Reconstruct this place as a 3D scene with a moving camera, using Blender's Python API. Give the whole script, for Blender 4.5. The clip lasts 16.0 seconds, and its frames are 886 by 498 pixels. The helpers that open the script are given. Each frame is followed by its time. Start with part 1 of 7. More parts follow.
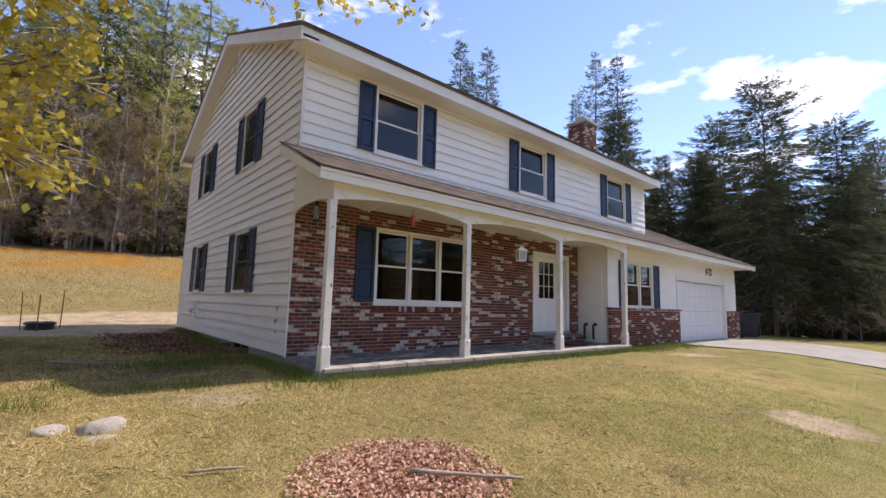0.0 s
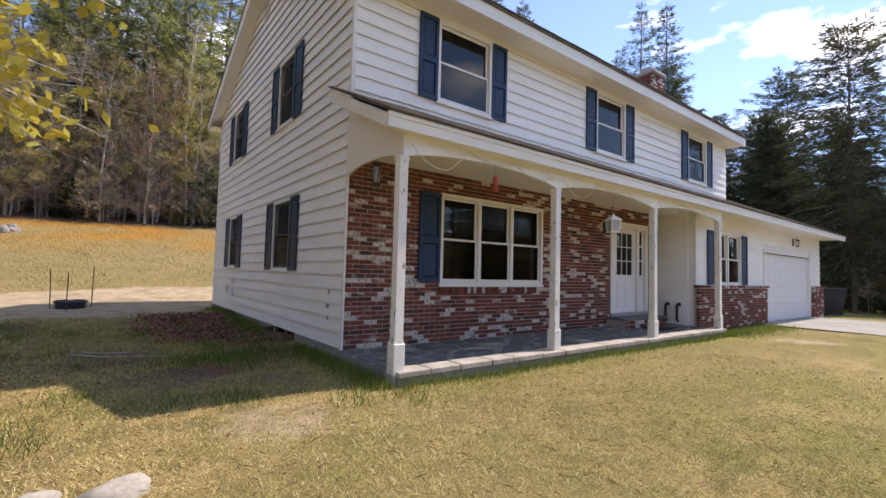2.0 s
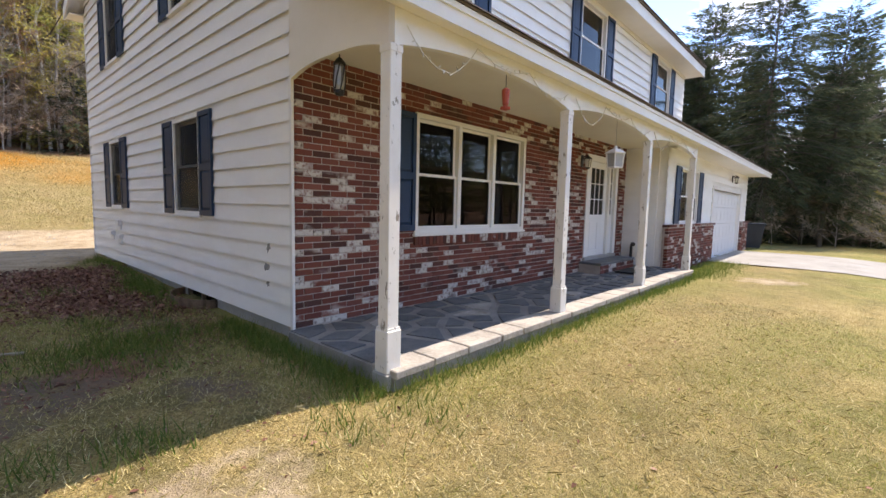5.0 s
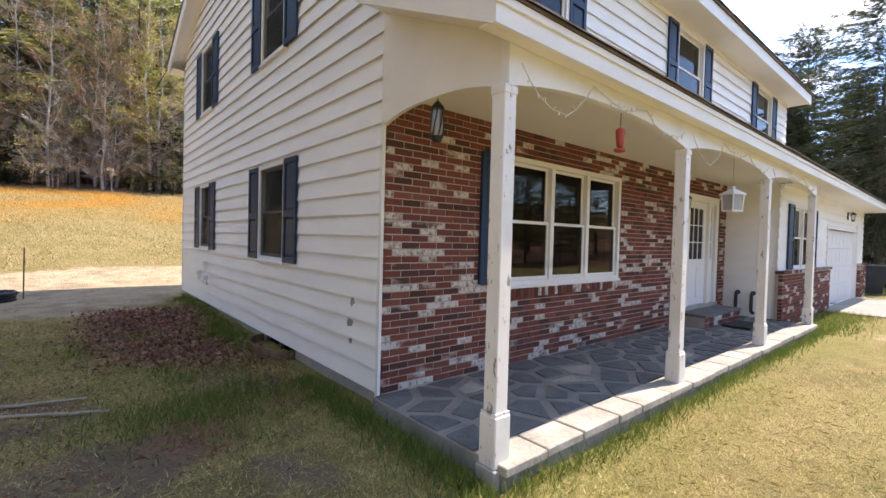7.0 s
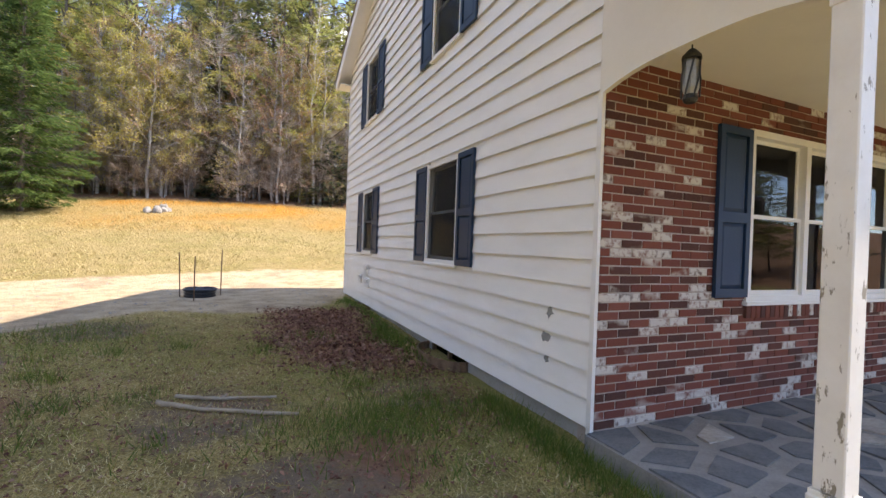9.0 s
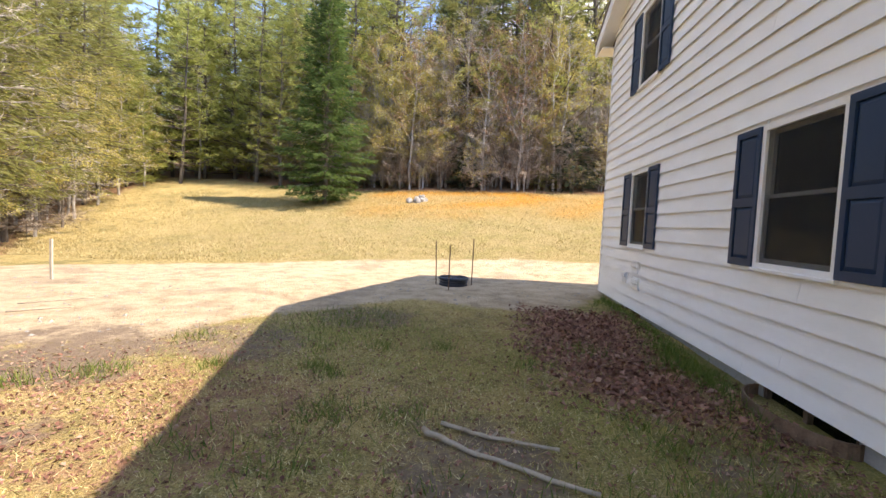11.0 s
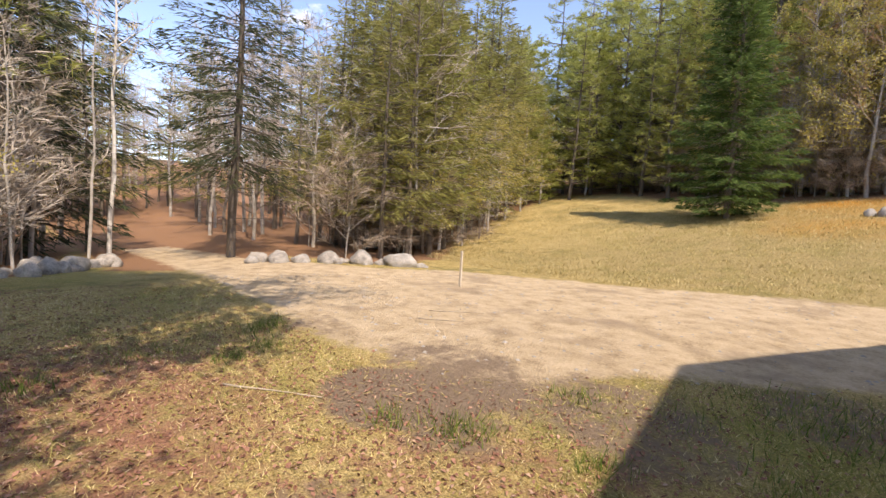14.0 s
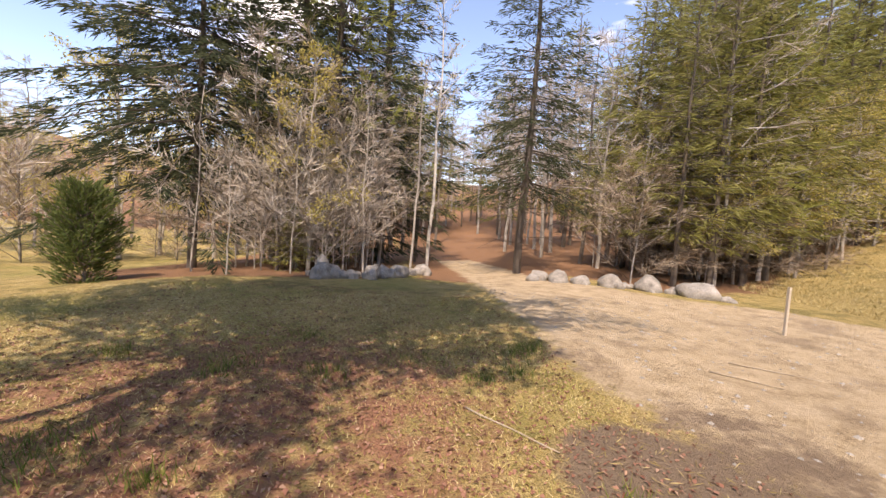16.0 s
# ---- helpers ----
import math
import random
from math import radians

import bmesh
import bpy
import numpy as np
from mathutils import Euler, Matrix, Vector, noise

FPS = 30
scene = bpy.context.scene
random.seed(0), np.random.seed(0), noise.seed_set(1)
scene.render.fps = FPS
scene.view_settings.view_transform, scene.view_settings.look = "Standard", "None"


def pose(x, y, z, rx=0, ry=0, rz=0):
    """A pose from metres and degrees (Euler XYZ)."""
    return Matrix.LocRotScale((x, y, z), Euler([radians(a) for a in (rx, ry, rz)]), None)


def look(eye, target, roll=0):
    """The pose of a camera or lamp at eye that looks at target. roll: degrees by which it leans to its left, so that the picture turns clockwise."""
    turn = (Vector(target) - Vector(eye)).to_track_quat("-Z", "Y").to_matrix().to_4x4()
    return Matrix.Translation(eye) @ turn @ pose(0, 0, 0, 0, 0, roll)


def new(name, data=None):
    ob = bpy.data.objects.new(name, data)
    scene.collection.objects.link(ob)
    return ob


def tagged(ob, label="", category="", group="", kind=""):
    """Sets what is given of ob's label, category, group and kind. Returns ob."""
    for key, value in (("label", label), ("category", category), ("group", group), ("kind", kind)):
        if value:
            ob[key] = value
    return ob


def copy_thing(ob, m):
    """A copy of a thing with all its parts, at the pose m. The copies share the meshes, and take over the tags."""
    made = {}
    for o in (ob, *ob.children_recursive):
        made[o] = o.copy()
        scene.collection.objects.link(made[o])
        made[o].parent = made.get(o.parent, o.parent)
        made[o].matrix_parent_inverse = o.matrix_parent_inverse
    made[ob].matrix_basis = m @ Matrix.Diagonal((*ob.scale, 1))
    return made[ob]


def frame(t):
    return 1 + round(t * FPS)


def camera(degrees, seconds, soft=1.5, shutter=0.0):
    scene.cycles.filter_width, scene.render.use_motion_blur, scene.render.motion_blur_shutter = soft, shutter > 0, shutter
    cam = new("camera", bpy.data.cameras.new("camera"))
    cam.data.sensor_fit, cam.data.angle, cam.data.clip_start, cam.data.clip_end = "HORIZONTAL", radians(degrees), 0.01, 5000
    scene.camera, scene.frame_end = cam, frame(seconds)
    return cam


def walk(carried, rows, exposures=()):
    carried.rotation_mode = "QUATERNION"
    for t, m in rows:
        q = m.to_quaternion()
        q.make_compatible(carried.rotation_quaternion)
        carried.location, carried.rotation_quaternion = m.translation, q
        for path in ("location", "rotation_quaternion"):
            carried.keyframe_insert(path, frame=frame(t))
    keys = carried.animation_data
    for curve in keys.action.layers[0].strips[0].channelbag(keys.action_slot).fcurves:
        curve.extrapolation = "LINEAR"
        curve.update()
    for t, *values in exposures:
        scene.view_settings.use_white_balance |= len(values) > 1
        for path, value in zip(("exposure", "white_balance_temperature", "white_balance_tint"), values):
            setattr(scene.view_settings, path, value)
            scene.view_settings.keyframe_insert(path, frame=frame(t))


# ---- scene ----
cam = camera(89.6, 16.0)
METRES, EYE, TILT, LEAN, TURN = 9.3, 1.5, 0.0, 0.0, -40.3
ROWS = [
    (0.0, 0.0, 0.0, 0.0, -0.19, 6.97, -1.57),
    (0.5, -0.0313, 0.0337, 0.001, 0.88, 6.18, -1.63),
    (1.0, -0.0537, 0.0734, 0.004, 2.42, 4.63, -1.65),
    (1.5, -0.0743, 0.1162, 0.0125, 2.86, 3.75, -1.63),
    (2.0, -0.0973, 0.1573, 0.017, 2.94, 3.03, -1.53),
    (2.5, -0.1135, 0.1948, 0.0178, 2.63, 1.4, -1.54),
    (3.0, -0.1283, 0.2262, 0.0258, 1.35, -0.19, -1.38),
    (3.5, -0.1449, 0.2559, 0.0304, -1.54, -1.2, -1.42),
    (6.0, -0.2023, 0.3725, 0.0373, -8.4, -6.91, -1.33),
    (6.5, -0.2095, 0.3865, 0.0468, -4.29, -5.03, -1.44),
    (7.0, -0.2199, 0.3897, 0.0527, 0.25, -1.31, -1.52),
    (7.5, -0.2341, 0.3935, 0.046, 3.43, 1.64, -1.68),
    (8.0, -0.2535, 0.4113, 0.0347, 6.77, 1.69, -1.79),
    (10.5, -0.3824, 0.5287, 0.0431, 37.71, -2.95, -2.48),
    (11.0, -0.4165, 0.5484, 0.0436, 45.77, -3.26, -2.66),
    (11.5, -0.4511, 0.564, 0.0475, 54.59, -3.64, -2.73),
    (12.0, -0.487, 0.5685, 0.0508, 62.79, -3.87, -3.02),
    (12.5, -0.5203, 0.575, 0.0487, 67.93, -3.84, -3.15),
    (13.0, -0.5544, 0.5845, 0.0508, 73.98, -3.82, -3.17),
    (13.5, -0.588, 0.5887, 0.0475, 82.84, -3.83, -3.26),
    (14.0, -0.6178, 0.5977, 0.0481, 91.72, -3.94, -3.41),
    (14.5, -0.6387, 0.6104, 0.0499, 99.92, -4.02, -3.42),
    (15.0, -0.6549, 0.6117, 0.0492, 108.48, -4.11, -3.51),
    (15.5, -0.6707, 0.6076, 0.0508, 117.89, -4.22, -3.66),
    (16.0, -0.6837, 0.6114, 0.0541, 128.12, -3.91, -3.76),
]
walk(cam, [(t, pose(0, 0, EYE, TILT, LEAN, TURN) @ pose(METRES * x, METRES * y, METRES * z, 90 + pitch, roll, yaw)) for t, x, y, z, yaw, pitch, roll in ROWS],
     [(0.0, 1.18, 7100, 20), (3.5, 1.55, 7100, 18), (6.5, 1.92, 7100, 16), (8.0, 2.05, 7200, 16), (10.5, 2.28, 7300, 16), (11.5, 1.98, 7500, 16), (12.5, 1.74, 7600, 16), (16.0, 1.45, 8000, 22)])

# ---- daylight ----
SUN_DIR = Vector((0.572, -0.107, 0.813)).normalized()
sun_elev = math.asin(SUN_DIR.z)
sun_rot = math.atan2(SUN_DIR.x, SUN_DIR.y)
world = bpy.data.worlds.new("world")
scene.world = world
world.use_nodes = True
wn, wl = world.node_tree.nodes, world.node_tree.links
wn.clear()
w_out = wn.new("ShaderNodeOutputWorld")
w_bg = wn.new("ShaderNodeBackground")
w_bg.inputs[1].default_value = 0.15
sky = wn.new("ShaderNodeTexSky")
sky.sky_type = "NISHITA"
sky.sun_disc = False
sky.sun_elevation = sun_elev
sky.sun_rotation = sun_rot
sky.air_density, sky.dust_density, sky.ozone_density = 0.7, 0.0, 2.5
# fair-weather clouds, spread over the whole sky
w_tc = wn.new("ShaderNodeTexCoord")
w_map = wn.new("ShaderNodeMapping")
w_map.inputs["Scale"].default_value = (1.0, 1.0, 2.6)
w_map.inputs["Location"].default_value = (0.35, 0.1, 0.2)
w_noise = wn.new("ShaderNodeTexNoise")
w_noise.inputs["Scale"].default_value = 2.6
w_noise.inputs["Detail"].default_value = 7
w_noise.inputs["Roughness"].default_value = 0.55
w_ramp = wn.new("ShaderNodeValToRGB")
w_ramp.color_ramp.elements[0].position = 0.555
w_ramp.color_ramp.elements[1].position = 0.67
w_mix = wn.new("ShaderNodeMix")
w_mix.data_type = "RGBA"
w_mix.inputs[7].default_value = (6.8, 6.9, 7.2, 1)
wl.new(w_tc.outputs["Generated"], w_map.inputs[0])
wl.new(w_map.outputs[0], w_noise.inputs[0])
wl.new(w_noise.outputs[0], w_ramp.inputs[0])
wl.new(w_ramp.outputs[0], w_mix.inputs[0])
wl.new(sky.outputs[0], w_mix.inputs[6])
wl.new(w_mix.outputs[2], w_bg.inputs[0])
wl.new(w_bg.outputs[0], w_out.inputs[0])

sun_data = bpy.data.lights.new("sun", "SUN")
sun_data.energy, sun_data.angle, sun_data.color = 2.4, radians(0.53), (1.0, 0.95, 0.87)
sun = new("sun", sun_data)
sun.matrix_world = look(SUN_DIR * 60, (0, 0, 0))

# ---- materials ----
def nodes_of(name, rough=0.7, metal=0.0, spec=0.3):
    m = bpy.data.materials.new(name)
    m.use_nodes = True
    b = m.node_tree.nodes["Principled BSDF"]
    b.inputs["Roughness"].default_value = rough
    b.inputs["Metallic"].default_value = metal
    b.inputs["Specular IOR Level"].default_value = spec
    return m, m.node_tree.nodes, m.node_tree.links, b


def position(n, l, scale=(1, 1, 1)):
    g = n.new("ShaderNodeNewGeometry")
    v = n.new("ShaderNodeMapping")
    v.inputs["Scale"].default_value = scale
    l.new(g.outputs["Position"], v.inputs[0])
    return v.outputs[0]


def noise_of(n, l, vec, scale, detail=4, rough=0.6):
    t = n.new("ShaderNodeTexNoise")
    t.inputs["Scale"].default_value = scale
    t.inputs["Detail"].default_value = detail
    t.inputs["Roughness"].default_value = rough
    l.new(vec, t.inputs[0])
    return t.outputs[0]


def ramp_of(n, l, fac, stops):
    r = n.new("ShaderNodeValToRGB")
    e = r.color_ramp.elements
    while len(e) < len(stops):
        e.new(0.5)
    for k, (p, c) in enumerate(stops):
        e[k].position = p
        e[k].color = (*c, 1) if len(c) == 3 else c
    l.new(fac, r.inputs[0])
    return r.outputs[0]


def mix_of(n, l, fac, a, b, mode="MIX"):
    x = n.new("ShaderNodeMix")
    x.data_type, x.blend_type = "RGBA", mode
    for sock, v in ((x.inputs[0], fac), (x.inputs[6], a), (x.inputs[7], b)):
        if isinstance(v, (int, float)):
            sock.default_value = v
        elif isinstance(v, tuple):
            sock.default_value = (*v, 1)
        else:
            l.new(v, sock)
    return x.outputs[2]


def math_of(n, l, op, a, b=None, clamp=False):
    x = n.new("ShaderNodeMath")
    x.operation, x.use_clamp = op, clamp
    for sock, v in zip(x.inputs, (a, b)):
        if isinstance(v, (int, float)):
            sock.default_value = v
        elif v is not None:
            l.new(v, sock)
    return x.outputs[0]


def bump_of(n, l, b, height, strength=0.3, dist=0.01):
    x = n.new("ShaderNodeBump")
    x.inputs["Strength"].default_value = strength
    x.inputs["Distance"].default_value = dist
    l.new(height, x.inputs["Height"])
    l.new(x.outputs[0], b.inputs["Normal"])


def two_scale(name, c0, c1, big=1.5, small=40, rough=0.7, bump=0.2, metal=0.0, spec=0.3, stretch=(1, 1, 1), dist=0.01):
    """A surface whose colour varies from c0 to c1 at two scales, with fine relief."""
    m, n, l, b = nodes_of(name, rough, metal, spec)
    p = position(n, l, stretch)
    f1 = noise_of(n, l, p, big, 5)
    f2 = noise_of(n, l, p, small, 4)
    f = math_of(n, l, "ADD", math_of(n, l, "MULTIPLY", f1, 0.6), math_of(n, l, "MULTIPLY", f2, 0.4))
    l.new(ramp_of(n, l, f, [(0.32, c0), (0.68, c1)]), b.inputs["Base Color"])
    bump_of(n, l, b, f2, bump, dist)
    return m


def random_of(n, per_island):
    if per_island:
        return n.new("ShaderNodeNewGeometry").outputs["Random Per Island"]
    return n.new("ShaderNodeObjectInfo").outputs["Random"]


def brick_material(name, per_island):
    m, n, l, b = nodes_of(name, 0.85, 0, 0.2)
    r = random_of(n, per_island)
    p = position(n, l)
    base = ramp_of(n, l, r, [(0.0, (0.045, 0.022, 0.02)), (0.22, (0.075, 0.035, 0.03)), (0.34, (0.17, 0.045, 0.03)),
                             (0.55, (0.215, 0.065, 0.045)), (0.8, (0.145, 0.042, 0.034)), (1.0, (0.26, 0.09, 0.065))])
    grain = noise_of(n, l, p, 60, 5)
    base = mix_of(n, l, math_of(n, l, "MULTIPLY", grain, 0.6), base, (0.16, 0.07, 0.055))
    # old limewash left on some bricks, in patches along the wall
    patch = noise_of(n, l, position(n, l, (0.9, 0.9, 2.4)), 1.4, 3)
    pick = math_of(n, l, "FRACT", math_of(n, l, "MULTIPLY", r, 17.3))
    lime = math_of(n, l, "ADD", math_of(n, l, "MULTIPLY", pick, 0.9), math_of(n, l, "MULTIPLY", patch, 0.6))
    lime = math_of(n, l, "MULTIPLY", math_of(n, l, "SUBTRACT", lime, 1.03), 16.0, True)
    worn = ramp_of(n, l, noise_of(n, l, p, 22, 4), [(0.34, (0.15, 0.15, 0.15)), (0.52, (0.95, 0.95, 0.95))])
    fac = math_of(n, l, "MULTIPLY", lime, worn)
    l.new(mix_of(n, l, fac, base, (0.60, 0.56, 0.51)), b.inputs["Base Color"])
    bump_of(n, l, b, noise_of(n, l, p, 90, 6), 0.5, 0.006)
    return m


def paint_material(name, colour, dirt, amount=0.35, peel=0.0, under=(0.25, 0.2, 0.15), rough=0.5, streak=(1, 1, 1)):
    """Old house paint: faint dirt, brush relief, and where peel > 0 flaked places."""
    m, n, l, b = nodes_of(name, rough, 0, 0.35)
    p = position(n, l, streak)
    f = noise_of(n, l, p, 2.2, 6)
    g = noise_of(n, l, p, 35, 4)
    d = math_of(n, l, "MULTIPLY", ramp_of(n, l, f, [(0.45, (0, 0, 0)), (0.8, (1, 1, 1))]), amount)
    col = mix_of(n, l, d, colour, dirt)
    col = mix_of(n, l, math_of(n, l, "MULTIPLY", g, 0.12), col, dirt)
    h = g
    if peel:
        q = noise_of(n, l, position(n, l, (9, 9, 3)), 2.0, 8, 0.7)
        flake = ramp_of(n, l, q, [(0.70 - peel * 0.2, (0, 0, 0)), (0.72 - peel * 0.2, (1, 1, 1))])
        col = mix_of(n, l, flake, col, under)
        h = math_of(n, l, "SUBTRACT", g, flake)
    l.new(col, b.inputs["Base Color"])
    bump_of(n, l, b, h, 0.25, 0.004)
    return m


def foliage_material(name, stops, rough=0.8, thin=0.48, own=0.55, patch=0.45):
    """Leaves or needles: colour differs from piece to piece; some light passes through."""
    m, n, l, b = nodes_of(name, max(rough, 0.75), 0, 0.12)
    g = n.new("ShaderNodeNewGeometry")
    o = n.new("ShaderNodeObjectInfo")
    big = noise_of(n, l, position(n, l), 0.6, 3)
    f = math_of(n, l, "ADD", math_of(n, l, "MULTIPLY", g.outputs["Random Per Island"], own), math_of(n, l, "ADD", math_of(n, l, "MULTIPLY", math_of(n, l, "SUBTRACT", big, 0.5), patch), 0.5 - own / 2))
    f = math_of(n, l, "ADD", f, math_of(n, l, "MULTIPLY", math_of(n, l, "SUBTRACT", o.outputs["Random"], 0.5), 0.35), True)
    col = ramp_of(n, l, f, stops)
    l.new(col, b.inputs["Base Color"])
    if thin:
        t = n.new("ShaderNodeBsdfTranslucent")
        l.new(col, t.inputs[0])
        x = n.new("ShaderNodeMixShader")
        x.inputs[0].default_value = thin
        l.new(b.outputs[0], x.inputs[1])
        l.new(t.outputs[0], x.inputs[2])
        l.new(x.outputs[0], n["Material Output"].inputs[0])
    return m


def glass_material(name, tint=(0.25, 0.27, 0.28)):
    m, n, l, b = nodes_of(name)
    n.remove(b)
    tr = n.new("ShaderNodeBsdfTransparent")
    tr.inputs[0].default_value = (*tint, 1)
    gl = n.new("ShaderNodeBsdfGlossy")
    gl.inputs["Roughness"].default_value = 0.01
    fr = n.new("ShaderNodeLayerWeight")
    fr.inputs["Blend"].default_value = 0.5
    shine = math_of(n, l, "ADD", math_of(n, l, "MULTIPLY", math_of(n, l, "POWER", fr.outputs["Facing"], 5.0), 0.75), 0.05, True)
    x = n.new("ShaderNodeMixShader")
    # old panes are never quite flat
    bp = n.new("ShaderNodeBump")
    bp.inputs["Strength"].default_value = 0.05
    bp.inputs["Distance"].default_value = 0.02
    l.new(noise_of(n, l, position(n, l), 3.0, 1), bp.inputs["Height"])
    l.new(bp.outputs[0], gl.inputs["Normal"])
    l.new(shine, x.inputs[0])
    l.new(tr.outputs[0], x.inputs[1])
    l.new(gl.outputs[0], x.inputs[2])
    l.new(x.outputs[0], n["Material Output"].inputs[0])
    return m


M_SIDING = paint_material("white_siding", (0.88, 0.87, 0.84), (0.55, 0.52, 0.46), 0.25, streak=(0.5, 0.5, 1.5))
M_TRIM = paint_material("white_trim", (0.80, 0.79, 0.77), (0.52, 0.48, 0.40), 0.25)
M_CREAM = paint_material("cream_soffit", (0.78, 0.75, 0.69), (0.52, 0.48, 0.40), 0.2)
M_POST = paint_material("peeling_white_paint", (0.80, 0.78, 0.74), (0.45, 0.40, 0.33), 0.35, peel=0.5, under=(0.28, 0.25, 0.2))
M_SHUTTER = paint_material("navy_shutter_paint", (0.013, 0.036, 0.085), (0.03, 0.05, 0.09), 0.4, rough=0.5)
M_DOOR = paint_material("white_door_paint", (0.78, 0.79, 0.80), (0.5, 0.48, 0.44), 0.1, rough=0.4)
M_BRICK = brick_material("brick", False)
M_BRICK_J = brick_material("brick_joined", True)
M_MORTAR = two_scale("mortar", (0.34, 0.285, 0.245), (0.50, 0.435, 0.38), 3, 80, 0.95, 0.5)
M_CONCRETE = two_scale("concrete", (0.30, 0.29, 0.27), (0.46, 0.44, 0.41), 2, 60, 0.9, 0.3)
M_DRIVE = two_scale("worn_drive", (0.24, 0.225, 0.20), (0.40, 0.375, 0.335), 1.2, 70, 0.95, 0.5)
M_SLATE = two_scale("blue_slate", (0.085, 0.09, 0.095), (0.20, 0.20, 0.195), 4, 50, 0.75, 0.3)
M_SLATE_L = two_scale("pale_flagstone", (0.24, 0.215, 0.18), (0.52, 0.47, 0.41), 3, 28, 0.85, 0.3)
M_JOINT = two_scale("flagstone_joint", (0.19, 0.18, 0.165), (0.32, 0.30, 0.27), 4, 60, 0.95, 0.3)
M_SHINGLE = two_scale("brown_shingle", (0.09, 0.07, 0.06), (0.22, 0.18, 0.15), 3, 90, 0.95, 0.6)
M_GLASS = glass_material("window_glass")
# the gloom of unlit rooms, painted as a near-black base colour
M_UNLIT = two_scale("unlit_room_tone", (0.035, 0.033, 0.03), (0.065, 0.06, 0.055), 1, 12, 0.9, 0.1)
M_CURTAIN = two_scale("white_curtain", (0.55, 0.55, 0.53), (0.72, 0.71, 0.68), 6, 40, 0.9, 0.2)
M_BLACK = two_scale("black_metal", (0.012, 0.012, 0.013), (0.03, 0.03, 0.03), 6, 80, 0.45, 0.2, spec=0.5)
M_PLASTIC = two_scale("dark_plastic", (0.012, 0.018, 0.03), (0.028, 0.036, 0.055), 4, 60, 0.5, 0.1, spec=0.5)
M_RUST = two_scale("rusty_steel", (0.10, 0.06, 0.04), (0.26, 0.17, 0.11), 9, 70, 0.8, 0.3)
M_RED = two_scale("red_plastic", (0.35, 0.05, 0.03), (0.45, 0.09, 0.05), 8, 60, 0.4, 0.1, spec=0.5)
M_STONE = two_scale("field_stone", (0.15, 0.14, 0.125), (0.46, 0.43, 0.385), 2.2, 26, 0.9, 0.6, dist=0.03)
M_STONE_PALE = two_scale("pale_field_stone", (0.12, 0.11, 0.098), (0.44, 0.405, 0.355), 4.5, 30, 0.9, 0.7, dist=0.03)
M_STONE_SMOOTH = two_scale("smooth_field_stone", (0.24, 0.215, 0.18), (0.50, 0.455, 0.39), 4.0, 40, 0.85, 0.35, dist=0.01)
M_STAKE = two_scale("weathered_wood", (0.40, 0.34, 0.26), (0.62, 0.55, 0.45), 3, 50, 0.85, 0.4)
M_STICK = two_scale("dead_branch", (0.26, 0.21, 0.15), (0.46, 0.39, 0.30), 5, 60, 0.9, 0.4)
M_GALV = two_scale("galvanised_steel", (0.30, 0.31, 0.31), (0.46, 0.46, 0.45), 5, 60, 0.5, 0.2, metal=0.7)
M_BARE = two_scale("bare_grey_board", (0.20, 0.20, 0.19), (0.36, 0.35, 0.33), 8, 60, 0.8, 0.3)
M_SASH = paint_material("grey_storm_sash", (0.42, 0.42, 0.42), (0.20, 0.20, 0.20), 0.4)
M_RUBBER = two_scale("mat_rubber", (0.02, 0.02, 0.02), (0.06, 0.055, 0.05), 5, 60, 0.9, 0.4)
M_BULB = two_scale("pale_wire", (0.50, 0.47, 0.40), (0.65, 0.62, 0.55), 6, 60, 0.6, 0.1)
M_BARK = two_scale("grey_bark", (0.10, 0.08, 0.065), (0.27, 0.23, 0.19), 1.2, 22, 0.95, 0.7, stretch=(3, 3, 0.7), dist=0.03)
M_BARK_DARK = two_scale("dark_conifer_bark", (0.065, 0.052, 0.042), (0.18, 0.15, 0.12), 1.2, 22, 0.95, 0.7, stretch=(3, 3, 0.7), dist=0.03)
M_BARK_PALE = two_scale("pale_bark", (0.22, 0.195, 0.165), (0.52, 0.48, 0.43), 1.0, 14, 0.9, 0.4, stretch=(1, 1, 3), dist=0.02)
M_BIRCH = two_scale("birch_bark", (0.40, 0.38, 0.35), (0.74, 0.72, 0.68), 1.0, 9, 0.8, 0.3, stretch=(1, 1, 5))
M_TWIG = foliage_material("bare_twigs", [(0.1, (0.28, 0.235, 0.19)), (0.5, (0.44, 0.38, 0.32)), (0.9, (0.60, 0.54, 0.46))], 0.9, 0.0)
M_TWIG_BROWN = foliage_material("brown_twigs", [(0.1, (0.18, 0.13, 0.095)), (0.5, (0.32, 0.25, 0.185)), (0.9, (0.48, 0.40, 0.31))], 0.9, 0.0)
M_TWIG_RED = foliage_material("budding_twigs", [(0.1, (0.24, 0.13, 0.09)), (0.5, (0.36, 0.22, 0.14)), (0.9, (0.44, 0.33, 0.18))], 0.9, 0.15)
M_SPRUCE = foliage_material("spruce_needles", [(0.1, (0.05, 0.09, 0.03)), (0.5, (0.12, 0.18, 0.052)), (0.9, (0.25, 0.32, 0.105))])
M_DARKSPRUCE = foliage_material("dark_spruce_needles", [(0.1, (0.036, 0.048, 0.03)), (0.5, (0.075, 0.092, 0.05)), (0.9, (0.14, 0.155, 0.085))])
M_PINE = foliage_material("pine_needles", [(0.1, (0.20, 0.22, 0.055)), (0.5, (0.36, 0.38, 0.11)), (0.9, (0.50, 0.51, 0.18))])
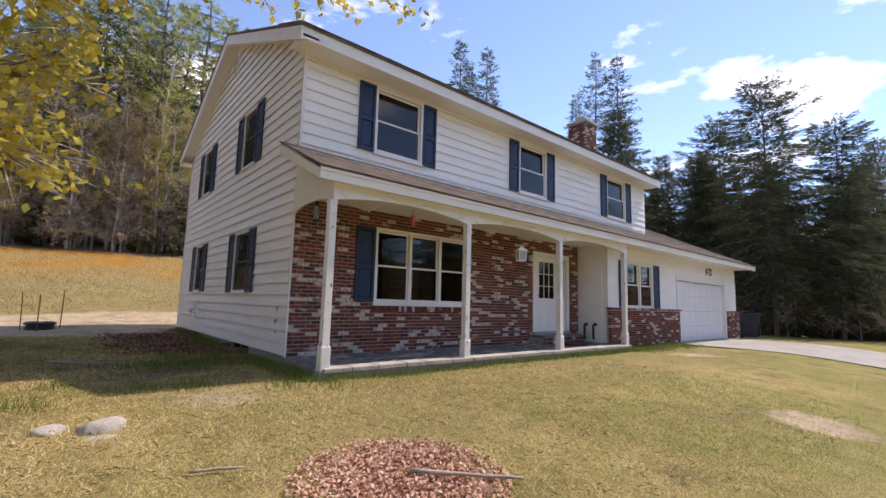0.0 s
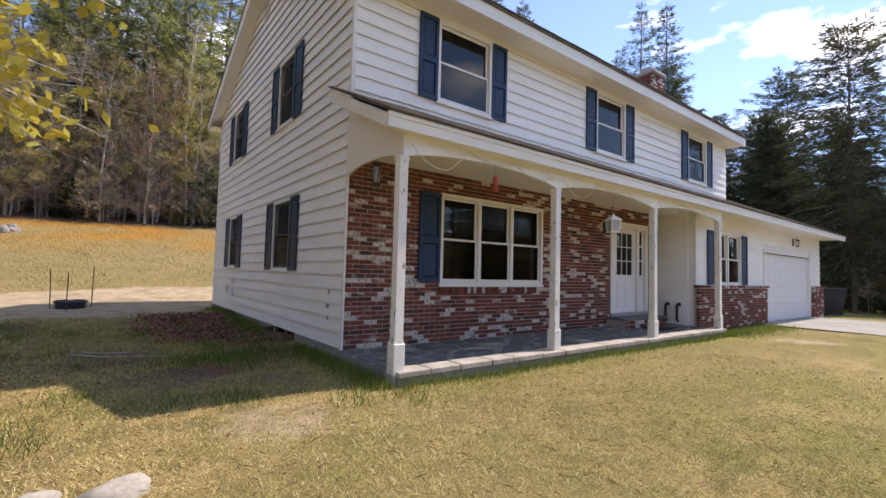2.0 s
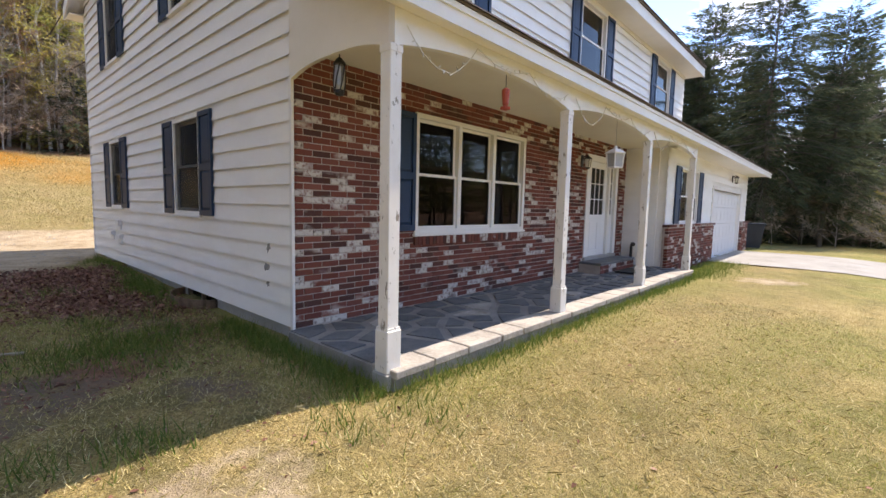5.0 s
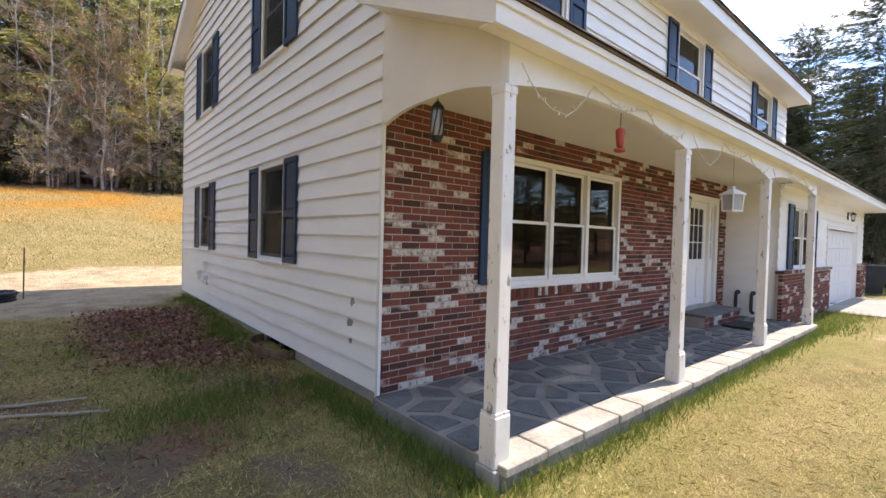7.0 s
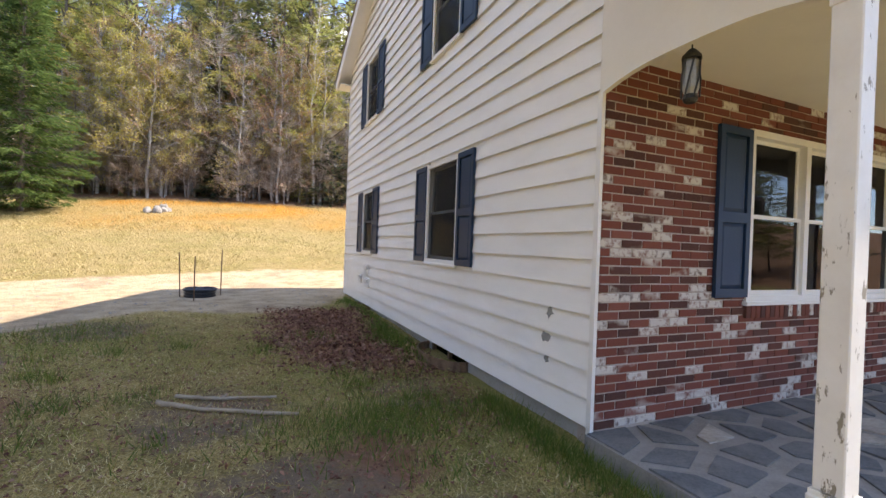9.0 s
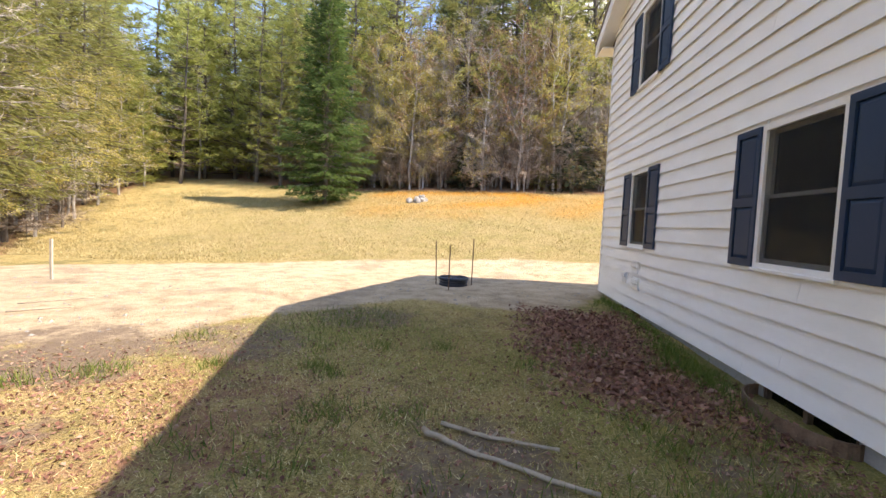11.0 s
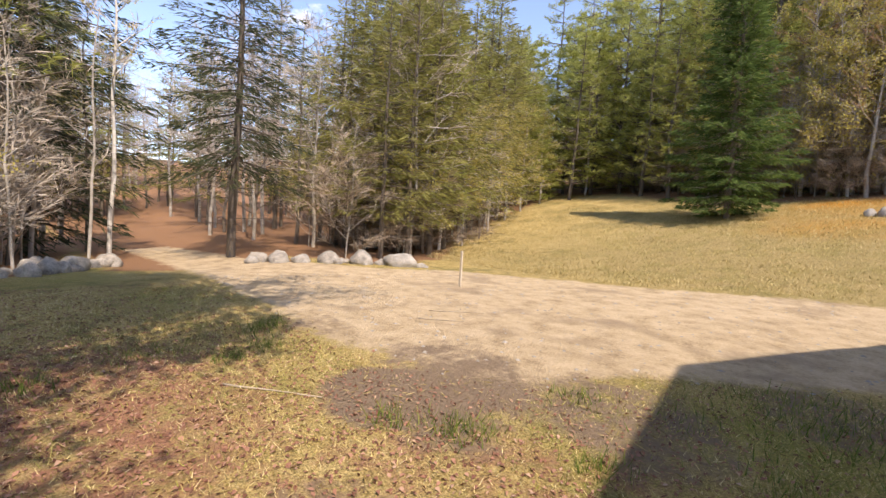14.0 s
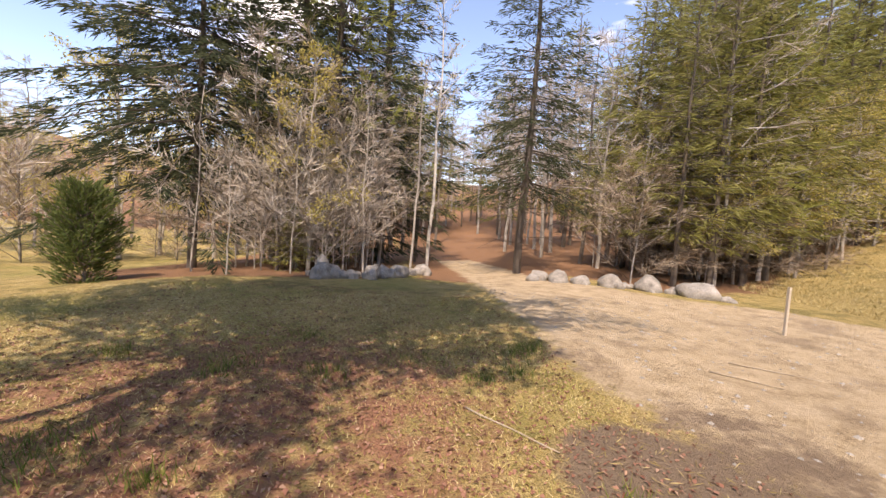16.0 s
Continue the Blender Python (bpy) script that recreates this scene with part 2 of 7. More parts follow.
M_DARKPINE = foliage_material("dark_pine_needles", [(0.1, (0.07, 0.10, 0.035)), (0.5, (0.14, 0.18, 0.06)), (0.9, (0.24, 0.28, 0.10))])
M_HEMLOCK = foliage_material("hemlock_needles", [(0.1, (0.14, 0.14, 0.045)), (0.5, (0.26, 0.255, 0.085)), (0.9, (0.40, 0.385, 0.14))])
M_YELLOW = foliage_material("young_yellow_leaves", [(0.1, (0.34, 0.28, 0.08)), (0.5, (0.50, 0.43, 0.13)), (0.9, (0.64, 0.57, 0.19))], 0.6, 0.45)
M_MAPLE = foliage_material("maple_flowers_and_leaves", [(0.1, (0.38, 0.28, 0.04)), (0.5, (0.56, 0.45, 0.07)), (0.9, (0.64, 0.58, 0.14))], 0.6, 0.45)
M_LITTER = foliage_material("fallen_leaves", [(0.1, (0.13, 0.06, 0.042)), (0.45, (0.26, 0.125, 0.088)), (0.75, (0.37, 0.205, 0.145)), (1.0, (0.52, 0.38, 0.27))], 0.85, 0.1, 0.8)
M_CHIPS = foliage_material("bark_mulch", [(0.1, (0.33, 0.155, 0.105)), (0.5, (0.54, 0.31, 0.22)), (0.95, (0.74, 0.53, 0.41))], 0.9, 0.0)
M_GRASS = foliage_material("lawn_blades", [(0.05, (0.22, 0.165, 0.055)), (0.3, (0.48, 0.37, 0.14)), (0.6, (0.66, 0.53, 0.24)), (0.95, (0.80, 0.69, 0.40))], 0.7, 0.25, 0.9, 0.5)
M_TURF = foliage_material("green_lawn_blades", [(0.1, (0.12, 0.15, 0.025)), (0.5, (0.28, 0.30, 0.06)), (0.9, (0.50, 0.46, 0.15))], 0.7, 0.3, 0.8, 0.4)
M_STRAW = foliage_material("dry_field_grass", [(0.1, (0.20, 0.155, 0.055)), (0.5, (0.38, 0.30, 0.13)), (0.9, (0.58, 0.48, 0.25))], 0.7, 0.25, 0.8, 0.7)
M_GREEN = foliage_material("fresh_grass", [(0.1, (0.06, 0.105, 0.02)), (0.6, (0.13, 0.19, 0.04)), (0.95, (0.30, 0.30, 0.09))], 0.6, 0.35)


def ground_material():
    """Lawn, dirt, litter and woods floor, shared out by the sheet's own region values."""
    m, n, l, b = nodes_of("ground", 0.95, 0, 0.15)
    p = position(n, l)

    def region(key):
        a = n.new("ShaderNodeAttribute")
        a.attribute_name = key
        return a.outputs["Fac"]
    fine = noise_of(n, l, p, 26, 6, 0.7)
    mid = noise_of(n, l, p, 2.6, 5)
    broad = noise_of(n, l, p, 0.33, 4)
    f = math_of(n, l, "ADD", math_of(n, l, "MULTIPLY", mid, 0.5), math_of(n, l, "MULTIPLY", broad, 0.5))
    lawn = ramp_of(n, l, f, [(0.33, (0.17, 0.145, 0.045)), (0.43, (0.29, 0.235, 0.085)), (0.51, (0.52, 0.385, 0.15)), (0.66, (0.68, 0.52, 0.235))])
    lawn = mix_of(n, l, ramp_of(n, l, fine, [(0.35, (0.45, 0.45, 0.45)), (0.62, (0, 0, 0))]), lawn, (0.16, 0.12, 0.055))
    speck = noise_of(n, l, p, 58, 3, 0.8)
    lawn = mix_of(n, l, ramp_of(n, l, speck, [(0.40, (0.75, 0.75, 0.75)), (0.52, (0, 0, 0))]), lawn, (0.13, 0.105, 0.045))
    lawn = mix_of(n, l, ramp_of(n, l, speck, [(0.56, (0, 0, 0)), (0.68, (0.6, 0.6, 0.6))]), lawn, (0.70, 0.60, 0.36))
    turf = mix_of(n, l, fine, (0.10, 0.115, 0.025), (0.32, 0.32, 0.08))
    turf = mix_of(n, l, ramp_of(n, l, speck, [(0.52, (0, 0, 0)), (0.66, (0.7, 0.7, 0.7))]), turf, (0.52, 0.44, 0.19))
    lawn = mix_of(n, l, region("green"), lawn, turf)
    thatch = mix_of(n, l, fine, (0.20, 0.15, 0.065), (0.43, 0.34, 0.165))
    thatch = mix_of(n, l, ramp_of(n, l, noise_of(n, l, p, 1.1, 5, 0.65), [(0.44, (0, 0, 0)), (0.62, (0.75, 0.75, 0.75))]), thatch, mix_of(n, l, fine, (0.13, 0.115, 0.035), (0.29, 0.25, 0.085)))
    thatch = mix_of(n, l, ramp_of(n, l, noise_of(n, l, p, 7.0, 4, 0.7), [(0.36, (0.7, 0.7, 0.7)), (0.48, (0, 0, 0))]), thatch, (0.19, 0.135, 0.06))
    lawn = mix_of(n, l, region("straw"), lawn, thatch)
    lawn = mix_of(n, l, region("orange"), lawn, mix_of(n, l, mid, (0.26, 0.105, 0.015), (0.56, 0.27, 0.035)))
    dust = noise_of(n, l, position(n, l, (0.8, 1.0, 1)), 0.9, 6)
    dirt = ramp_of(n, l, math_of(n, l, "ADD", math_of(n, l, "MULTIPLY", mid, 0.55), math_of(n, l, "MULTIPLY", fine, 0.45)),
                   [(0.36, (0.27, 0.20, 0.125)), (0.47, (0.46, 0.355, 0.23)), (0.64, (0.60, 0.48, 0.33))])
    dirt = mix_of(n, l, ramp_of(n, l, dust, [(0.54, (0, 0, 0)), (0.68, (0.7, 0.7, 0.7))]), dirt, mix_of(n, l, fine, (0.19, 0.14, 0.095), (0.34, 0.26, 0.185)))
    soil = mix_of(n, l, fine, (0.14, 0.10, 0.07), (0.32, 0.24, 0.17))
    litter = mix_of(n, l, fine, (0.18, 0.085, 0.05), (0.46, 0.25, 0.16))
    woods = mix_of(n, l, fine, (0.14, 0.08, 0.045), (0.38, 0.21, 0.12))
    edge = math_of(n, l, "MULTIPLY", math_of(n, l, "SUBTRACT", noise_of(n, l, p, 3.5, 6, 0.7), 0.5), 1.3)

    def cut(key):
        a = math_of(n, l, "ADD", region(key), edge)
        return ramp_of(n, l, a, [(0.35, (0, 0, 0)), (0.65, (1, 1, 1))])
    col = mix_of(n, l, cut("woods"), lawn, woods)
    col = mix_of(n, l, cut("litter"), col, litter)
    col = mix_of(n, l, cut("dirt"), col, dirt)
    col = mix_of(n, l, cut("soil"), col, soil)
    l.new(col, b.inputs["Base Color"])
    h = math_of(n, l, "ADD", fine, math_of(n, l, "MULTIPLY", noise_of(n, l, p, 90, 4), 0.6))
    bump_of(n, l, b, h, 0.9, 0.045)
    return m


def screen_material():
    """Fine dark insect screen: half of the light passes between its wires."""
    m, n, l, b = nodes_of("insect_screen", 0.8, 0.0, 0.2)
    b.inputs["Base Color"].default_value = (0.035, 0.035, 0.035, 1)
    tr = n.new("ShaderNodeBsdfTransparent")
    x = n.new("ShaderNodeMixShader")
    x.inputs[0].default_value = 0.33
    l.new(tr.outputs[0], x.inputs[1])
    l.new(b.outputs[0], x.inputs[2])
    l.new(x.outputs[0], n["Material Output"].inputs[0])
    return m


M_SCREEN = screen_material()
M_GROUND = ground_material()

# ---- building helpers ----
def mesh_of(name, verts, faces, material):
    me = bpy.data.meshes.new(name)
    me.from_pydata([tuple(v) for v in verts], [], faces)
    me.materials.append(material)
    me.update()
    return me


def part(name, bm, material, parent=None, label=""):
    """Link a bmesh (freed here) or a ready mesh as one object under a thing or a part."""
    if isinstance(bm, bpy.types.Mesh):
        me = bm
    else:
        bmesh.ops.recalc_face_normals(bm, faces=bm.faces)
        me = bpy.data.meshes.new(name)
        bm.to_mesh(me)
        bm.free()
        me.materials.append(material)
    ob = new(name, me)
    ob.parent = parent
    if label:
        ob["label"] = label
    return ob


def thing(name, label, category, m=None, group="", kind=""):
    ob = new(name)
    ob.empty_display_size = 0.2
    if m is not None:
        ob.matrix_world = m
    return tagged(ob, label, category, group, kind)


def box(bm, x0, x1, y0, y1, z0, z1, bevel=0.0):
    r = bmesh.ops.create_cube(bm, size=1.0, matrix=Matrix.LocRotScale(((x0 + x1) / 2, (y0 + y1) / 2, (z0 + z1) / 2), None, (abs(x1 - x0), abs(y1 - y0), abs(z1 - z0))))
    if bevel:
        es = list({e for v in r["verts"] for e in v.link_edges})
        bmesh.ops.bevel(bm, geom=es, offset=bevel, segments=1, affect="EDGES")
    return bm


def boxes(*args, bevel=0.0):
    bm = bmesh.new()
    for a in args:
        box(bm, *a, bevel=bevel)
    return bm


def prism(bm, outline, axis, a, b):
    """An outline of (u, v) pushed from a to b along an axis: x (u, v are y, z), y (x, z) or z (x, y)."""
    def at(u, v, w):
        return {"x": (w, u, v), "y": (u, w, v), "z": (u, v, w)}[axis]
    lo = [bm.verts.new(at(u, v, a)) for u, v in outline]
    hi = [bm.verts.new(at(u, v, b)) for u, v in outline]
    k = len(outline)
    bm.faces.new(lo)
    bm.faces.new(hi[::-1])
    for i in range(k):
        bm.faces.new((lo[i], hi[i], hi[(i + 1) % k], lo[(i + 1) % k]))
    return bm


def lathe(bm, profile, n=16, centre=(0, 0, 0)):
    rings = []
    for r, z in profile:
        rings.append([bm.verts.new((centre[0] + r * math.cos(2 * math.pi * k / n), centre[1] + r * math.sin(2 * math.pi * k / n), centre[2] + z)) for k in range(n)])
    for p, q in zip(rings, rings[1:]):
        for k in range(n):
            bm.faces.new((p[k], p[(k + 1) % n], q[(k + 1) % n], q[k]))
    bm.faces.new(rings[0][::-1])
    bm.faces.new(rings[-1])
    return bm


def tube(bm, pts, radii, n=6):
    """A tapering tube through points."""
    pts = [Vector(p) for p in pts]
    rings = []
    for i, p in enumerate(pts):
        d = (pts[min(i + 1, len(pts) - 1)] - pts[max(i - 1, 0)]).normalized()
        u = d.orthogonal().normalized()
        v = d.cross(u)
        r = radii[i] if isinstance(radii, (list, tuple)) else radii
        rings.append([bm.verts.new(p + r * (math.cos(2 * math.pi * k / n) * u + math.sin(2 * math.pi * k / n) * v)) for k in range(n)])
    for a, b in zip(rings, rings[1:]):
        off = min(range(n), key=lambda s: sum((a[k].co - b[(k + s) % n].co).length_squared for k in range(n)))
        for k in range(n):
            bm.faces.new((a[k], a[(k + 1) % n], b[(k + 1 + off) % n], b[(k + off) % n]))
    bm.faces.new(rings[0][::-1])
    bm.faces.new(rings[-1])
    return bm


def smooth(a, b, v):
    s = min(1.0, max(0.0, (v - a) / (b - a)))
    return s * s * (3 - 2 * s)


def ramp(v, w):
    return 0.0 if v <= -w else v if v >= w else (v + w) ** 2 / (4 * w)


def ground_z(x, y):
    """The lie of the land: a level yard, a fall towards the front, a field rising behind."""
    z = 0.37 + 0.016 * ramp(y - 9, 2) * smooth(-12, -3, x)
    z -= 0.105 * min(ramp(3.3 - y, 0.8), 9)
    rise = ramp(y - 20.5 + 0.10 * (x + 4), 2.0)
    z += 0.215 * min(rise, 110)
    z -= 0.05 * min(ramp(-11 - x, 3), 14) * smooth(16, 9, y)
    z -= 0.03 * ramp(x - 24, 4) * smooth(20, 12, y)
    for far in (-x - 46, x - 50, -y - 46):
        z += 0.14 * min(ramp(far, 8), 90)
    return z


def inside(poly, x, y):
    """How far (x, y) lies inside a polygon; negative outside."""
    best, odd = 1e9, False
    for (x0, y0), (x1, y1) in zip(poly, poly[1:] + poly[:1]):
        if (y0 > y) != (y1 > y) and x < (x1 - x0) * (y - y0) / (y1 - y0) + x0:
            odd = not odd
        dx, dy = x1 - x0, y1 - y0
        s = max(0.0, min(1.0, ((x - x0) * dx + (y - y0) * dy) / (dx * dx + dy * dy)))
        best = min(best, math.hypot(x - x0 - s * dx, y - y0 - s * dy))
    return best if odd else -best


DIRT = [(-26, 9.2), (-15, 9.8), (-8, 10.2), (-5.9, 10.2), (-3.6, 10.9), (-2.9, 12.6), (-0.9, 14.6), (0.3, 14.2), (1.8, 14.2), (3.2, 16.9), (17, 17.5), (34, 15),
        (36, 19), (20, 22), (4, 21.0), (1.2, 21.2), (-3.1, 20.4), (-8, 18.4), (-11.2, 16.6), (-12, 14.8), (-15.5, 12.3), (-26, 11)]
LITTER = [(1.25, 14.3), (1.0, 12.0), (1.35, 10.6), (1.95, 10.2), (2.45, 10.0), (2.62, 10.9), (2.42, 12.1), (2.75, 14.2)]
PATH = [(-60, 4), (-26, 7.8), (-14, 8.6), (-14, 13), (-26, 13), (-60, 16)]
WOODS_BACK = [(-90, 60), (-40, 60), (-28, 44), (-21, 43.0), (-14, 38.5), (-5, 35.6), (0.8, 35.6), (5.2, 35.2), (20, 36), (40, 30), (60, 22), (160, 24), (160, 160), (-160, 160)]
WOODS_LEFT = [(-60, 14), (-18, 12.8), (-13.4, 15.4), (-14.3, 18.6), (-20, 24), (-25, 35), (-30, 46), (-160, 90), (-160, 14)]
WOODS_WEST = [(-13.5, 7.0), (-12.2, 4), (-11.5, 0.5), (-15, -2), (-40, 0), (-60, 3), (-26, 7.4)]


def spot(x, y, cx, cy, r):
    return 1.0 - smooth(0.5 * r, 1.4 * r, math.hypot(x - cx, y - cy))


def regions(x, y):
    """Shares of dirt, soil, litter, woods floor, orange grass, straw and green turf at a place."""
    dirt = smooth(-0.5, 0.6, inside(DIRT, x, y))
    dirt = max(dirt, 0.52 * spot(x, y, 1.5, 5.55, 0.6), 0.8 * spot(x, y, 7.2, 1.3, 0.6), 0.6 * spot(x, y, 12.5, 4.6, 0.7))
    soil = max(0.66 * spot(x * 0.8 + y * 0.2, y, -0.62, 10.1, 0.45), 0.62 * spot(x, y, -2.6, 11.4, 1.0), 0.6 * spot(x, y, -4.4, 11.0, 0.9), 0.6 * spot(x, y, -1.4, 13.0, 0.9), 0.6 * spot(x, y, 0.4, 9.2, 0.8), 0.5 * spot(x, y, -6.5, 10.4, 0.7), 0.9 * spot(x, y, -4.0, 10.1, 0.75), 0.7 * spot(x, y, -3.5, 10.8, 0.5), 0.5 * spot(x, y, -2.8, 9.0, 0.5), 0.62 * spot(x, y, 0.9, 7.7, 0.7), 0.55 * spot(x, y, 2.0, 7.0, 0.45), 0.55 * spot(x, y, 2.2, 9.2, 0.6))
    litter = max(0.80 * smooth(-0.9, 0.7, inside(LITTER, x, y)), 0.62 * spot(x, y, 1.5, 8.0, 0.55), 0.9 * spot(x, y, 1.92, 2.62, 0.62),
                 0.58 * spot(x, y, -4.8, 7.0, 2.6), 0.46 * spot(x, y, -2.2, 9.6, 1.6))
    woods = max(smooth(-1.2, 0.8, inside(w, x, y)) for w in (WOODS_BACK, WOODS_LEFT, WOODS_WEST, PATH))
    woods = max(woods, smooth(42, 52, -x), smooth(44, 54, x), smooth(38, 48, -y))
    orange = smooth(26.0, 29.5, y + 0.05 * x) * smooth(-8.5, -5.5, x) * (0.20 + 0.75 * smooth(-0.3, 0.4, noise.noise(Vector((x * 0.25, y * 0.5, 7)))))
    straw = smooth(17, 21, y) * 0.8 * smooth(-20, -8, x)
    straw = max(straw, 0.45 * smooth(3.0, 4.5, y) * smooth(6.4, 5.4, y) * smooth(2.5, 4, x), 0.45 * spot(x, y, 2.5, 4.4, 1.6))
    g = noise.noise(Vector((x * 0.55, y * 0.55, 1.7))) + 0.7 * noise.noise(Vector((x * 1.6, y * 1.6, 4.1)))
    green = 0.08 + 0.34 * smooth(1.8, 3.6, x) * smooth(5.2, 4.2, y) + 0.5 * smooth(4.9, 5.5, y) * smooth(2.4, 3.2, x) 
    green += 0.28 * spot(x, y, -0.3, 10.8, 2.4)
    green = max(0.0, min(0.7, green + 0.6 * g)) * smooth(18, 14, y)
    return dirt, soil, litter, woods, orange, straw, green


# ---- ground ----
def spaced(lo, hi, fine_lo, fine_hi, step, grow):
    a = list(np.arange(fine_lo, fine_hi + 1e-6, step))
    s, v = step, fine_hi
    while v < hi:
        s *= grow
        v += s
        a.append(v)
    s, v = step, fine_lo
    while v > lo:
        s *= grow
        v -= s
        a.insert(0, v)
    return a


NEAR = {}       # heights and regions of the yard, every 0.22 m from (-15, 0)


def yard(key, x, y):
    """The yard's heights or regions at many places at once, smoothed between grid points."""
    a = NEAR[key]
    u, v = np.clip((x + 15) / 0.22, 0, a.shape[1] - 1.001), np.clip(y / 0.22, 0, a.shape[0] - 1.001)
    i, j = u.astype(int), v.astype(int)
    u, v = u - i, v - j
    if a.ndim == 3:
        u, v = u[:, None], v[:, None]
    return (a[j, i] * (1 - u) + a[j, i + 1] * u) * (1 - v) + (a[j + 1, i] * (1 - u) + a[j + 1, i + 1] * u) * v


def build_ground():
    xs, ys = spaced(-600, 600, -15, 15, 0.22, 1.09), spaced(-600, 600, 0, 22, 0.22, 1.09)
    w = len(xs)
    verts, vals = [], []
    for y in ys:
        for x in xs:
            near = abs(x) < 40 and -10 < y < 45
            r = regions(x, y) if near or abs(x) < 170 and abs(y) < 170 else (0, 0, 0, 1, 0, 0, 0)
            vals.append(r)
            rough = 0.018 * noise.noise(Vector((x * 1.3, y * 1.3, 0))) + 0.03 * noise.noise(Vector((x * 0.35, y * 0.35, 3))) if near else 0
            verts.append((x, y, ground_z(x, y) + rough))
    faces = [(j * w + i, j * w + i + 1, (j + 1) * w + i + 1, (j + 1) * w + i) for j in range(len(ys) - 1) for i in range(w - 1)]
    me = mesh_of("ground", verts, faces, M_GROUND)
    vals = np.array(vals, dtype=np.float32)
    for k, key in enumerate(("dirt", "soil", "litter", "woods", "orange", "straw", "green")):
        me.attributes.new(key, "FLOAT", "POINT").data.foreach_set("value", np.ascontiguousarray(vals[:, k]))
    me.shade_smooth()
    i0, j0 = int(np.argmin(np.abs(np.array(xs) + 15))), int(np.argmin(np.abs(np.array(ys))))
    ni, nj = int(30 / 0.22), int(22 / 0.22)
    NEAR["z"] = np.array([v[2] for v in verts]).reshape(len(ys), w)[j0:j0 + nj, i0:i0 + ni]
    NEAR["r"] = vals.reshape(len(ys), w, 7)[j0:j0 + nj, i0:i0 + ni]
    return tagged(new("ground", me), "spring lawn, half straw and half green, with bare dirt", "ground", kind="structure")


build_ground()

# ---- the house: main block x 3.0 to 16.2, wing to 22.45 ----
XW, XE, YF, YB = 3.0, 16.2, 7.58, 16.88
Z0, ZT = 0.55, 6.02          # foot of the siding, top of the walls
STEP = 0.209                 # siding course
RIDGE_Y, RIDGE_Z, EAVE_Z = 12.25, 8.45, 6.25
SLOPE = (RIDGE_Z - EAVE_Z) / (RIDGE_Y - 7.1)
WING_Y, WING_X0, WING_X1 = 6.62, 11.78, 22.45
PR_Y, PR_Z, PR_SLOPE = 5.9, 3.45, 0.46   # the porch roof's eave and slope


def cut_rects(u0, u1, z0, z1, holes):
    """The rectangles left of a wall once its openings are taken out."""
    us = sorted({u0, u1, *[h[0] for h in holes], *[h[1] for h in holes]})
    us = [u for u in us if u0 <= u <= u1]
    out = []
    for a, b in zip(us, us[1:]):
        m = (a + b) / 2
        z = z0
        for h in sorted(holes, key=lambda q: q[2]):
            if h[0] < m < h[1]:
                if h[2] > z:
                    out.append((a, b, z, h[2]))
                z = max(z, h[3])
        if z < z1:
            out.append((a, b, z, z1))
    return out


SIDE_WIN = [(10.03, 11.03, 1.64, 2.97), (14.13, 14.95, 1.67, 2.97), (10.12, 11.02, 4.52, 5.85), (14.03, 14.93, 4.52, 5.85)]
FRONT_WIN = [(4.54, 5.71, 4.51, 5.87), (9.03, 10.19, 4.51, 5.87), (13.52, 14.71, 4.51, 5.87)]
PORCH_WIN = (4.69, 7.19, 1.48, 2.95)
DOOR = (9.62, 11.28, 0.80, 2.98)
WING_WIN = (12.84, 14.54, 1.53, 2.90)
GARAGE = (16.45, 21.05, 0.38, 2.55)
BASE_WIN = [(9.75, 10.85, 0.2, 0.55), (14.3, 15.1, 0.2, 0.55)]

bm = boxes(*[(XW + 0.03, XW + 0.2, a, b, z0, z1) for a, b, z0, z1 in cut_rects(YF + 0.2, YB, Z0, ZT, SIDE_WIN)])
prism(bm, [(YF + 0.05, ZT), (YB - 0.05, ZT), (RIDGE_Y, RIDGE_Z - 0.16)], "x", XW + 0.03, XW + 0.2)
wall_west = tagged(part("wall_west", bm, M_SIDING), "gable end wall of white clapboard siding", "wall", kind="structure")
wall_front = tagged(part("wall_front", boxes(*[(a, b, YF + 0.03, YF + 0.2, z0, z1) for a, b, z0, z1 in cut_rects(XW + 0.03, XE, 3.3, ZT, FRONT_WIN)]), M_SIDING),
                    "upper front wall of white clapboard siding", "wall", kind="structure")
wall_brick = tagged(part("wall_brick", boxes(*[(a, b, YF + 0.007, YF + 0.2, z0, z1) for a, b, z0, z1 in cut_rects(XW + 0.036, WING_X0, 0.3, 3.298, [PORCH_WIN, DOOR])]), M_MORTAR),
                    "porch wall of old red brick with traces of limewash", "brick wall", kind="structure")
bm = boxes((XE - 0.2, XE, YF + 0.2, YB, 0.3, ZT), (XW + 0.2, XE - 0.2, YB - 0.2, YB, 0.3, ZT))
prism(bm, [(YF + 0.05, ZT), (YB - 0.05, ZT), (RIDGE_Y, RIDGE_Z - 0.16)], "x", XE - 0.2, XE)
wall_back = tagged(part("wall_back", bm, M_SIDING), "white back and east walls of the house", "wall", kind="structure")
wall_wing = tagged(part("wall_wing", boxes(*[(a, b, WING_Y + 0.03, WING_Y + 0.2, z0, z1) for a, b, z0, z1 in cut_rects(WING_X0 + 0.03, WING_X1, 0.3, 3.42, [WING_WIN, GARAGE])],
                                           (WING_X1 - 0.2, WING_X1, WING_Y + 0.2, 17.6, 0.3, 3.45), (XE, WING_X1 - 0.2, 17.4, 17.6, 0.3, 3.45)), M_SIDING),
                   "white wall of the garage wing over a brick base", "wall", kind="structure")
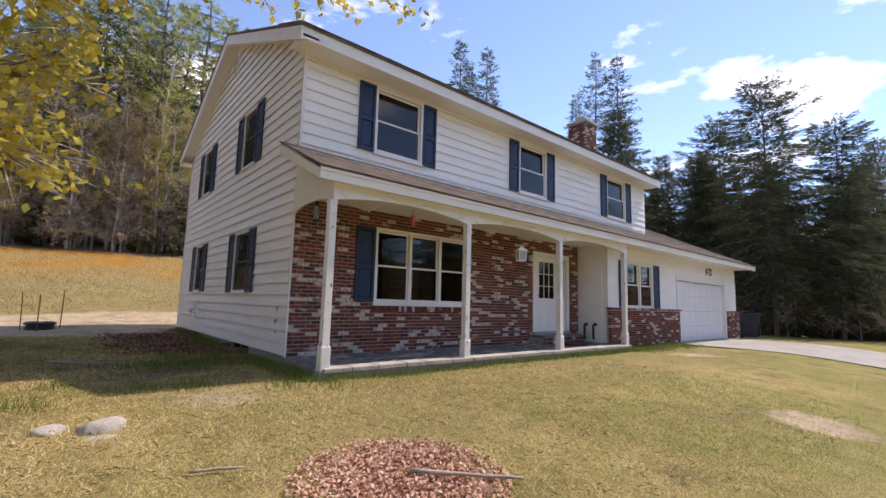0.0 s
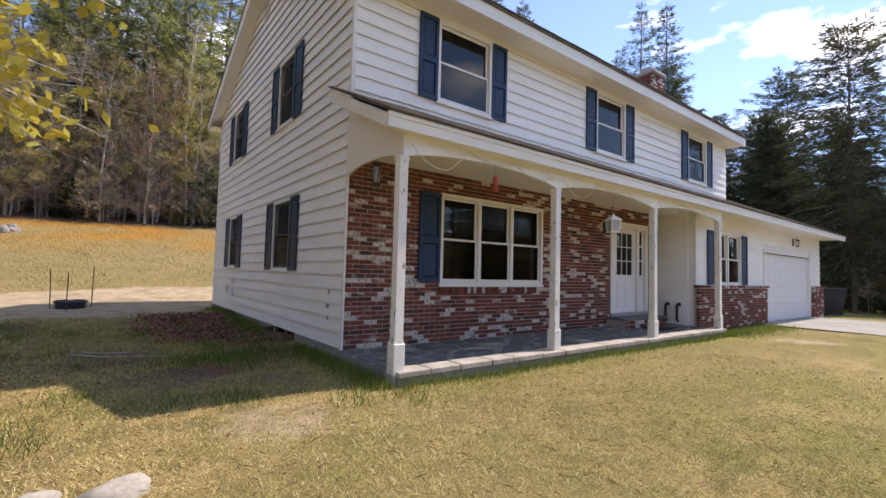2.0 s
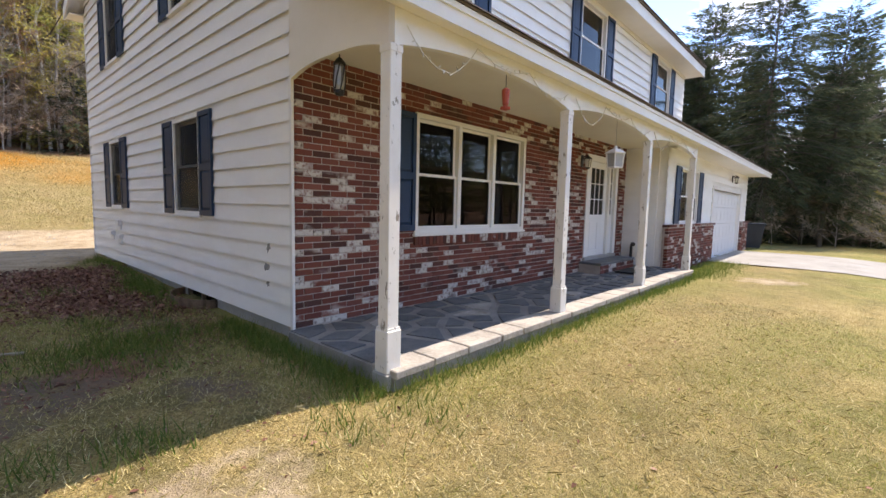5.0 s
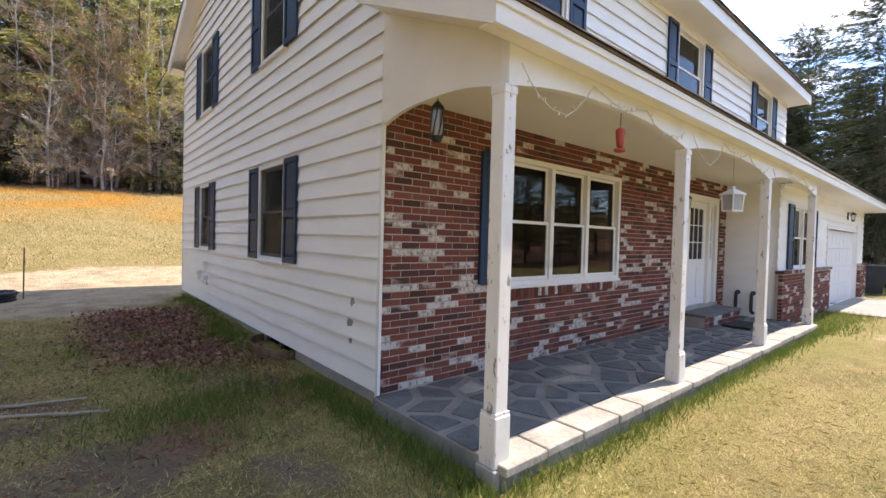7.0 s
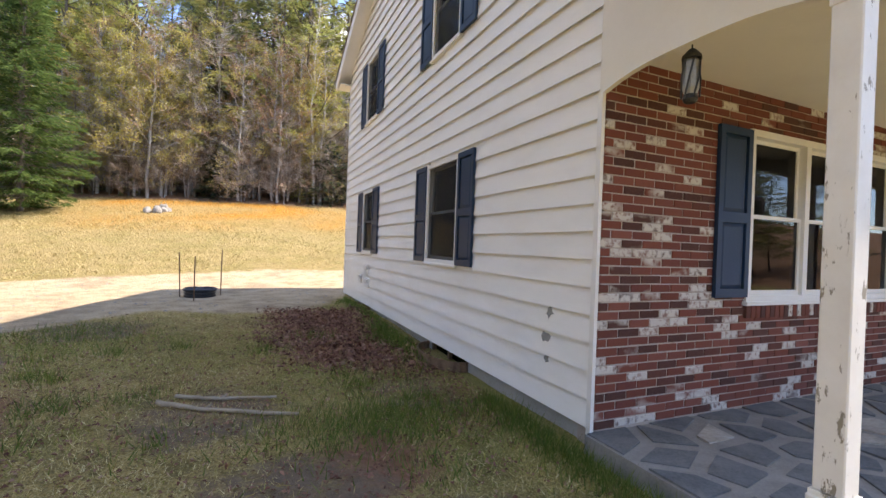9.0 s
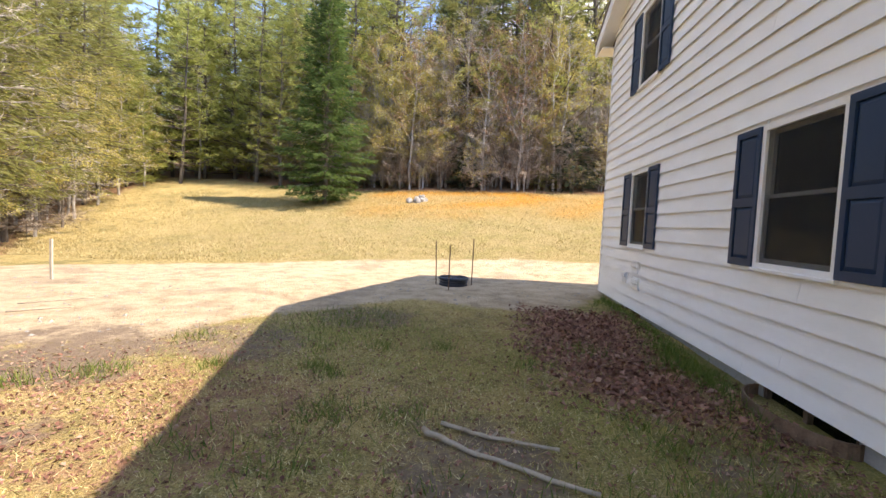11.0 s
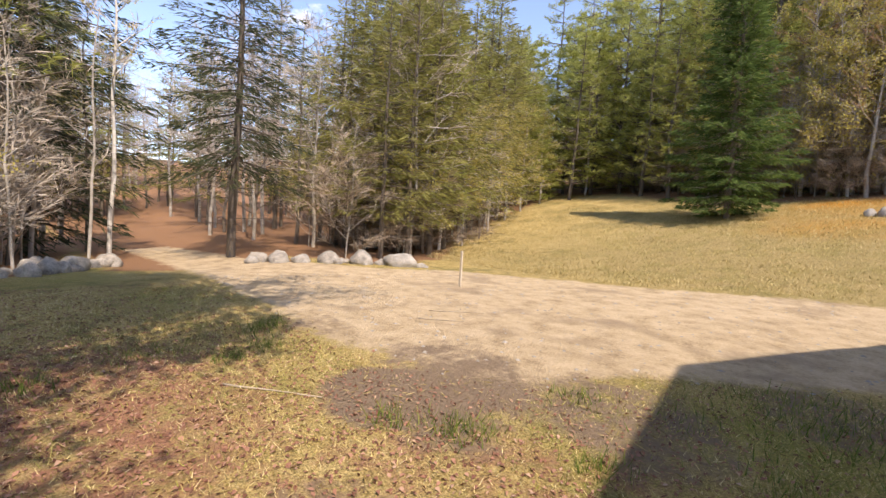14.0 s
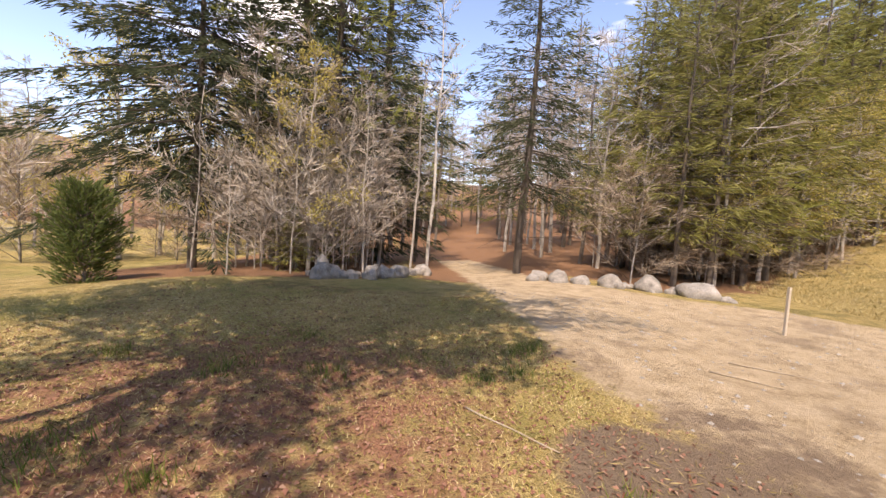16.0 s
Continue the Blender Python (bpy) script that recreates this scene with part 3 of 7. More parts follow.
wall_porch_end = tagged(part("wall_porch_end", boxes((WING_X0, WING_X0 + 0.2, WING_Y + 0.2, YF + 0.01, 0.3, 3.298)), M_SIDING), "white painted end wall of the porch", "wall", kind="structure")
tagged(part("foundation", boxes(*[(XW + 0.06, XW + 0.2, a, b, z0, z1) for a, b, z0, z1 in cut_rects(YF + 0.2, YB - 0.2, 0.0, Z0 + 0.005, BASE_WIN)]), M_CONCRETE), "low concrete foundation under the siding", "foundation", kind="structure")
# rooms behind the windows, their lack of light put into a near-black colour
tagged(part("floor_inside", boxes((XW + 0.2, XE - 0.2, YF + 0.2, YB - 0.2, 0.70, 0.80), (XW + 0.2, XE - 0.2, YF + 0.2, YB - 0.2, 3.36, 3.60)), M_UNLIT), "floors of the empty rooms, coloured near black as if unlit", "floor", kind="structure")
tagged(part("ceiling", boxes((XW + 0.2, XE - 0.2, YF + 0.2, YB - 0.2, 5.98, 6.06)), M_UNLIT), "upper ceiling, coloured near black as if unlit", "ceiling", kind="structure")
tagged(part("wall_inside", boxes((XW + 0.2, XE - 0.2, 12.2, 12.3, 0.8, 5.98), (8.0, 8.1, YF + 0.2, YB - 0.2, 0.8, 5.98), (11.9, 12.0, YF + 0.2, 12.2, 0.8, 5.98)), M_UNLIT), "inner walls of the rooms, coloured near black as if unlit", "wall", kind="structure")

# ---- roofs ----
def roof_slab(bm, x0, x1, y0, z0, y1, z1, thick):
    prism(bm, [(y0, z0), (y1, z1), (y1, z1 - thick), (y0, z0 - thick)], "x", x0, x1)


X0R, X1R = 2.68, 16.5
bm = bmesh.new()
roof_slab(bm, X0R, X1R, 7.08, EAVE_Z, RIDGE_Y, RIDGE_Z, 0.05)
roof_slab(bm, X0R, X1R, 17.42, EAVE_Z, RIDGE_Y, RIDGE_Z, 0.05)
roof_main = tagged(part("roof_main", bm, M_SHINGLE), "brown asphalt shingle gable roof", "roof", kind="structure")
bm = bmesh.new()
for s, ye in ((1, 7.11), (-1, 17.39)):
    yr = RIDGE_Y
    for x0, x1 in ((X0R + 0.02, X0R + 0.06), (X1R - 0.06, X1R - 0.02)):
        prism(bm, [(ye, EAVE_Z - 0.05), (yr, RIDGE_Z - 0.05), (yr, RIDGE_Z - 0.30), (ye, EAVE_Z - 0.30)], "x", x0, x1)
    # the sloping soffit under the gable's overhang
    prism(bm, [(ye, EAVE_Z - 0.18), (yr, RIDGE_Z - 0.18), (yr, RIDGE_Z - 0.22), (ye, EAVE_Z - 0.22)], "x", X0R + 0.06, XW + 0.03)
    box(bm, X0R + 0.06, X1R - 0.06, ye, ye + s * 0.03, EAVE_Z - 0.27, EAVE_Z - 0.045)
part("rake_and_fascia", bm, M_TRIM, roof_main, "white rake boards and fascia")
bm = boxes((X0R + 0.06, X1R - 0.06, 7.14, YF + 0.03, EAVE_Z - 0.27, EAVE_Z - 0.24), (X0R + 0.06, X1R - 0.06, YB, 17.36, EAVE_Z - 0.27, EAVE_Z - 0.24),
           (X0R + 0.063, XW + 0.03, 7.145, 7.6, EAVE_Z - 0.24, EAVE_Z - 0.1))
part("soffit", bm, M_CREAM, roof_main, "cream soffit boards")
part("frieze", boxes((XW, XE, YF - 0.012, YF + 0.03, 5.90, 5.98)), M_CREAM, roof_main)

PX0, PX1 = 2.64, 22.72
WALL_Z = PR_Z + PR_SLOPE * (YF - PR_Y)
bm = bmesh.new()
roof_slab(bm, PX0, XE + 0.01, PR_Y - 0.03, PR_Z - 0.014, YF + 0.02, WALL_Z + 0.01, 0.022)
WR_Y, WR_Z = 12.0, PR_Z + PR_SLOPE * (12.0 - PR_Y)
roof_slab(bm, XE + 0.01, PX1, PR_Y - 0.03, PR_Z - 0.014, WR_Y, WR_Z, 0.022)
roof_slab(bm, XE + 0.01, PX1, 18.1, PR_Z, WR_Y, WR_Z, 0.045)
prism(bm, [(WING_Y + 0.2, 3.4), (17.5, 3.4), (WR_Y, WR_Z - 0.1)], "x", WING_X1 - 0.2, WING_X1)
roof_porch = tagged(part("roof_porch", bm, M_SHINGLE), "brown shingle roof over the porch and garage", "roof", kind="structure")
part("fascia", boxes((PX0 + 0.02, PX1 - 0.02, PR_Y, PR_Y + 0.03, PR_Z - 0.20, PR_Z - 0.03), (PX0 + 0.015, PX1 - 0.015, PR_Y - 0.018, PR_Y - 0.001, PR_Z - 0.085, PR_Z - 0.036)), M_TRIM, roof_porch, "white fascia board along the porch eave")
bm = bmesh.new()
prism(bm, [(PR_Y, PR_Z - 0.045), (WR_Y, WR_Z - 0.06), (WR_Y, WR_Z - 0.28), (PR_Y, PR_Z - 0.22)], "x", PX1 - 0.05, PX1 - 0.01)
prism(bm, [(PR_Y + 0.03, PR_Z - 0.05), (YF - 0.005, WALL_Z - 0.05), (YF - 0.005, WALL_Z - 0.22), (PR_Y + 0.03, PR_Z - 0.20)], "x", PX0 + 0.02, PX0 + 0.05)
part("rake_board", bm, M_TRIM, roof_porch)
part("garage_soffit", boxes((WING_X0, PX1 - 0.05, PR_Y + 0.03, WING_Y + 0.03, 3.30, 3.33)), M_CREAM, roof_porch)
tagged(part("ceiling_porch", boxes((XW + 0.0, WING_X0 + 0.2, 6.16, YF + 0.01, 3.30, 3.34)), M_CREAM), "cream painted porch ceiling", "ceiling", kind="structure")

# ---- the porch: posts, arched beam, side panel ----
POSTS = (2.97, 5.77, 8.72, 11.70)
PY = 6.10


def arch(s):
    return 3.0 + 0.135 * (1 - abs(2 * s - 1) ** 2.4)


def arched_board(bm, axis, u0, u1, top, w0, w1, n=18, sag=None):
    lower = [(u0 + (u1 - u0) * k / n, arch(k / n) if sag is None else sag(k / n)) for k in range(n + 1)]
    for (a, za), (b, zb) in zip(lower, lower[1:]):
        ta, tb = (top(a), top(b)) if callable(top) else (top, top)
        prism(bm, [(a, za), (b, zb), (b, tb), (a, ta)], axis, w0, w1)


beam = thing("porch_beam", "white painted arched beam across the porch posts", "beam", kind="structure")
for a, b in zip(POSTS, POSTS[1:]):
    bm = bmesh.new()
    arched_board(bm, "y", a, b, 3.40, PY - 0.035, PY + 0.035)
    bmesh.ops.remove_doubles(bm, verts=bm.verts, dist=1e-4)
    part("arch_board", bm, M_TRIM, beam)
part("arch_end", boxes((WING_X0 - 0.08, WING_X0 + 0.06, PY - 0.034, PY + 0.034, 3.0, 3.40)), M_TRIM, beam)
part("eave_soffit", boxes((PX0 + 0.05, WING_X0, PR_Y + 0.03, PY - 0.04, 3.27, 3.29)), M_CREAM, beam)
bm = bmesh.new()
roof_at = lambda y: PR_Z - 0.07 + PR_SLOPE * (y - PR_Y)
arched_board(bm, "x", PY + 0.035, YF + 0.03, roof_at, XW - 0.022, XW + 0.02, 18, lambda s: 3.0 + 0.10 * (1 - abs(2 * s - 1) ** 2.8))
bmesh.ops.remove_doubles(bm, verts=bm.verts, dist=1e-4)
part("side_panel", bm, M_CREAM, beam, "cream arched panel closing the porch side")
# the little box under the roof's side overhang
bm = prism(bmesh.new(), [(PR_Y + 0.03, PR_Z - 0.17), (YF - 0.01, WALL_Z - 0.19), (YF - 0.01, WALL_Z - 0.21), (PR_Y + 0.03, PR_Z - 0.19)], "x", PX0 + 0.05, XW - 0.022)
part("overhang_soffit", bm, M_CREAM, beam)


def post(x):
    ob = thing("porch_post", "square white porch post, paint peeling badly", "post", pose(x, PY, 0), group="posts along the porch")
    bm = box(bmesh.new(), -0.058, 0.058, -0.058, 0.058, 0.86, 3.0, 0.006)
    part("shaft", bm, M_POST, ob)
    bm = box(bmesh.new(), -0.075, 0.075, -0.075, 0.075, 0.50, 0.84, 0.008)
    box(bm, -0.067, 0.067, -0.067, 0.067, 0.84, 0.86)
    part("base", bm, M_POST, ob, "wider peeling base block")
    part("plinth", box(bmesh.new(), -0.09, 0.09, -0.09, 0.09, 0.34, 0.50, 0.008), M_CONCRETE, ob)
    part("cap", box(bmesh.new(), -0.064, 0.064, -0.064, 0.064, 2.94, 2.995, 0.004), M_POST, ob)
    return ob


for x in POSTS:
    post(x)

# porch floor
SLAB_X0, SLAB_X1, SLAB_Y0 = 2.93, WING_X0, 5.98
porch_floor = tagged(part("porch_floor", boxes((SLAB_X0, SLAB_X1, SLAB_Y0, YF, 0.15, 0.515)), M_JOINT), "porch floor of irregular blue flagstones in pale mortar", "floor", kind="structure")

# driveway
def strip(name, label, xs, ys, lift, material):
    verts = [(x, y, ground_z(x, y) + lift) for y in ys for x in xs]
    w = len(xs)
    faces = [(j * w + i, j * w + i + 1, (j + 1) * w + i + 1, (j + 1) * w + i) for j in range(len(ys) - 1) for i in range(w - 1)]
    return tagged(new(name, mesh_of(name, verts, faces, material)), label, name, kind="structure")


strip("driveway", "pale worn driveway in front of the garage", [15.7 + 0.5 * k for k in range(12)], [6.62 - 0.8 * k for k in range(50)], 0.03, M_DRIVE)

# ---- windows, shutters, doors ----
def window(name, w, h, lights=1, label="", curtain=False, sash_paint=None):
    """A window in its own frame: x across (0 to w), y inwards, z up (0 to h). Double-hung lights side by side."""
    ob = thing(name, label, "window", kind="structure")
    t = 0.05
    bm = boxes((-0.03, 0.03, -0.02, 0.10, -0.02, h + 0.03), (w - 0.03, w + 0.03, -0.02, 0.10, -0.02, h + 0.03),
               (0.03, w - 0.03, -0.02, 0.10, h - 0.03, h + 0.03), (0.03, w - 0.03, -0.018, 0.10, -0.02, 0.03))
    part("window_frame", bm, M_TRIM, ob)
    part("window_sill", box(bmesh.new(), -0.05, w + 0.05, -0.045, 0.02, -0.055, -0.02, 0.005), M_TRIM, ob)
    lw = (w - 0.06) / lights
    for k in range(lights):
        a, b = 0.03 + k * lw, 0.03 + (k + 1) * lw
        if k:
            part("mullion", boxes((a - 0.035, a + 0.035, -0.012, 0.10, 0.03, h - 0.03)), M_TRIM, ob)
            a += 0.035
        if k < lights - 1:
            b -= 0.035
        mid = h / 2
        for z0, z1, y0 in ((0.03, mid + 0.02, 0.02), (mid - 0.02, h - 0.03, 0.055)):
            s = 0.035
            bm = boxes((a, a + s, y0, y0 + 0.03, z0, z1), (b - s, b, y0, y0 + 0.03, z0, z1), (a + s, b - s, y0, y0 + 0.03, z0, z0 + s + 0.01), (a + s, b - s, y0, y0 + 0.03, z1 - s, z1))
            sash = part("sash", bm, sash_paint or M_TRIM, ob)
            pane = part("pane", boxes((a + s, b - s, y0 + 0.013, y0 + 0.017, z0 + s + 0.01, z1 - s)), M_GLASS, sash)
            pane.visible_shadow = False
    if sash_paint:
        part("insect_screen", boxes((0.03, w - 0.03, 0.006, 0.008, 0.03, h - 0.03)), M_SCREEN, ob, "dark insect screen")
    if curtain:
        bm = bmesh.new()
        for side in (0, 1):
            u0, u1 = (0.02, 0.34 * w) if side == 0 else (0.66 * w, w - 0.02)
            n = 14
            row = []
            for k in range(n + 1):
                u = u0 + (u1 - u0) * k / n
                d = 0.24 + 0.025 * math.sin(k * 2.1)
                row.append((bm.verts.new((u, d, 0.0)), bm.verts.new((u, d, h))))
            for p, q in zip(row, row[1:]):
                bm.faces.new((p[0], q[0], q[1], p[1]))
        part("curtain", bm, M_CURTAIN, ob, "pale curtains drawn aside")
    return ob


def shutter(w, h):
    """A panelled shutter, x across, y outwards negative, z up."""
    ob = thing("shutter", "navy blue panelled window shutter", "shutter", group="shutters of the house")
    s = 0.055
    mid = h * 0.47
    bm = boxes((0, s, -0.035, 0, 0, h), (w - s, w, -0.035, 0, 0, h), (s, w - s, -0.035, 0, 0, s + 0.02), (s, w - s, -0.035, 0, h - s - 0.01, h), (s, w - s, -0.035, 0, mid - 0.045, mid + 0.045))
    part("frame", bm, M_SHUTTER, ob)
    for z0, z1 in ((s + 0.02, mid - 0.045), (mid + 0.045, h - s - 0.01)):
        bm = bmesh.new()
        a, b, g = s, w - s, 0.035
        v0 = [bm.verts.new(p) for p in ((a, -0.010, z0), (b, -0.010, z0), (b, -0.010, z1), (a, -0.010, z1))]
        v1 = [bm.verts.new(p) for p in ((a + g, -0.026, z0 + g), (b - g, -0.026, z0 + g), (b - g, -0.026, z1 - g), (a + g, -0.026, z1 - g))]
        bm.faces.new(v1)
        for k in range(4):
            bm.faces.new((v0[k], v0[(k + 1) % 4], v1[(k + 1) % 4], v1[k]))
        part("raised_panel", bm, M_SHUTTER, ob)
    return ob


FRONT = lambda x, y, z: pose(x, y, z)
WEST = lambda x, y, z: pose(x, y, z, 0, 0, -90)      # across runs towards -y, inwards is +x
k = 0
for u0, u1, z0, z1 in FRONT_WIN:
    k += 1
    window("window_%d" % k, u1 - u0, z1 - z0, 1, "white double-hung upper window", k == 3).matrix_world = FRONT(u0, YF, z0)
    for a in (u0 - 0.40, u1 + 0.03):
        shutter(0.37, z1 - z0 + 0.04).matrix_world = FRONT(a, YF - 0.002, z0 - 0.02)
for u0, u1, z0, z1 in SIDE_WIN:
    k += 1
    window("window_%d" % k, u1 - u0, z1 - z0, 1, "double-hung window with grey storm sashes in the gable end", False, M_SASH).matrix_world = WEST(XW, u1, z0)
    for a in (u1 + 0.45, u0 - 0.03):
        shutter(0.42, z1 - z0 + 0.04).matrix_world = WEST(XW - 0.002, a, z0 - 0.02)
window("window_8", PORCH_WIN[1] - PORCH_WIN[0], PORCH_WIN[3] - PORCH_WIN[2], 3, "wide white triple window in the brick wall").matrix_world = FRONT(PORCH_WIN[0], YF, PORCH_WIN[2])
shutter(0.42, 1.46).matrix_world = FRONT(4.235, YF - 0.002, 1.50)
window("window_9", WING_WIN[1] - WING_WIN[0], WING_WIN[3] - WING_WIN[2], 2, "white double window of the garage wing", True).matrix_world = FRONT(WING_WIN[0], WING_Y, WING_WIN[2])
for a in (WING_WIN[0] - 0.45, WING_WIN[1] + 0.03):
    shutter(0.42, WING_WIN[3] - WING_WIN[2] + 0.02).matrix_world = FRONT(a, WING_Y - 0.002, WING_WIN[2])


def front_door():
    x0, x1, z0, z1 = DOOR
    ob = thing("door_1", "white front door with a glazed top and a sidelight", "door", kind="structure")
    y = YF - 0.02
    part("door_frame", boxes((x0, x0 + 0.2, y, y + 0.16, z0, z1), (x1 - 0.13, x1, y, y + 0.16, z0, z1), (x0 + 0.2, x1 - 0.13, y, y + 0.16, z1 - 0.13, z1),
                             (x0 + 1.14, x0 + 1.24, y, y + 0.16, z0, z1 - 0.13)), M_TRIM, ob)
    part("threshold", box(bmesh.new(), x0, x1, y - 0.03, y + 0.16, z0 - 0.05, z0 + 0.02, 0.005), M_CONCRETE, ob)
    a, b, d = x0 + 0.2, x0 + 1.14, y + 0.06
    t = z1 - 0.13
    leaf = part("door_leaf", boxes((a, b, d, d + 0.045, z0 + 0.02, 1.72), (a, a + 0.13, d, d + 0.045, 1.72, t), (b - 0.13, b, d, d + 0.045, 1.72, t), (a + 0.13, b - 0.13, d, d + 0.045, t - 0.13, t)), M_DOOR, ob, "white door leaf")
    for u0, u1 in ((a + 0.12, (a + b) / 2 - 0.04), ((a + b) / 2 + 0.04, b - 0.12)):
        part("door_panel", box(bmesh.new(), u0, u1, d - 0.012, d + 0.002, z0 + 0.16, 1.56, 0.008), M_DOOR, leaf)
    pane = part("pane", boxes((a + 0.13, b - 0.13, d + 0.02, d + 0.024, 1.72, t - 0.13)), M_GLASS, leaf)
    pane.visible_shadow = False
    mb = bmesh.new()
    for i in (1, 2):
        u = a + 0.13 + (b - a - 0.26) * i / 3
        box(mb, u - 0.01, u + 0.01, d + 0.005, d + 0.019, 1.72, t - 0.13)
        z = 1.72 + (t - 0.13 - 1.72) * i / 3
        box(mb, a + 0.13, b - 0.13, d + 0.006, d + 0.018, z - 0.01, z + 0.01)
    part("glazing_bars", mb, M_DOOR, leaf)
    kb = lathe(bmesh.new(), [(0.012, 0), (0.012, 0.04), (0.028, 0.05), (0.03, 0.07), (0.015, 0.082)], 12)
    bmesh.ops.transform(kb, matrix=pose(a + 0.07, d, 1.78, 90), verts=kb.verts)
    part("door_knob", kb, M_BLACK, leaf, "dark metal knob")
    # sidelight: panel below, three small panes above
    c, e = x0 + 1.24, x1 - 0.13
    part("sidelight_panel", boxes((c, e, d, d + 0.04, z0 + 0.02, 1.72), (c, c + 0.05, d, d + 0.04, 1.72, t), (e - 0.05, e, d, d + 0.04, 1.72, t), *[(c + 0.05, e - 0.05, d, d + 0.04, zz, zz + 0.04) for zz in (2.06, 2.42, t - 0.04)]), M_DOOR, ob)
    sp = part("sidelight_pane", boxes((c + 0.05, e - 0.05, d + 0.02, d + 0.024, 1.72, t)), M_GLASS, ob)
    sp.visible_shadow = False


front_door()


def garage_door():
    x0, x1, z0, z1 = GARAGE
    ob = thing("door_2", "closed white sectional garage door", "garage door", kind="structure")
    part("door_frame", boxes((x0 - 0.1, x0, WING_Y - 0.015, WING_Y + 0.2, z0, z1 + 0.1), (x1, x1 + 0.12, WING_Y - 0.015, WING_Y + 0.2, z0, z1 + 0.1), (x0, x1, WING_Y - 0.013, WING_Y + 0.2, z1, z1 + 0.1)), M_TRIM, ob)
    h = (z1 - z0 - 0.02) / 4
    for i in range(4):
        zz = z0 + 0.02 + i * h
        sec = part("door_section", box(bmesh.new(), x0, x1, WING_Y + 0.10, WING_Y + 0.14, zz, zz + h - 0.008, 0.004), M_DOOR, ob)
        w = (x1 - x0) / 8
        for j in range(8):
            part("pressed_panel", box(bmesh.new(), x0 + j * w + 0.07, x0 + (j + 1) * w - 0.07, WING_Y + 0.092, WING_Y + 0.102, zz + 0.1, zz + h - 0.11, 0.004), M_DOOR, sec)


garage_door()
# basement lights under the siding
for i, (a, b, z0, z1) in enumerate(BASE_WIN):
    ob = thing("basement_window", "dark basement window at ground level", "window", kind="structure")
    part("window_frame", boxes((XW + 0.07, XW + 0.12, a, a + 0.04, z0, z1), (XW + 0.07, XW + 0.12, b - 0.04, b, z0, z1), (XW + 0.07, XW + 0.12, (a + b) / 2 - 0.025, (a + b) / 2 + 0.025, z0, z1)), M_RUST, ob)
    part("pane", boxes((XW + 0.13, XW + 0.135, a, b, z0, z1)), M_GLASS, ob)
# basement gloom comes from the same near-black colour
tagged(part("basement_floor", boxes((XW + 0.2, XE - 0.2, YF + 0.2, YB - 0.2, -1.6, -1.5)), M_UNLIT), "basement floor, coloured near black as if unlit", "floor", kind="structure")

# chimney
ch = thing("chimney", "red brick chimney rising past the roof", "chimney")
part("stack", boxes((16.22, 17.02, 10.0, 10.85, 3.5, 9.36)), M_MORTAR, ch)
part("cap", boxes((16.16, 17.08, 9.94, 10.91, 9.36, 9.46), (16.42, 16.82, 10.2, 10.65, 9.46, 9.72)), M_CONCRETE, ch)
# gable vent
gv = thing("gable_vent", "white louvred vent under the gable", "vent")
gvm = boxes((XW - 0.02, XW + 0.02, 12.12, 12.15, 7.42, 7.98), (XW - 0.02, XW + 0.02, 12.45, 12.48, 7.42, 7.98), (XW - 0.018, XW + 0.02, 12.15, 12.45, 7.95, 7.98), (XW - 0.018, XW + 0.02, 12.15, 12.45, 7.42, 7.45))
part("frame", gvm, M_TRIM, gv)
for i in range(7):
    part("louvre", boxes((XW - 0.012, XW + 0.006, 12.15, 12.45, 7.46 + i * 0.07, 7.495 + i * 0.07)), M_TWIG, gv)

# ---- small things about the house ----
def lantern():
    ob = thing("hanging_lantern", "white square lantern with dark mesh sides hanging in the porch", "lantern", pose(7.38, 6.12, 0, 0, 0, 20))
    part("chain", tube(bmesh.new(), [(0, 0, 2.77), (0, 0, 3.14)], 0.003, 5), M_GALV, ob)
    part("roof", lathe(bmesh.new(), [(0.150, 2.655), (0.155, 2.665), (0.055, 2.725), (0.028, 2.73), (0.028, 2.755), (0.008, 2.775)], 4), M_TRIM, ob)
    part("base", lathe(bmesh.new(), [(0.02, 2.435), (0.115, 2.44), (0.12, 2.455), (0.10, 2.462)], 4), M_TRIM, ob)
    for i in range(4):
        a, b = (2 * math.pi * k / 4 for k in (i, i + 1))
        p, q = Vector((0.105 * math.cos(a), 0.105 * math.sin(a), 2.458)), Vector((0.122 * math.cos(a), 0.122 * math.sin(a), 2.657))
        part("bar", tube(bmesh.new(), [p, q], 0.011, 5), M_TRIM, ob)
        bm = bmesh.new()
        c = [(0.100, a, 2.46), (0.100, b, 2.46), (0.116, b, 2.655), (0.116, a, 2.655)]
        v = [bm.verts.new((r * math.cos(t), r * math.sin(t), z)) for r, t, z in c]
        bm.faces.new(v)
        w = [bm.verts.new((0.95 * r * math.cos(t), 0.95 * r * math.sin(t), z)) for r, t, z in c]
        bm.faces.new(w[::-1])
        for k in range(4):
            bm.faces.new((v[k], w[k], w[(k + 1) % 4], v[(k + 1) % 4]))
        part("pane", bm, M_SASH, ob, "grey mesh pane")


lantern()


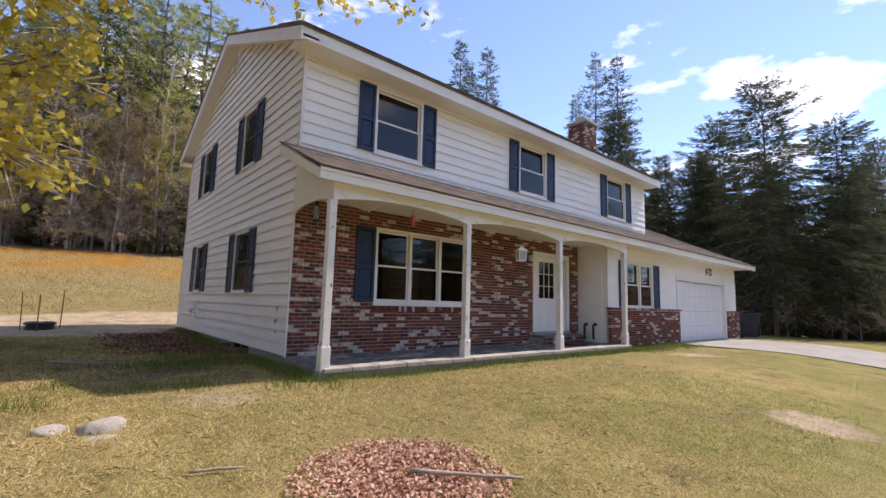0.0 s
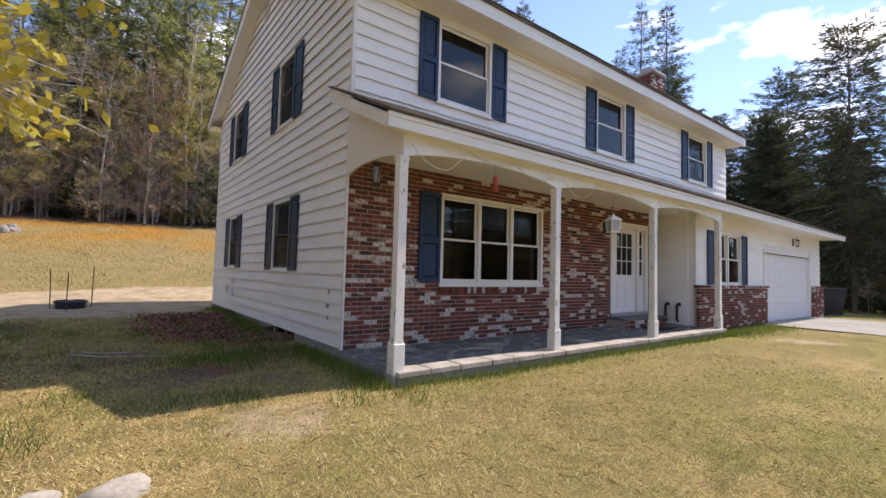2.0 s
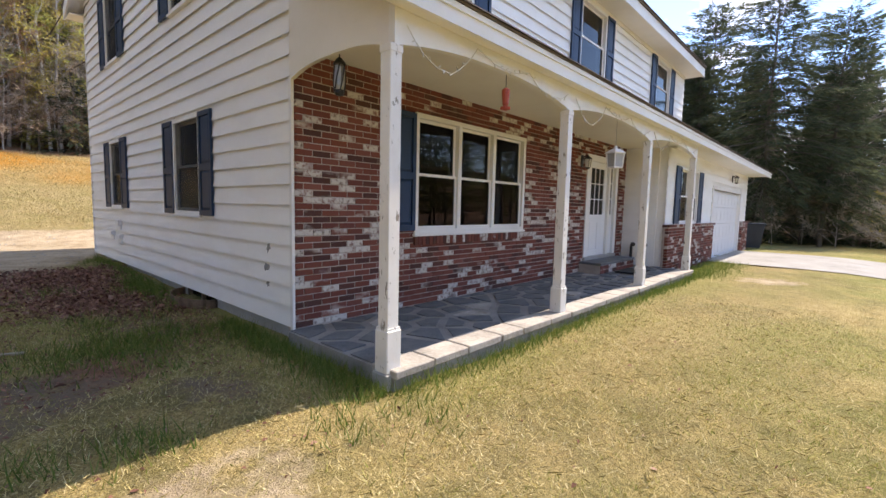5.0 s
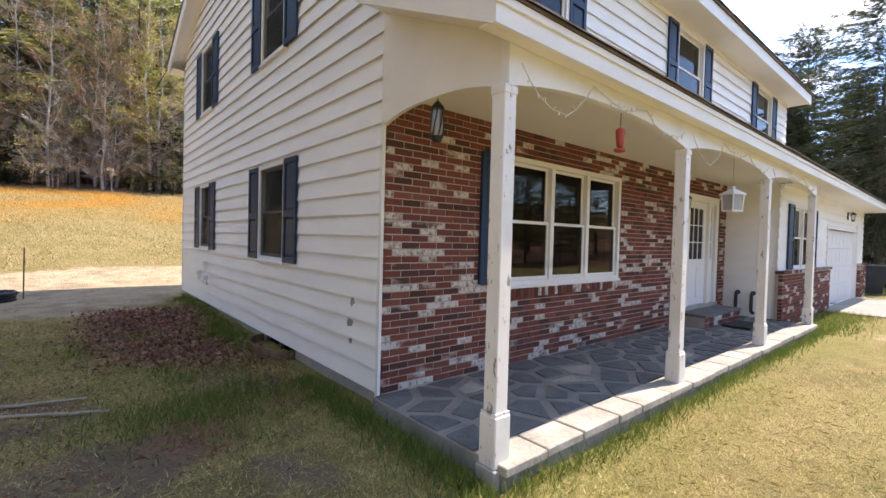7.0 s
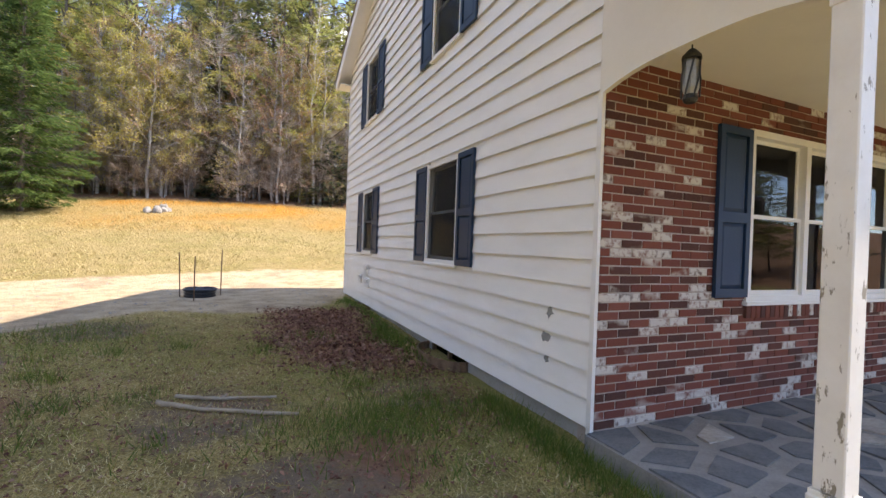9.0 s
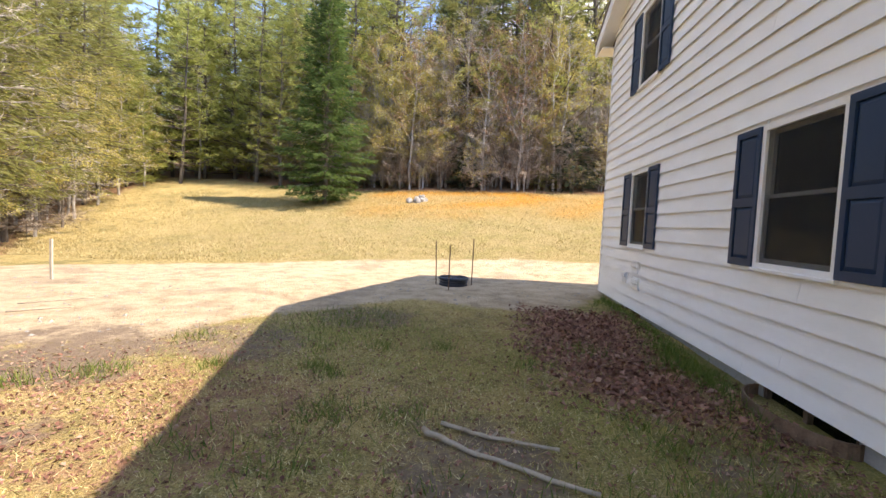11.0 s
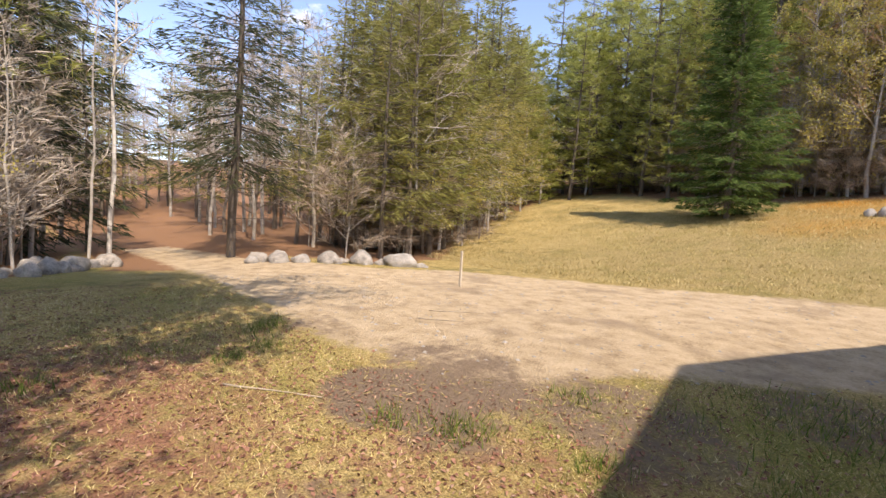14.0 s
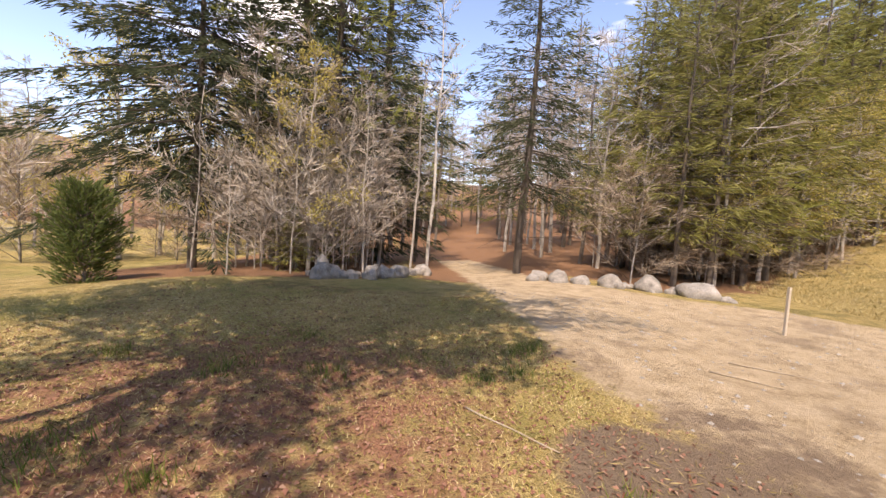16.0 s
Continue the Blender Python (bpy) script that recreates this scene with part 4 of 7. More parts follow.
def sconce(name, label, x, y, z):
    ob = thing(name, label, "wall lamp", pose(x, y, z))
    part("back_plate", box(bmesh.new(), -0.05, 0.05, -0.02, 0.0, -0.12, 0.12, 0.006), M_BLACK, ob)
    part("arm", tube(bmesh.new(), [(0, -0.02, 0.06), (0, -0.09, 0.12), (0, -0.13, 0.10)], 0.009, 6), M_BLACK, ob)
    part("roof", lathe(bmesh.new(), [(0.085, 0.03), (0.08, 0.045), (0.03, 0.09), (0.008, 0.11)], 8, (0, -0.13, 0)), M_BLACK, ob)
    part("glass", lathe(bmesh.new(), [(0.045, -0.13), (0.065, 0.03)], 8, (0, -0.13, 0)), M_CURTAIN, ob, "clouded glass body")
    part("base", lathe(bmesh.new(), [(0.015, -0.17), (0.05, -0.145), (0.05, -0.13)], 8, (0, -0.13, 0)), M_BLACK, ob)
    for i in range(4):
        a = math.pi * (i + 0.5) / 2
        part("bar", tube(bmesh.new(), [(0.05 * math.cos(a), -0.13 + 0.05 * math.sin(a), -0.13), (0.07 * math.cos(a), -0.13 + 0.07 * math.sin(a), 0.03)], 0.006, 5), M_BLACK, ob)


sconce("wall_lamp", "black carriage lamp on the brick beside the door", 9.36, YF - 0.002, 2.80)
sconce("wall_lamp", "black carriage lamp over the garage door", 19.2, WING_Y - 0.002, 3.02)

fd = thing("bird_feeder", "red plastic bird feeder hanging from the porch beam", "bird feeder", pose(4.5, 6.12, 0))
part("hook", tube(bmesh.new(), [(0, 0, 3.01), (0, 0, 3.14)], 0.004, 5), M_BLACK, fd)
part("bottle", lathe(bmesh.new(), [(0.02, 2.83), (0.03, 2.845), (0.042, 2.96), (0.04, 2.99), (0.015, 3.01)], 12), M_RED, fd)
part("tray", lathe(bmesh.new(), [(0.02, 2.79), (0.05, 2.80), (0.052, 2.82), (0.02, 2.83)], 12), M_RED, fd, "dull red feeding tray")
wc = thing("porch_lantern", "dark iron cage lantern hanging under the side arch", "lantern", pose(3.12, 6.98, 0))
part("hook", tube(bmesh.new(), [(0, 0, 3.12), (0, 0, 3.29)], 0.005, 5), M_BLACK, wc)
part("glass", lathe(bmesh.new(), [(0.035, 2.84), (0.05, 2.88), (0.045, 3.04), (0.035, 3.06)], 10), M_GALV, wc, "clouded glass body")
part("cap", lathe(bmesh.new(), [(0.06, 3.06), (0.055, 3.08), (0.02, 3.12)], 10), M_BLACK, wc)
part("base", lathe(bmesh.new(), [(0.03, 2.79), (0.045, 2.81), (0.04, 2.84)], 10), M_BLACK, wc)
for i in range(6):
    a = math.pi * i / 3
    part("bar", tube(bmesh.new(), [(0.05 * math.cos(a), 0.05 * math.sin(a), 2.82), (0.056 * math.cos(a + 0.5), 0.056 * math.sin(a + 0.5), 2.94), (0.05 * math.cos(a + 1), 0.05 * math.sin(a + 1), 3.07)], 0.006, 5), M_BLACK, wc)

# the string of little lights along the beam
rs = random.Random(5)
for a, b in zip(POSTS, POSTS[1:]):
    ob = thing("string_lights", "pale wire of small unlit lights drooping from the beam", "string lights", group="strings of lights on the porch")
    n = 3
    for k in range(n):
        u0, u1 = a + 0.1 + (b - a - 0.2) * k / n, a + 0.1 + (b - a - 0.2) * (k + 1) / n
        sag = (0.27, 0.07, 0.13)[k]
        z0, z1 = (3.24 - 0.08 * abs(2 * s - 1) for s in (k / n, (k + 1) / n))
        pts = [(u0 + (u1 - u0) * i / 10, PY - 0.055, z0 + (z1 - z0) * i / 10 - sag * 4 * (i / 10) * (1 - i / 10) + rs.uniform(-0.012, 0.012)) for i in range(11)]
        wire = part("wire", tube(bmesh.new(), pts, 0.004, 4), M_BULB, ob)
        for p in pts[1:-1]:
            d = Vector((rs.uniform(-1, 1), rs.uniform(-0.4, 0), rs.uniform(-1, 1))).normalized() * 0.035
            part("bulb", tube(bmesh.new(), [p, Vector(p) + d], [0.004, 0.006], 4), M_BULB, wire)

# step, mat, pipes
st = thing("door_step", "low step of brick and slate before the door", "step")
part("step_core", boxes((9.46, 11.30, 7.12, YF, 0.51, 0.70)), M_MORTAR, st)
part("tread", box(bmesh.new(), 9.44, 11.32, 7.09, YF - 0.02, 0.70, 0.75, 0.006), M_SLATE, st, "grey slate tread")
for i in range(9):
    part("brick", box(bmesh.new(), 9.47 + i * 0.205, 9.47 + i * 0.205 + 0.193, 7.105, 7.16, 0.53, 0.60, 0.004), M_BRICK, st)
    part("brick", box(bmesh.new(), 9.47 + i * 0.205, 9.47 + i * 0.205 + 0.193, 7.105, 7.16, 0.612, 0.69, 0.004), M_BRICK, st)
tagged(part("door_mat", box(bmesh.new(), 9.95, 10.75, 6.55, 7.02, 0.545, 0.565, 0.006), M_RUBBER), "dark rubber door mat on the flagstones", "mat")
for y in (7.30, 7.02):
    vp = thing("vent_pipe", "black bent vent pipe on the porch end wall", "pipe", group="vent pipes")
    part("pipe", tube(bmesh.new(), [(WING_X0 + 0.01, y, 1.02), (WING_X0 - 0.10, y, 1.02), (WING_X0 - 0.13, y, 0.98), (WING_X0 - 0.13, y, 0.68), (WING_X0 - 0.15, y - 0.02, 0.64), (WING_X0 - 0.20, y - 0.06, 0.63)], 0.032, 8), M_BLACK, vp)
    part("collar", tube(bmesh.new(), [(WING_X0 - 0.002, y, 1.02), (WING_X0 - 0.03, y, 1.02)], 0.05, 8), M_BLACK, vp)
# small fittings on the gable end
for y, z, w, h in ((15.0, 1.07, 0.24, 0.2), (14.45, 1.30, 0.3, 0.22), (14.4, 1.02, 0.3, 0.2)):
    pl = thing("wall_vent", "white hooded vent cover on the siding", "vent", group="vents on the siding")
    part("plate", box(bmesh.new(), XW - 0.03, XW + 0.01, y - w / 2, y + w / 2, z - h / 2, z + h / 2, 0.006), M_TRIM, pl)
    part("hood", box(bmesh.new(), XW - 0.06, XW - 0.03, y - w / 2 + 0.03, y + w / 2 - 0.03, z, z + h / 2 - 0.02, 0.008), M_TRIM, pl)
for i, (y, z, w, h) in enumerate(((8.14, 1.33, 0.10, 0.11), (8.20, 1.11, 0.15, 0.12), (8.17, 0.92, 0.08, 0.06))):
    bm = bmesh.new()
    rr = random.Random(i + 3)
    rim = []
    for k in range(13):
        t, q = 2 * math.pi * k / 13, rr.uniform(0.45, 1.15)
        yy, zz = y + w / 2 * q * math.cos(t), z + h / 2 * q * math.sin(t)
        lean = XW - 0.012 + 0.032 * (((z - h / 2 - Z0) % STEP) + zz - z + h / 2) / STEP
        rim.append((bm.verts.new((lean - 0.004, yy, zz)), bm.verts.new((lean + 0.004, yy, zz))))
    bm.faces.new([p for p, q in rim])
    bm.faces.new([q for p, q in reversed(rim)])
    for (p, q), (u, v) in zip(rim, rim[1:] + rim[:1]):
        bm.faces.new((p, u, v, q))
    tagged(part("siding_patch", bm, M_BARE), "bare grey patch where siding paint is gone", "patch", group="damaged siding patches")
# window wells
for a, b, z0, z1 in BASE_WIN:
    ww = thing("window_well", "rusty corrugated steel well round the basement window", "window well", group="window wells")
    bm = bmesh.new()
    c, r = (a + b) / 2, (b - a) / 2 + 0.06
    rows = []
    for k in range(33):
        t = math.pi * k / 32
        q = 1 + 0.02 * (k % 2)
        x, y = XW + 0.05 - 0.34 * q * math.sin(t), c + r * q * math.cos(t)
        rows.append([bm.verts.new((x, y, 0.2)), bm.verts.new((x, y, 0.50))])
    for p, q in zip(rows, rows[1:]):
        bm.faces.new((p[0], q[0], q[1], p[1]))
    sol = part("curved_wall", bm, M_RUST, ww)
    sol.modifiers.new("thick", "SOLIDIFY").thickness = 0.012

# wheeled bin
bn = thing("wheeled_bin", "dark wheeled rubbish bin beside the garage", "bin", pose(23.7, 6.5, ground_z(23.7, 6.5), 0, 0, 12))
bm = bmesh.new()
lo = [bm.verts.new(p) for p in ((-0.26, -0.28, 0.05), (0.26, -0.28, 0.05), (0.26, 0.28, 0.05), (-0.26, 0.28, 0.05))]
hi = [bm.verts.new(p) for p in ((-0.36, -0.40, 1.02), (0.36, -0.40, 1.02), (0.36, 0.40, 1.02), (-0.36, 0.40, 1.02))]
bm.faces.new(lo[::-1]), bm.faces.new(hi)
for k in range(4):
    bm.faces.new((lo[k], lo[(k + 1) % 4], hi[(k + 1) % 4], hi[k]))
part("body", bm, M_PLASTIC, bn)
part("lid", box(bmesh.new(), -0.39, 0.39, -0.43, 0.44, 1.02, 1.10, 0.02), M_PLASTIC, bn)
part("handle", tube(bmesh.new(), [(-0.3, 0.5, 1.0), (0.3, 0.5, 1.0)], 0.02, 8), M_PLASTIC, bn)
for x in (-0.3, 0.3):
    wh = lathe(bmesh.new(), [(0.05, -0.03), (0.12, -0.025), (0.12, 0.025), (0.05, 0.03)], 14)
    bmesh.ops.transform(wh, matrix=pose(x, 0.3, 0.12, 0, 90, 0), verts=wh.verts)
    part("wheel", wh, M_RUBBER, bn)

# septic riser and its marking rods
sx, sy = -0.34, 16.75
sp = thing("septic_riser", "round dark ribbed tank lid standing out of the gravel", "tank lid", pose(sx, sy, ground_z(sx, sy)))
part("riser", lathe(bmesh.new(), [(0.33, -0.05), (0.33, 0.03), (0.30, 0.035), (0.30, 0.06), (0.33, 0.065), (0.33, 0.09), (0.30, 0.095), (0.30, 0.12), (0.345, 0.125), (0.345, 0.15)], 28), M_PLASTIC, sp)
lid = part("lid", lathe(bmesh.new(), [(0.36, 0.15), (0.365, 0.165), (0.33, 0.185), (0.1, 0.195), (0.09, 0.205)], 28), M_PLASTIC, sp)
for i in range(12):
    a = 2 * math.pi * i / 12
    part("rib", tube(bmesh.new(), [(0.1 * math.cos(a), 0.1 * math.sin(a), 0.198), (0.31 * math.cos(a), 0.31 * math.sin(a), 0.19)], 0.012, 5), M_PLASTIC, lid)
for x, y, h, tx in ((-0.74, 16.72, 1.0, -0.04), (-0.39, 15.98, 0.96, 0.0), (0.08, 16.85, 1.08, 0.01)):
    z = ground_z(x, y)
    tagged(part("marking_rod", tube(bmesh.new(), [(x, y, z - 0.1), (x + tx * 0.5, y, z + h * 0.5), (x + tx, y, z + h)], 0.013, 6), M_RUST), "thin rusty steel rod marking the tank lid", "rod", group="rods round the tank lid")
z = ground_z(-8.4, 14.64)
tagged(part("wooden_stake", box(box(bmesh.new(), -8.43, -8.37, 14.62, 14.66, z - 0.1, z + 0.80, 0.006), -8.425, -8.375, 14.622, 14.658, z + 0.8, z + 0.83), M_STAKE), "pale wooden stake in the dirt", "stake")


def stick(label, pts, r0, r1, seed):
    rr = random.Random(seed)
    full = []
    for (x0, y0, z0), (x1, y1, z1) in zip(pts, pts[1:]):
        for k in range(6):
            s = k / 6
            full.append((x0 + (x1 - x0) * s + rr.uniform(-0.012, 0.012), y0 + (y1 - y0) * s + rr.uniform(-0.012, 0.012), z0 + (z1 - z0) * s))
    full.append(pts[-1])
    full = [(x, y, ground_z(x, y) + dz + r0 * 0.7) for x, y, dz in full]
    n = len(full) - 1
    bm = tube(bmesh.new(), full, [r0 + (r1 - r0) * k / n + rr.uniform(-0.1, 0.1) * r0 for k in range(n + 1)], 8)
    if len(pts) > 2:
        p = Vector(full[6])
        tube(bm, [p, p + Vector((0.05, 0.06, 0.02))], [r1, r1 * 0.6], 6)
    ob = part("fallen_stick", bm, M_STICK)
    ob.data.shade_smooth()
    return tagged(ob, label, "stick", group="sticks on the ground")


stick("pale dead branch lying on the lawn", [(0.10, 9.64, 0.02), (0.45, 9.53, 0.0), (0.93, 9.44, 0.0)], 0.019, 0.013, 1)
stick("long pale dead branch lying on the lawn", [(-0.04, 9.52, 0.02), (0.35, 9.28, 0.0), (1.08, 8.95, 0.0)], 0.022, 0.014, 2)
stick("straight pale stick lying on bark mulch", [(1.98, 2.62, 0.03), (2.62, 2.14, 0.03)], 0.016, 0.011, 3)
stick("short thin stick on the dry lawn", [(0.75, 3.35, 0.02), (1.05, 3.25, 0.02)], 0.012, 0.007, 4)
stick("dark twig lying on the dirt", [(-6.2, 11.9, 0.0), (-5.7, 12.4, 0.0)], 0.012, 0.006, 5)
stick("dark twig lying on the dirt", [(-6.6, 12.4, 0.0), (-6.0, 13.1, 0.0)], 0.010, 0.005, 6)
stick("thin twig lying on the lawn", [(-4.9, 8.9, 0.01), (-4.2, 9.5, 0.01)], 0.010, 0.005, 7)


def stone(name, label, x, y, w, d, h, seed, group="", sink=0.36, rz=0.0, rock=None):
    """A weathered boulder, w by d across and h high, sunk a little."""
    bm = bmesh.new()
    bmesh.ops.create_icosphere(bm, subdivisions=3, radius=0.5)
    off = Vector((seed * 3.7, seed * 1.9, seed * 5.1))
    for v in bm.verts:
        p = v.co.normalized()
        r = 0.5 * (1 + 0.30 * noise.noise(p * 1.3 + off) + 0.12 * noise.noise(p * 3.1 + off))
        # broken faces
        for k in range(9):
            q = Vector((noise.noise(off + Vector((k * 9.1, 0, 0))), noise.noise(off + Vector((0, k * 9.1, 0))), noise.noise(off + Vector((0, 0, k * 9.1))))).normalized()
            c = p.dot(q)
            if c > 0.5:
                r = min(r, 0.40 / c)
        v.co = Vector((p.x * r * w, p.y * r * d, (p.z * r + 0.5 - sink) * h / (1 - sink)))
    ob = part(name, bm, rock or M_STONE)
    ob.matrix_world = pose(x, y, ground_z(x, y) - 0.02, 0, 0, rz)
    ob.data.shade_smooth()
    return tagged(ob, label, "stone", group)


stone("garden_stone", "smooth pale field stone on the lawn", 0.38, 4.78, 0.40, 0.30, 0.125, 1, "stones on the lawn", rz=20, rock=M_STONE_SMOOTH)
stone("garden_stone", "small pale field stone on the lawn", 0.04, 4.92, 0.22, 0.18, 0.09, 2, "stones on the lawn", rock=M_STONE_SMOOTH)
stone("garden_stone", "flat stone sunk in the lawn", 0.36, 4.52, 0.28, 0.18, 0.045, 3, "stones on the lawn", rock=M_STONE_SMOOTH)
rk = random.Random(8)
for i, (x, y, w, h) in enumerate(((-12.55, 15.75, 1.25, 0.62), (-13.45, 14.85, 1.05, 0.62), (-13.95, 13.95, 1.0, 0.58), (-14.35, 13.2, 0.75, 0.42), (-14.65, 12.6, 0.85, 0.55), (-15.2, 12.15, 0.8, 0.5),
                                  (-12.95, 15.3, 0.4, 0.3), (-12.1, 16.2, 0.5, 0.22), (-13.7, 14.45, 0.35, 0.25), (-14.9, 11.9, 0.5, 0.35))):
    stone("boulder", "grey granite boulder edging the yard", x, y, w * 0.95, w * 0.75, h * 0.72, 20 + i, "boulders edging the yard", rz=rk.uniform(0, 180), rock=M_STONE_PALE if i % 3 else None)
for i in range(16):
    s = i / 15
    w = rk.uniform(0.18, 0.42)
    stone("boulder", "small rough rock wedged between boulders", -12.25 - 2.9 * s + rk.uniform(-0.25, 0.25), 16.1 - 4.1 * s + rk.uniform(-0.2, 0.2), w, w * 0.8, w * rk.uniform(0.45, 0.7), 130 + i, "boulders edging the yard", rz=rk.uniform(0, 180), rock=M_STONE if i % 2 else M_STONE_PALE)
for i in range(26):
    s = i / 25
    x, y = -12.9 - 3.2 * s * s + rk.uniform(-0.35, 0.35), 5.7 + 2.7 * s + rk.uniform(-0.3, 0.3)
    w = rk.uniform(0.28, 0.75)
    stone("boulder", "pale broken rock in a loose row", x, y, w, w * 0.8, w * rk.uniform(0.4, 0.65), 50 + i, "loose rocks by the path", rz=rk.uniform(0, 180), rock=M_STONE_PALE)
stone("boulder", "grey rock at the edge of the grass", -13.2, 5.75, 0.62, 0.5, 0.52, 90, "loose rocks by the path")
for i in range(7):
    stone("boulder", "grey rock in a small heap on the field", -3.75 + rk.uniform(-0.6, 0.6), 31.3 + rk.uniform(-0.3, 0.3), rk.uniform(0.3, 0.6), 0.4, rk.uniform(0.25, 0.45), 100 + i, "rock heap on the field")

# ---- trees ----
def quads_mesh(name, quads, material):
    """A mesh of loose quads, given as an array (n, 4, 3)."""
    q = np.asarray(quads, dtype=np.float32)
    n = len(q)
    me = bpy.data.meshes.new(name)
    me.vertices.add(4 * n)
    me.vertices.foreach_set("co", q.reshape(-1))
    me.loops.add(4 * n)
    me.loops.foreach_set("vertex_index", np.arange(4 * n, dtype=np.int32))
    me.polygons.add(n)
    me.polygons.foreach_set("loop_start", np.arange(0, 4 * n, 4, dtype=np.int32))
    me.materials.append(material)
    me.update(calc_edges=True)
    return me


def slivers(p, d, length, width, rng, bend=0.0):
    """Narrow leaf shapes from points p along directions d."""
    p, d = np.asarray(p, float), np.asarray(d, float)
    d /= np.linalg.norm(d, axis=1, keepdims=True) + 1e-9
    s = np.cross(d, rng.normal(size=d.shape))
    s /= np.linalg.norm(s, axis=1, keepdims=True) + 1e-9
    L, W = np.asarray(length).reshape(-1, 1), np.asarray(width).reshape(-1, 1)
    m = p + d * L * 0.45
    tip = p + d * L
    tip[:, 2] -= bend * L[:, 0]
    return np.stack([p, m + s * W / 2, tip, m - s * W / 2], axis=1)


class Wood:
    """Branches of one tree, as tubes in one mesh."""
    def __init__(self):
        self.v, self.f = [], []

    def limb(self, pts, r0, r1, n=5):
        pts = [Vector(p) for p in pts]
        k0, last = len(self.v), len(pts) - 1
        for i, p in enumerate(pts):
            d = (pts[min(i + 1, last)] - pts[max(i - 1, 0)]).normalized()
            u = Vector((0, 0, 1)).cross(d) if abs(d.z) < 0.9 else Vector((1, 0, 0)).cross(d)
            u.normalize()
            w = d.cross(u)
            r = r0 + (r1 - r0) * i / last
            for a in range(n):
                t = 2 * math.pi * a / n
                self.v.append(p + r * (math.cos(t) * u + math.sin(t) * w))
        for i in range(last):
            for a in range(n):
                b = (a + 1) % n
                self.f.append((k0 + i * n + a, k0 + i * n + b, k0 + (i + 1) * n + b, k0 + (i + 1) * n + a))

    def mesh(self, name, material):
        me = mesh_of(name, self.v, self.f, material)
        me.shade_smooth()
        return me


def trunk_line(rr, h, wander, n=9, lean=0.0):
    x = y = 0.0
    out = [Vector((0, 0, -0.3))]
    ax = rr.uniform(0, 6.28)
    for k in range(1, n + 1):
        x += rr.uniform(-wander, wander) + lean * math.cos(ax)
        y += rr.uniform(-wander, wander) + lean * math.sin(ax)
        out.append(Vector((x, y, h * k / n)))
    return out


def along(pts, s):
    s = max(0.0, min(0.9999, s)) * (len(pts) - 1)
    i = int(s)
    return pts[i].lerp(pts[i + 1], s - i)


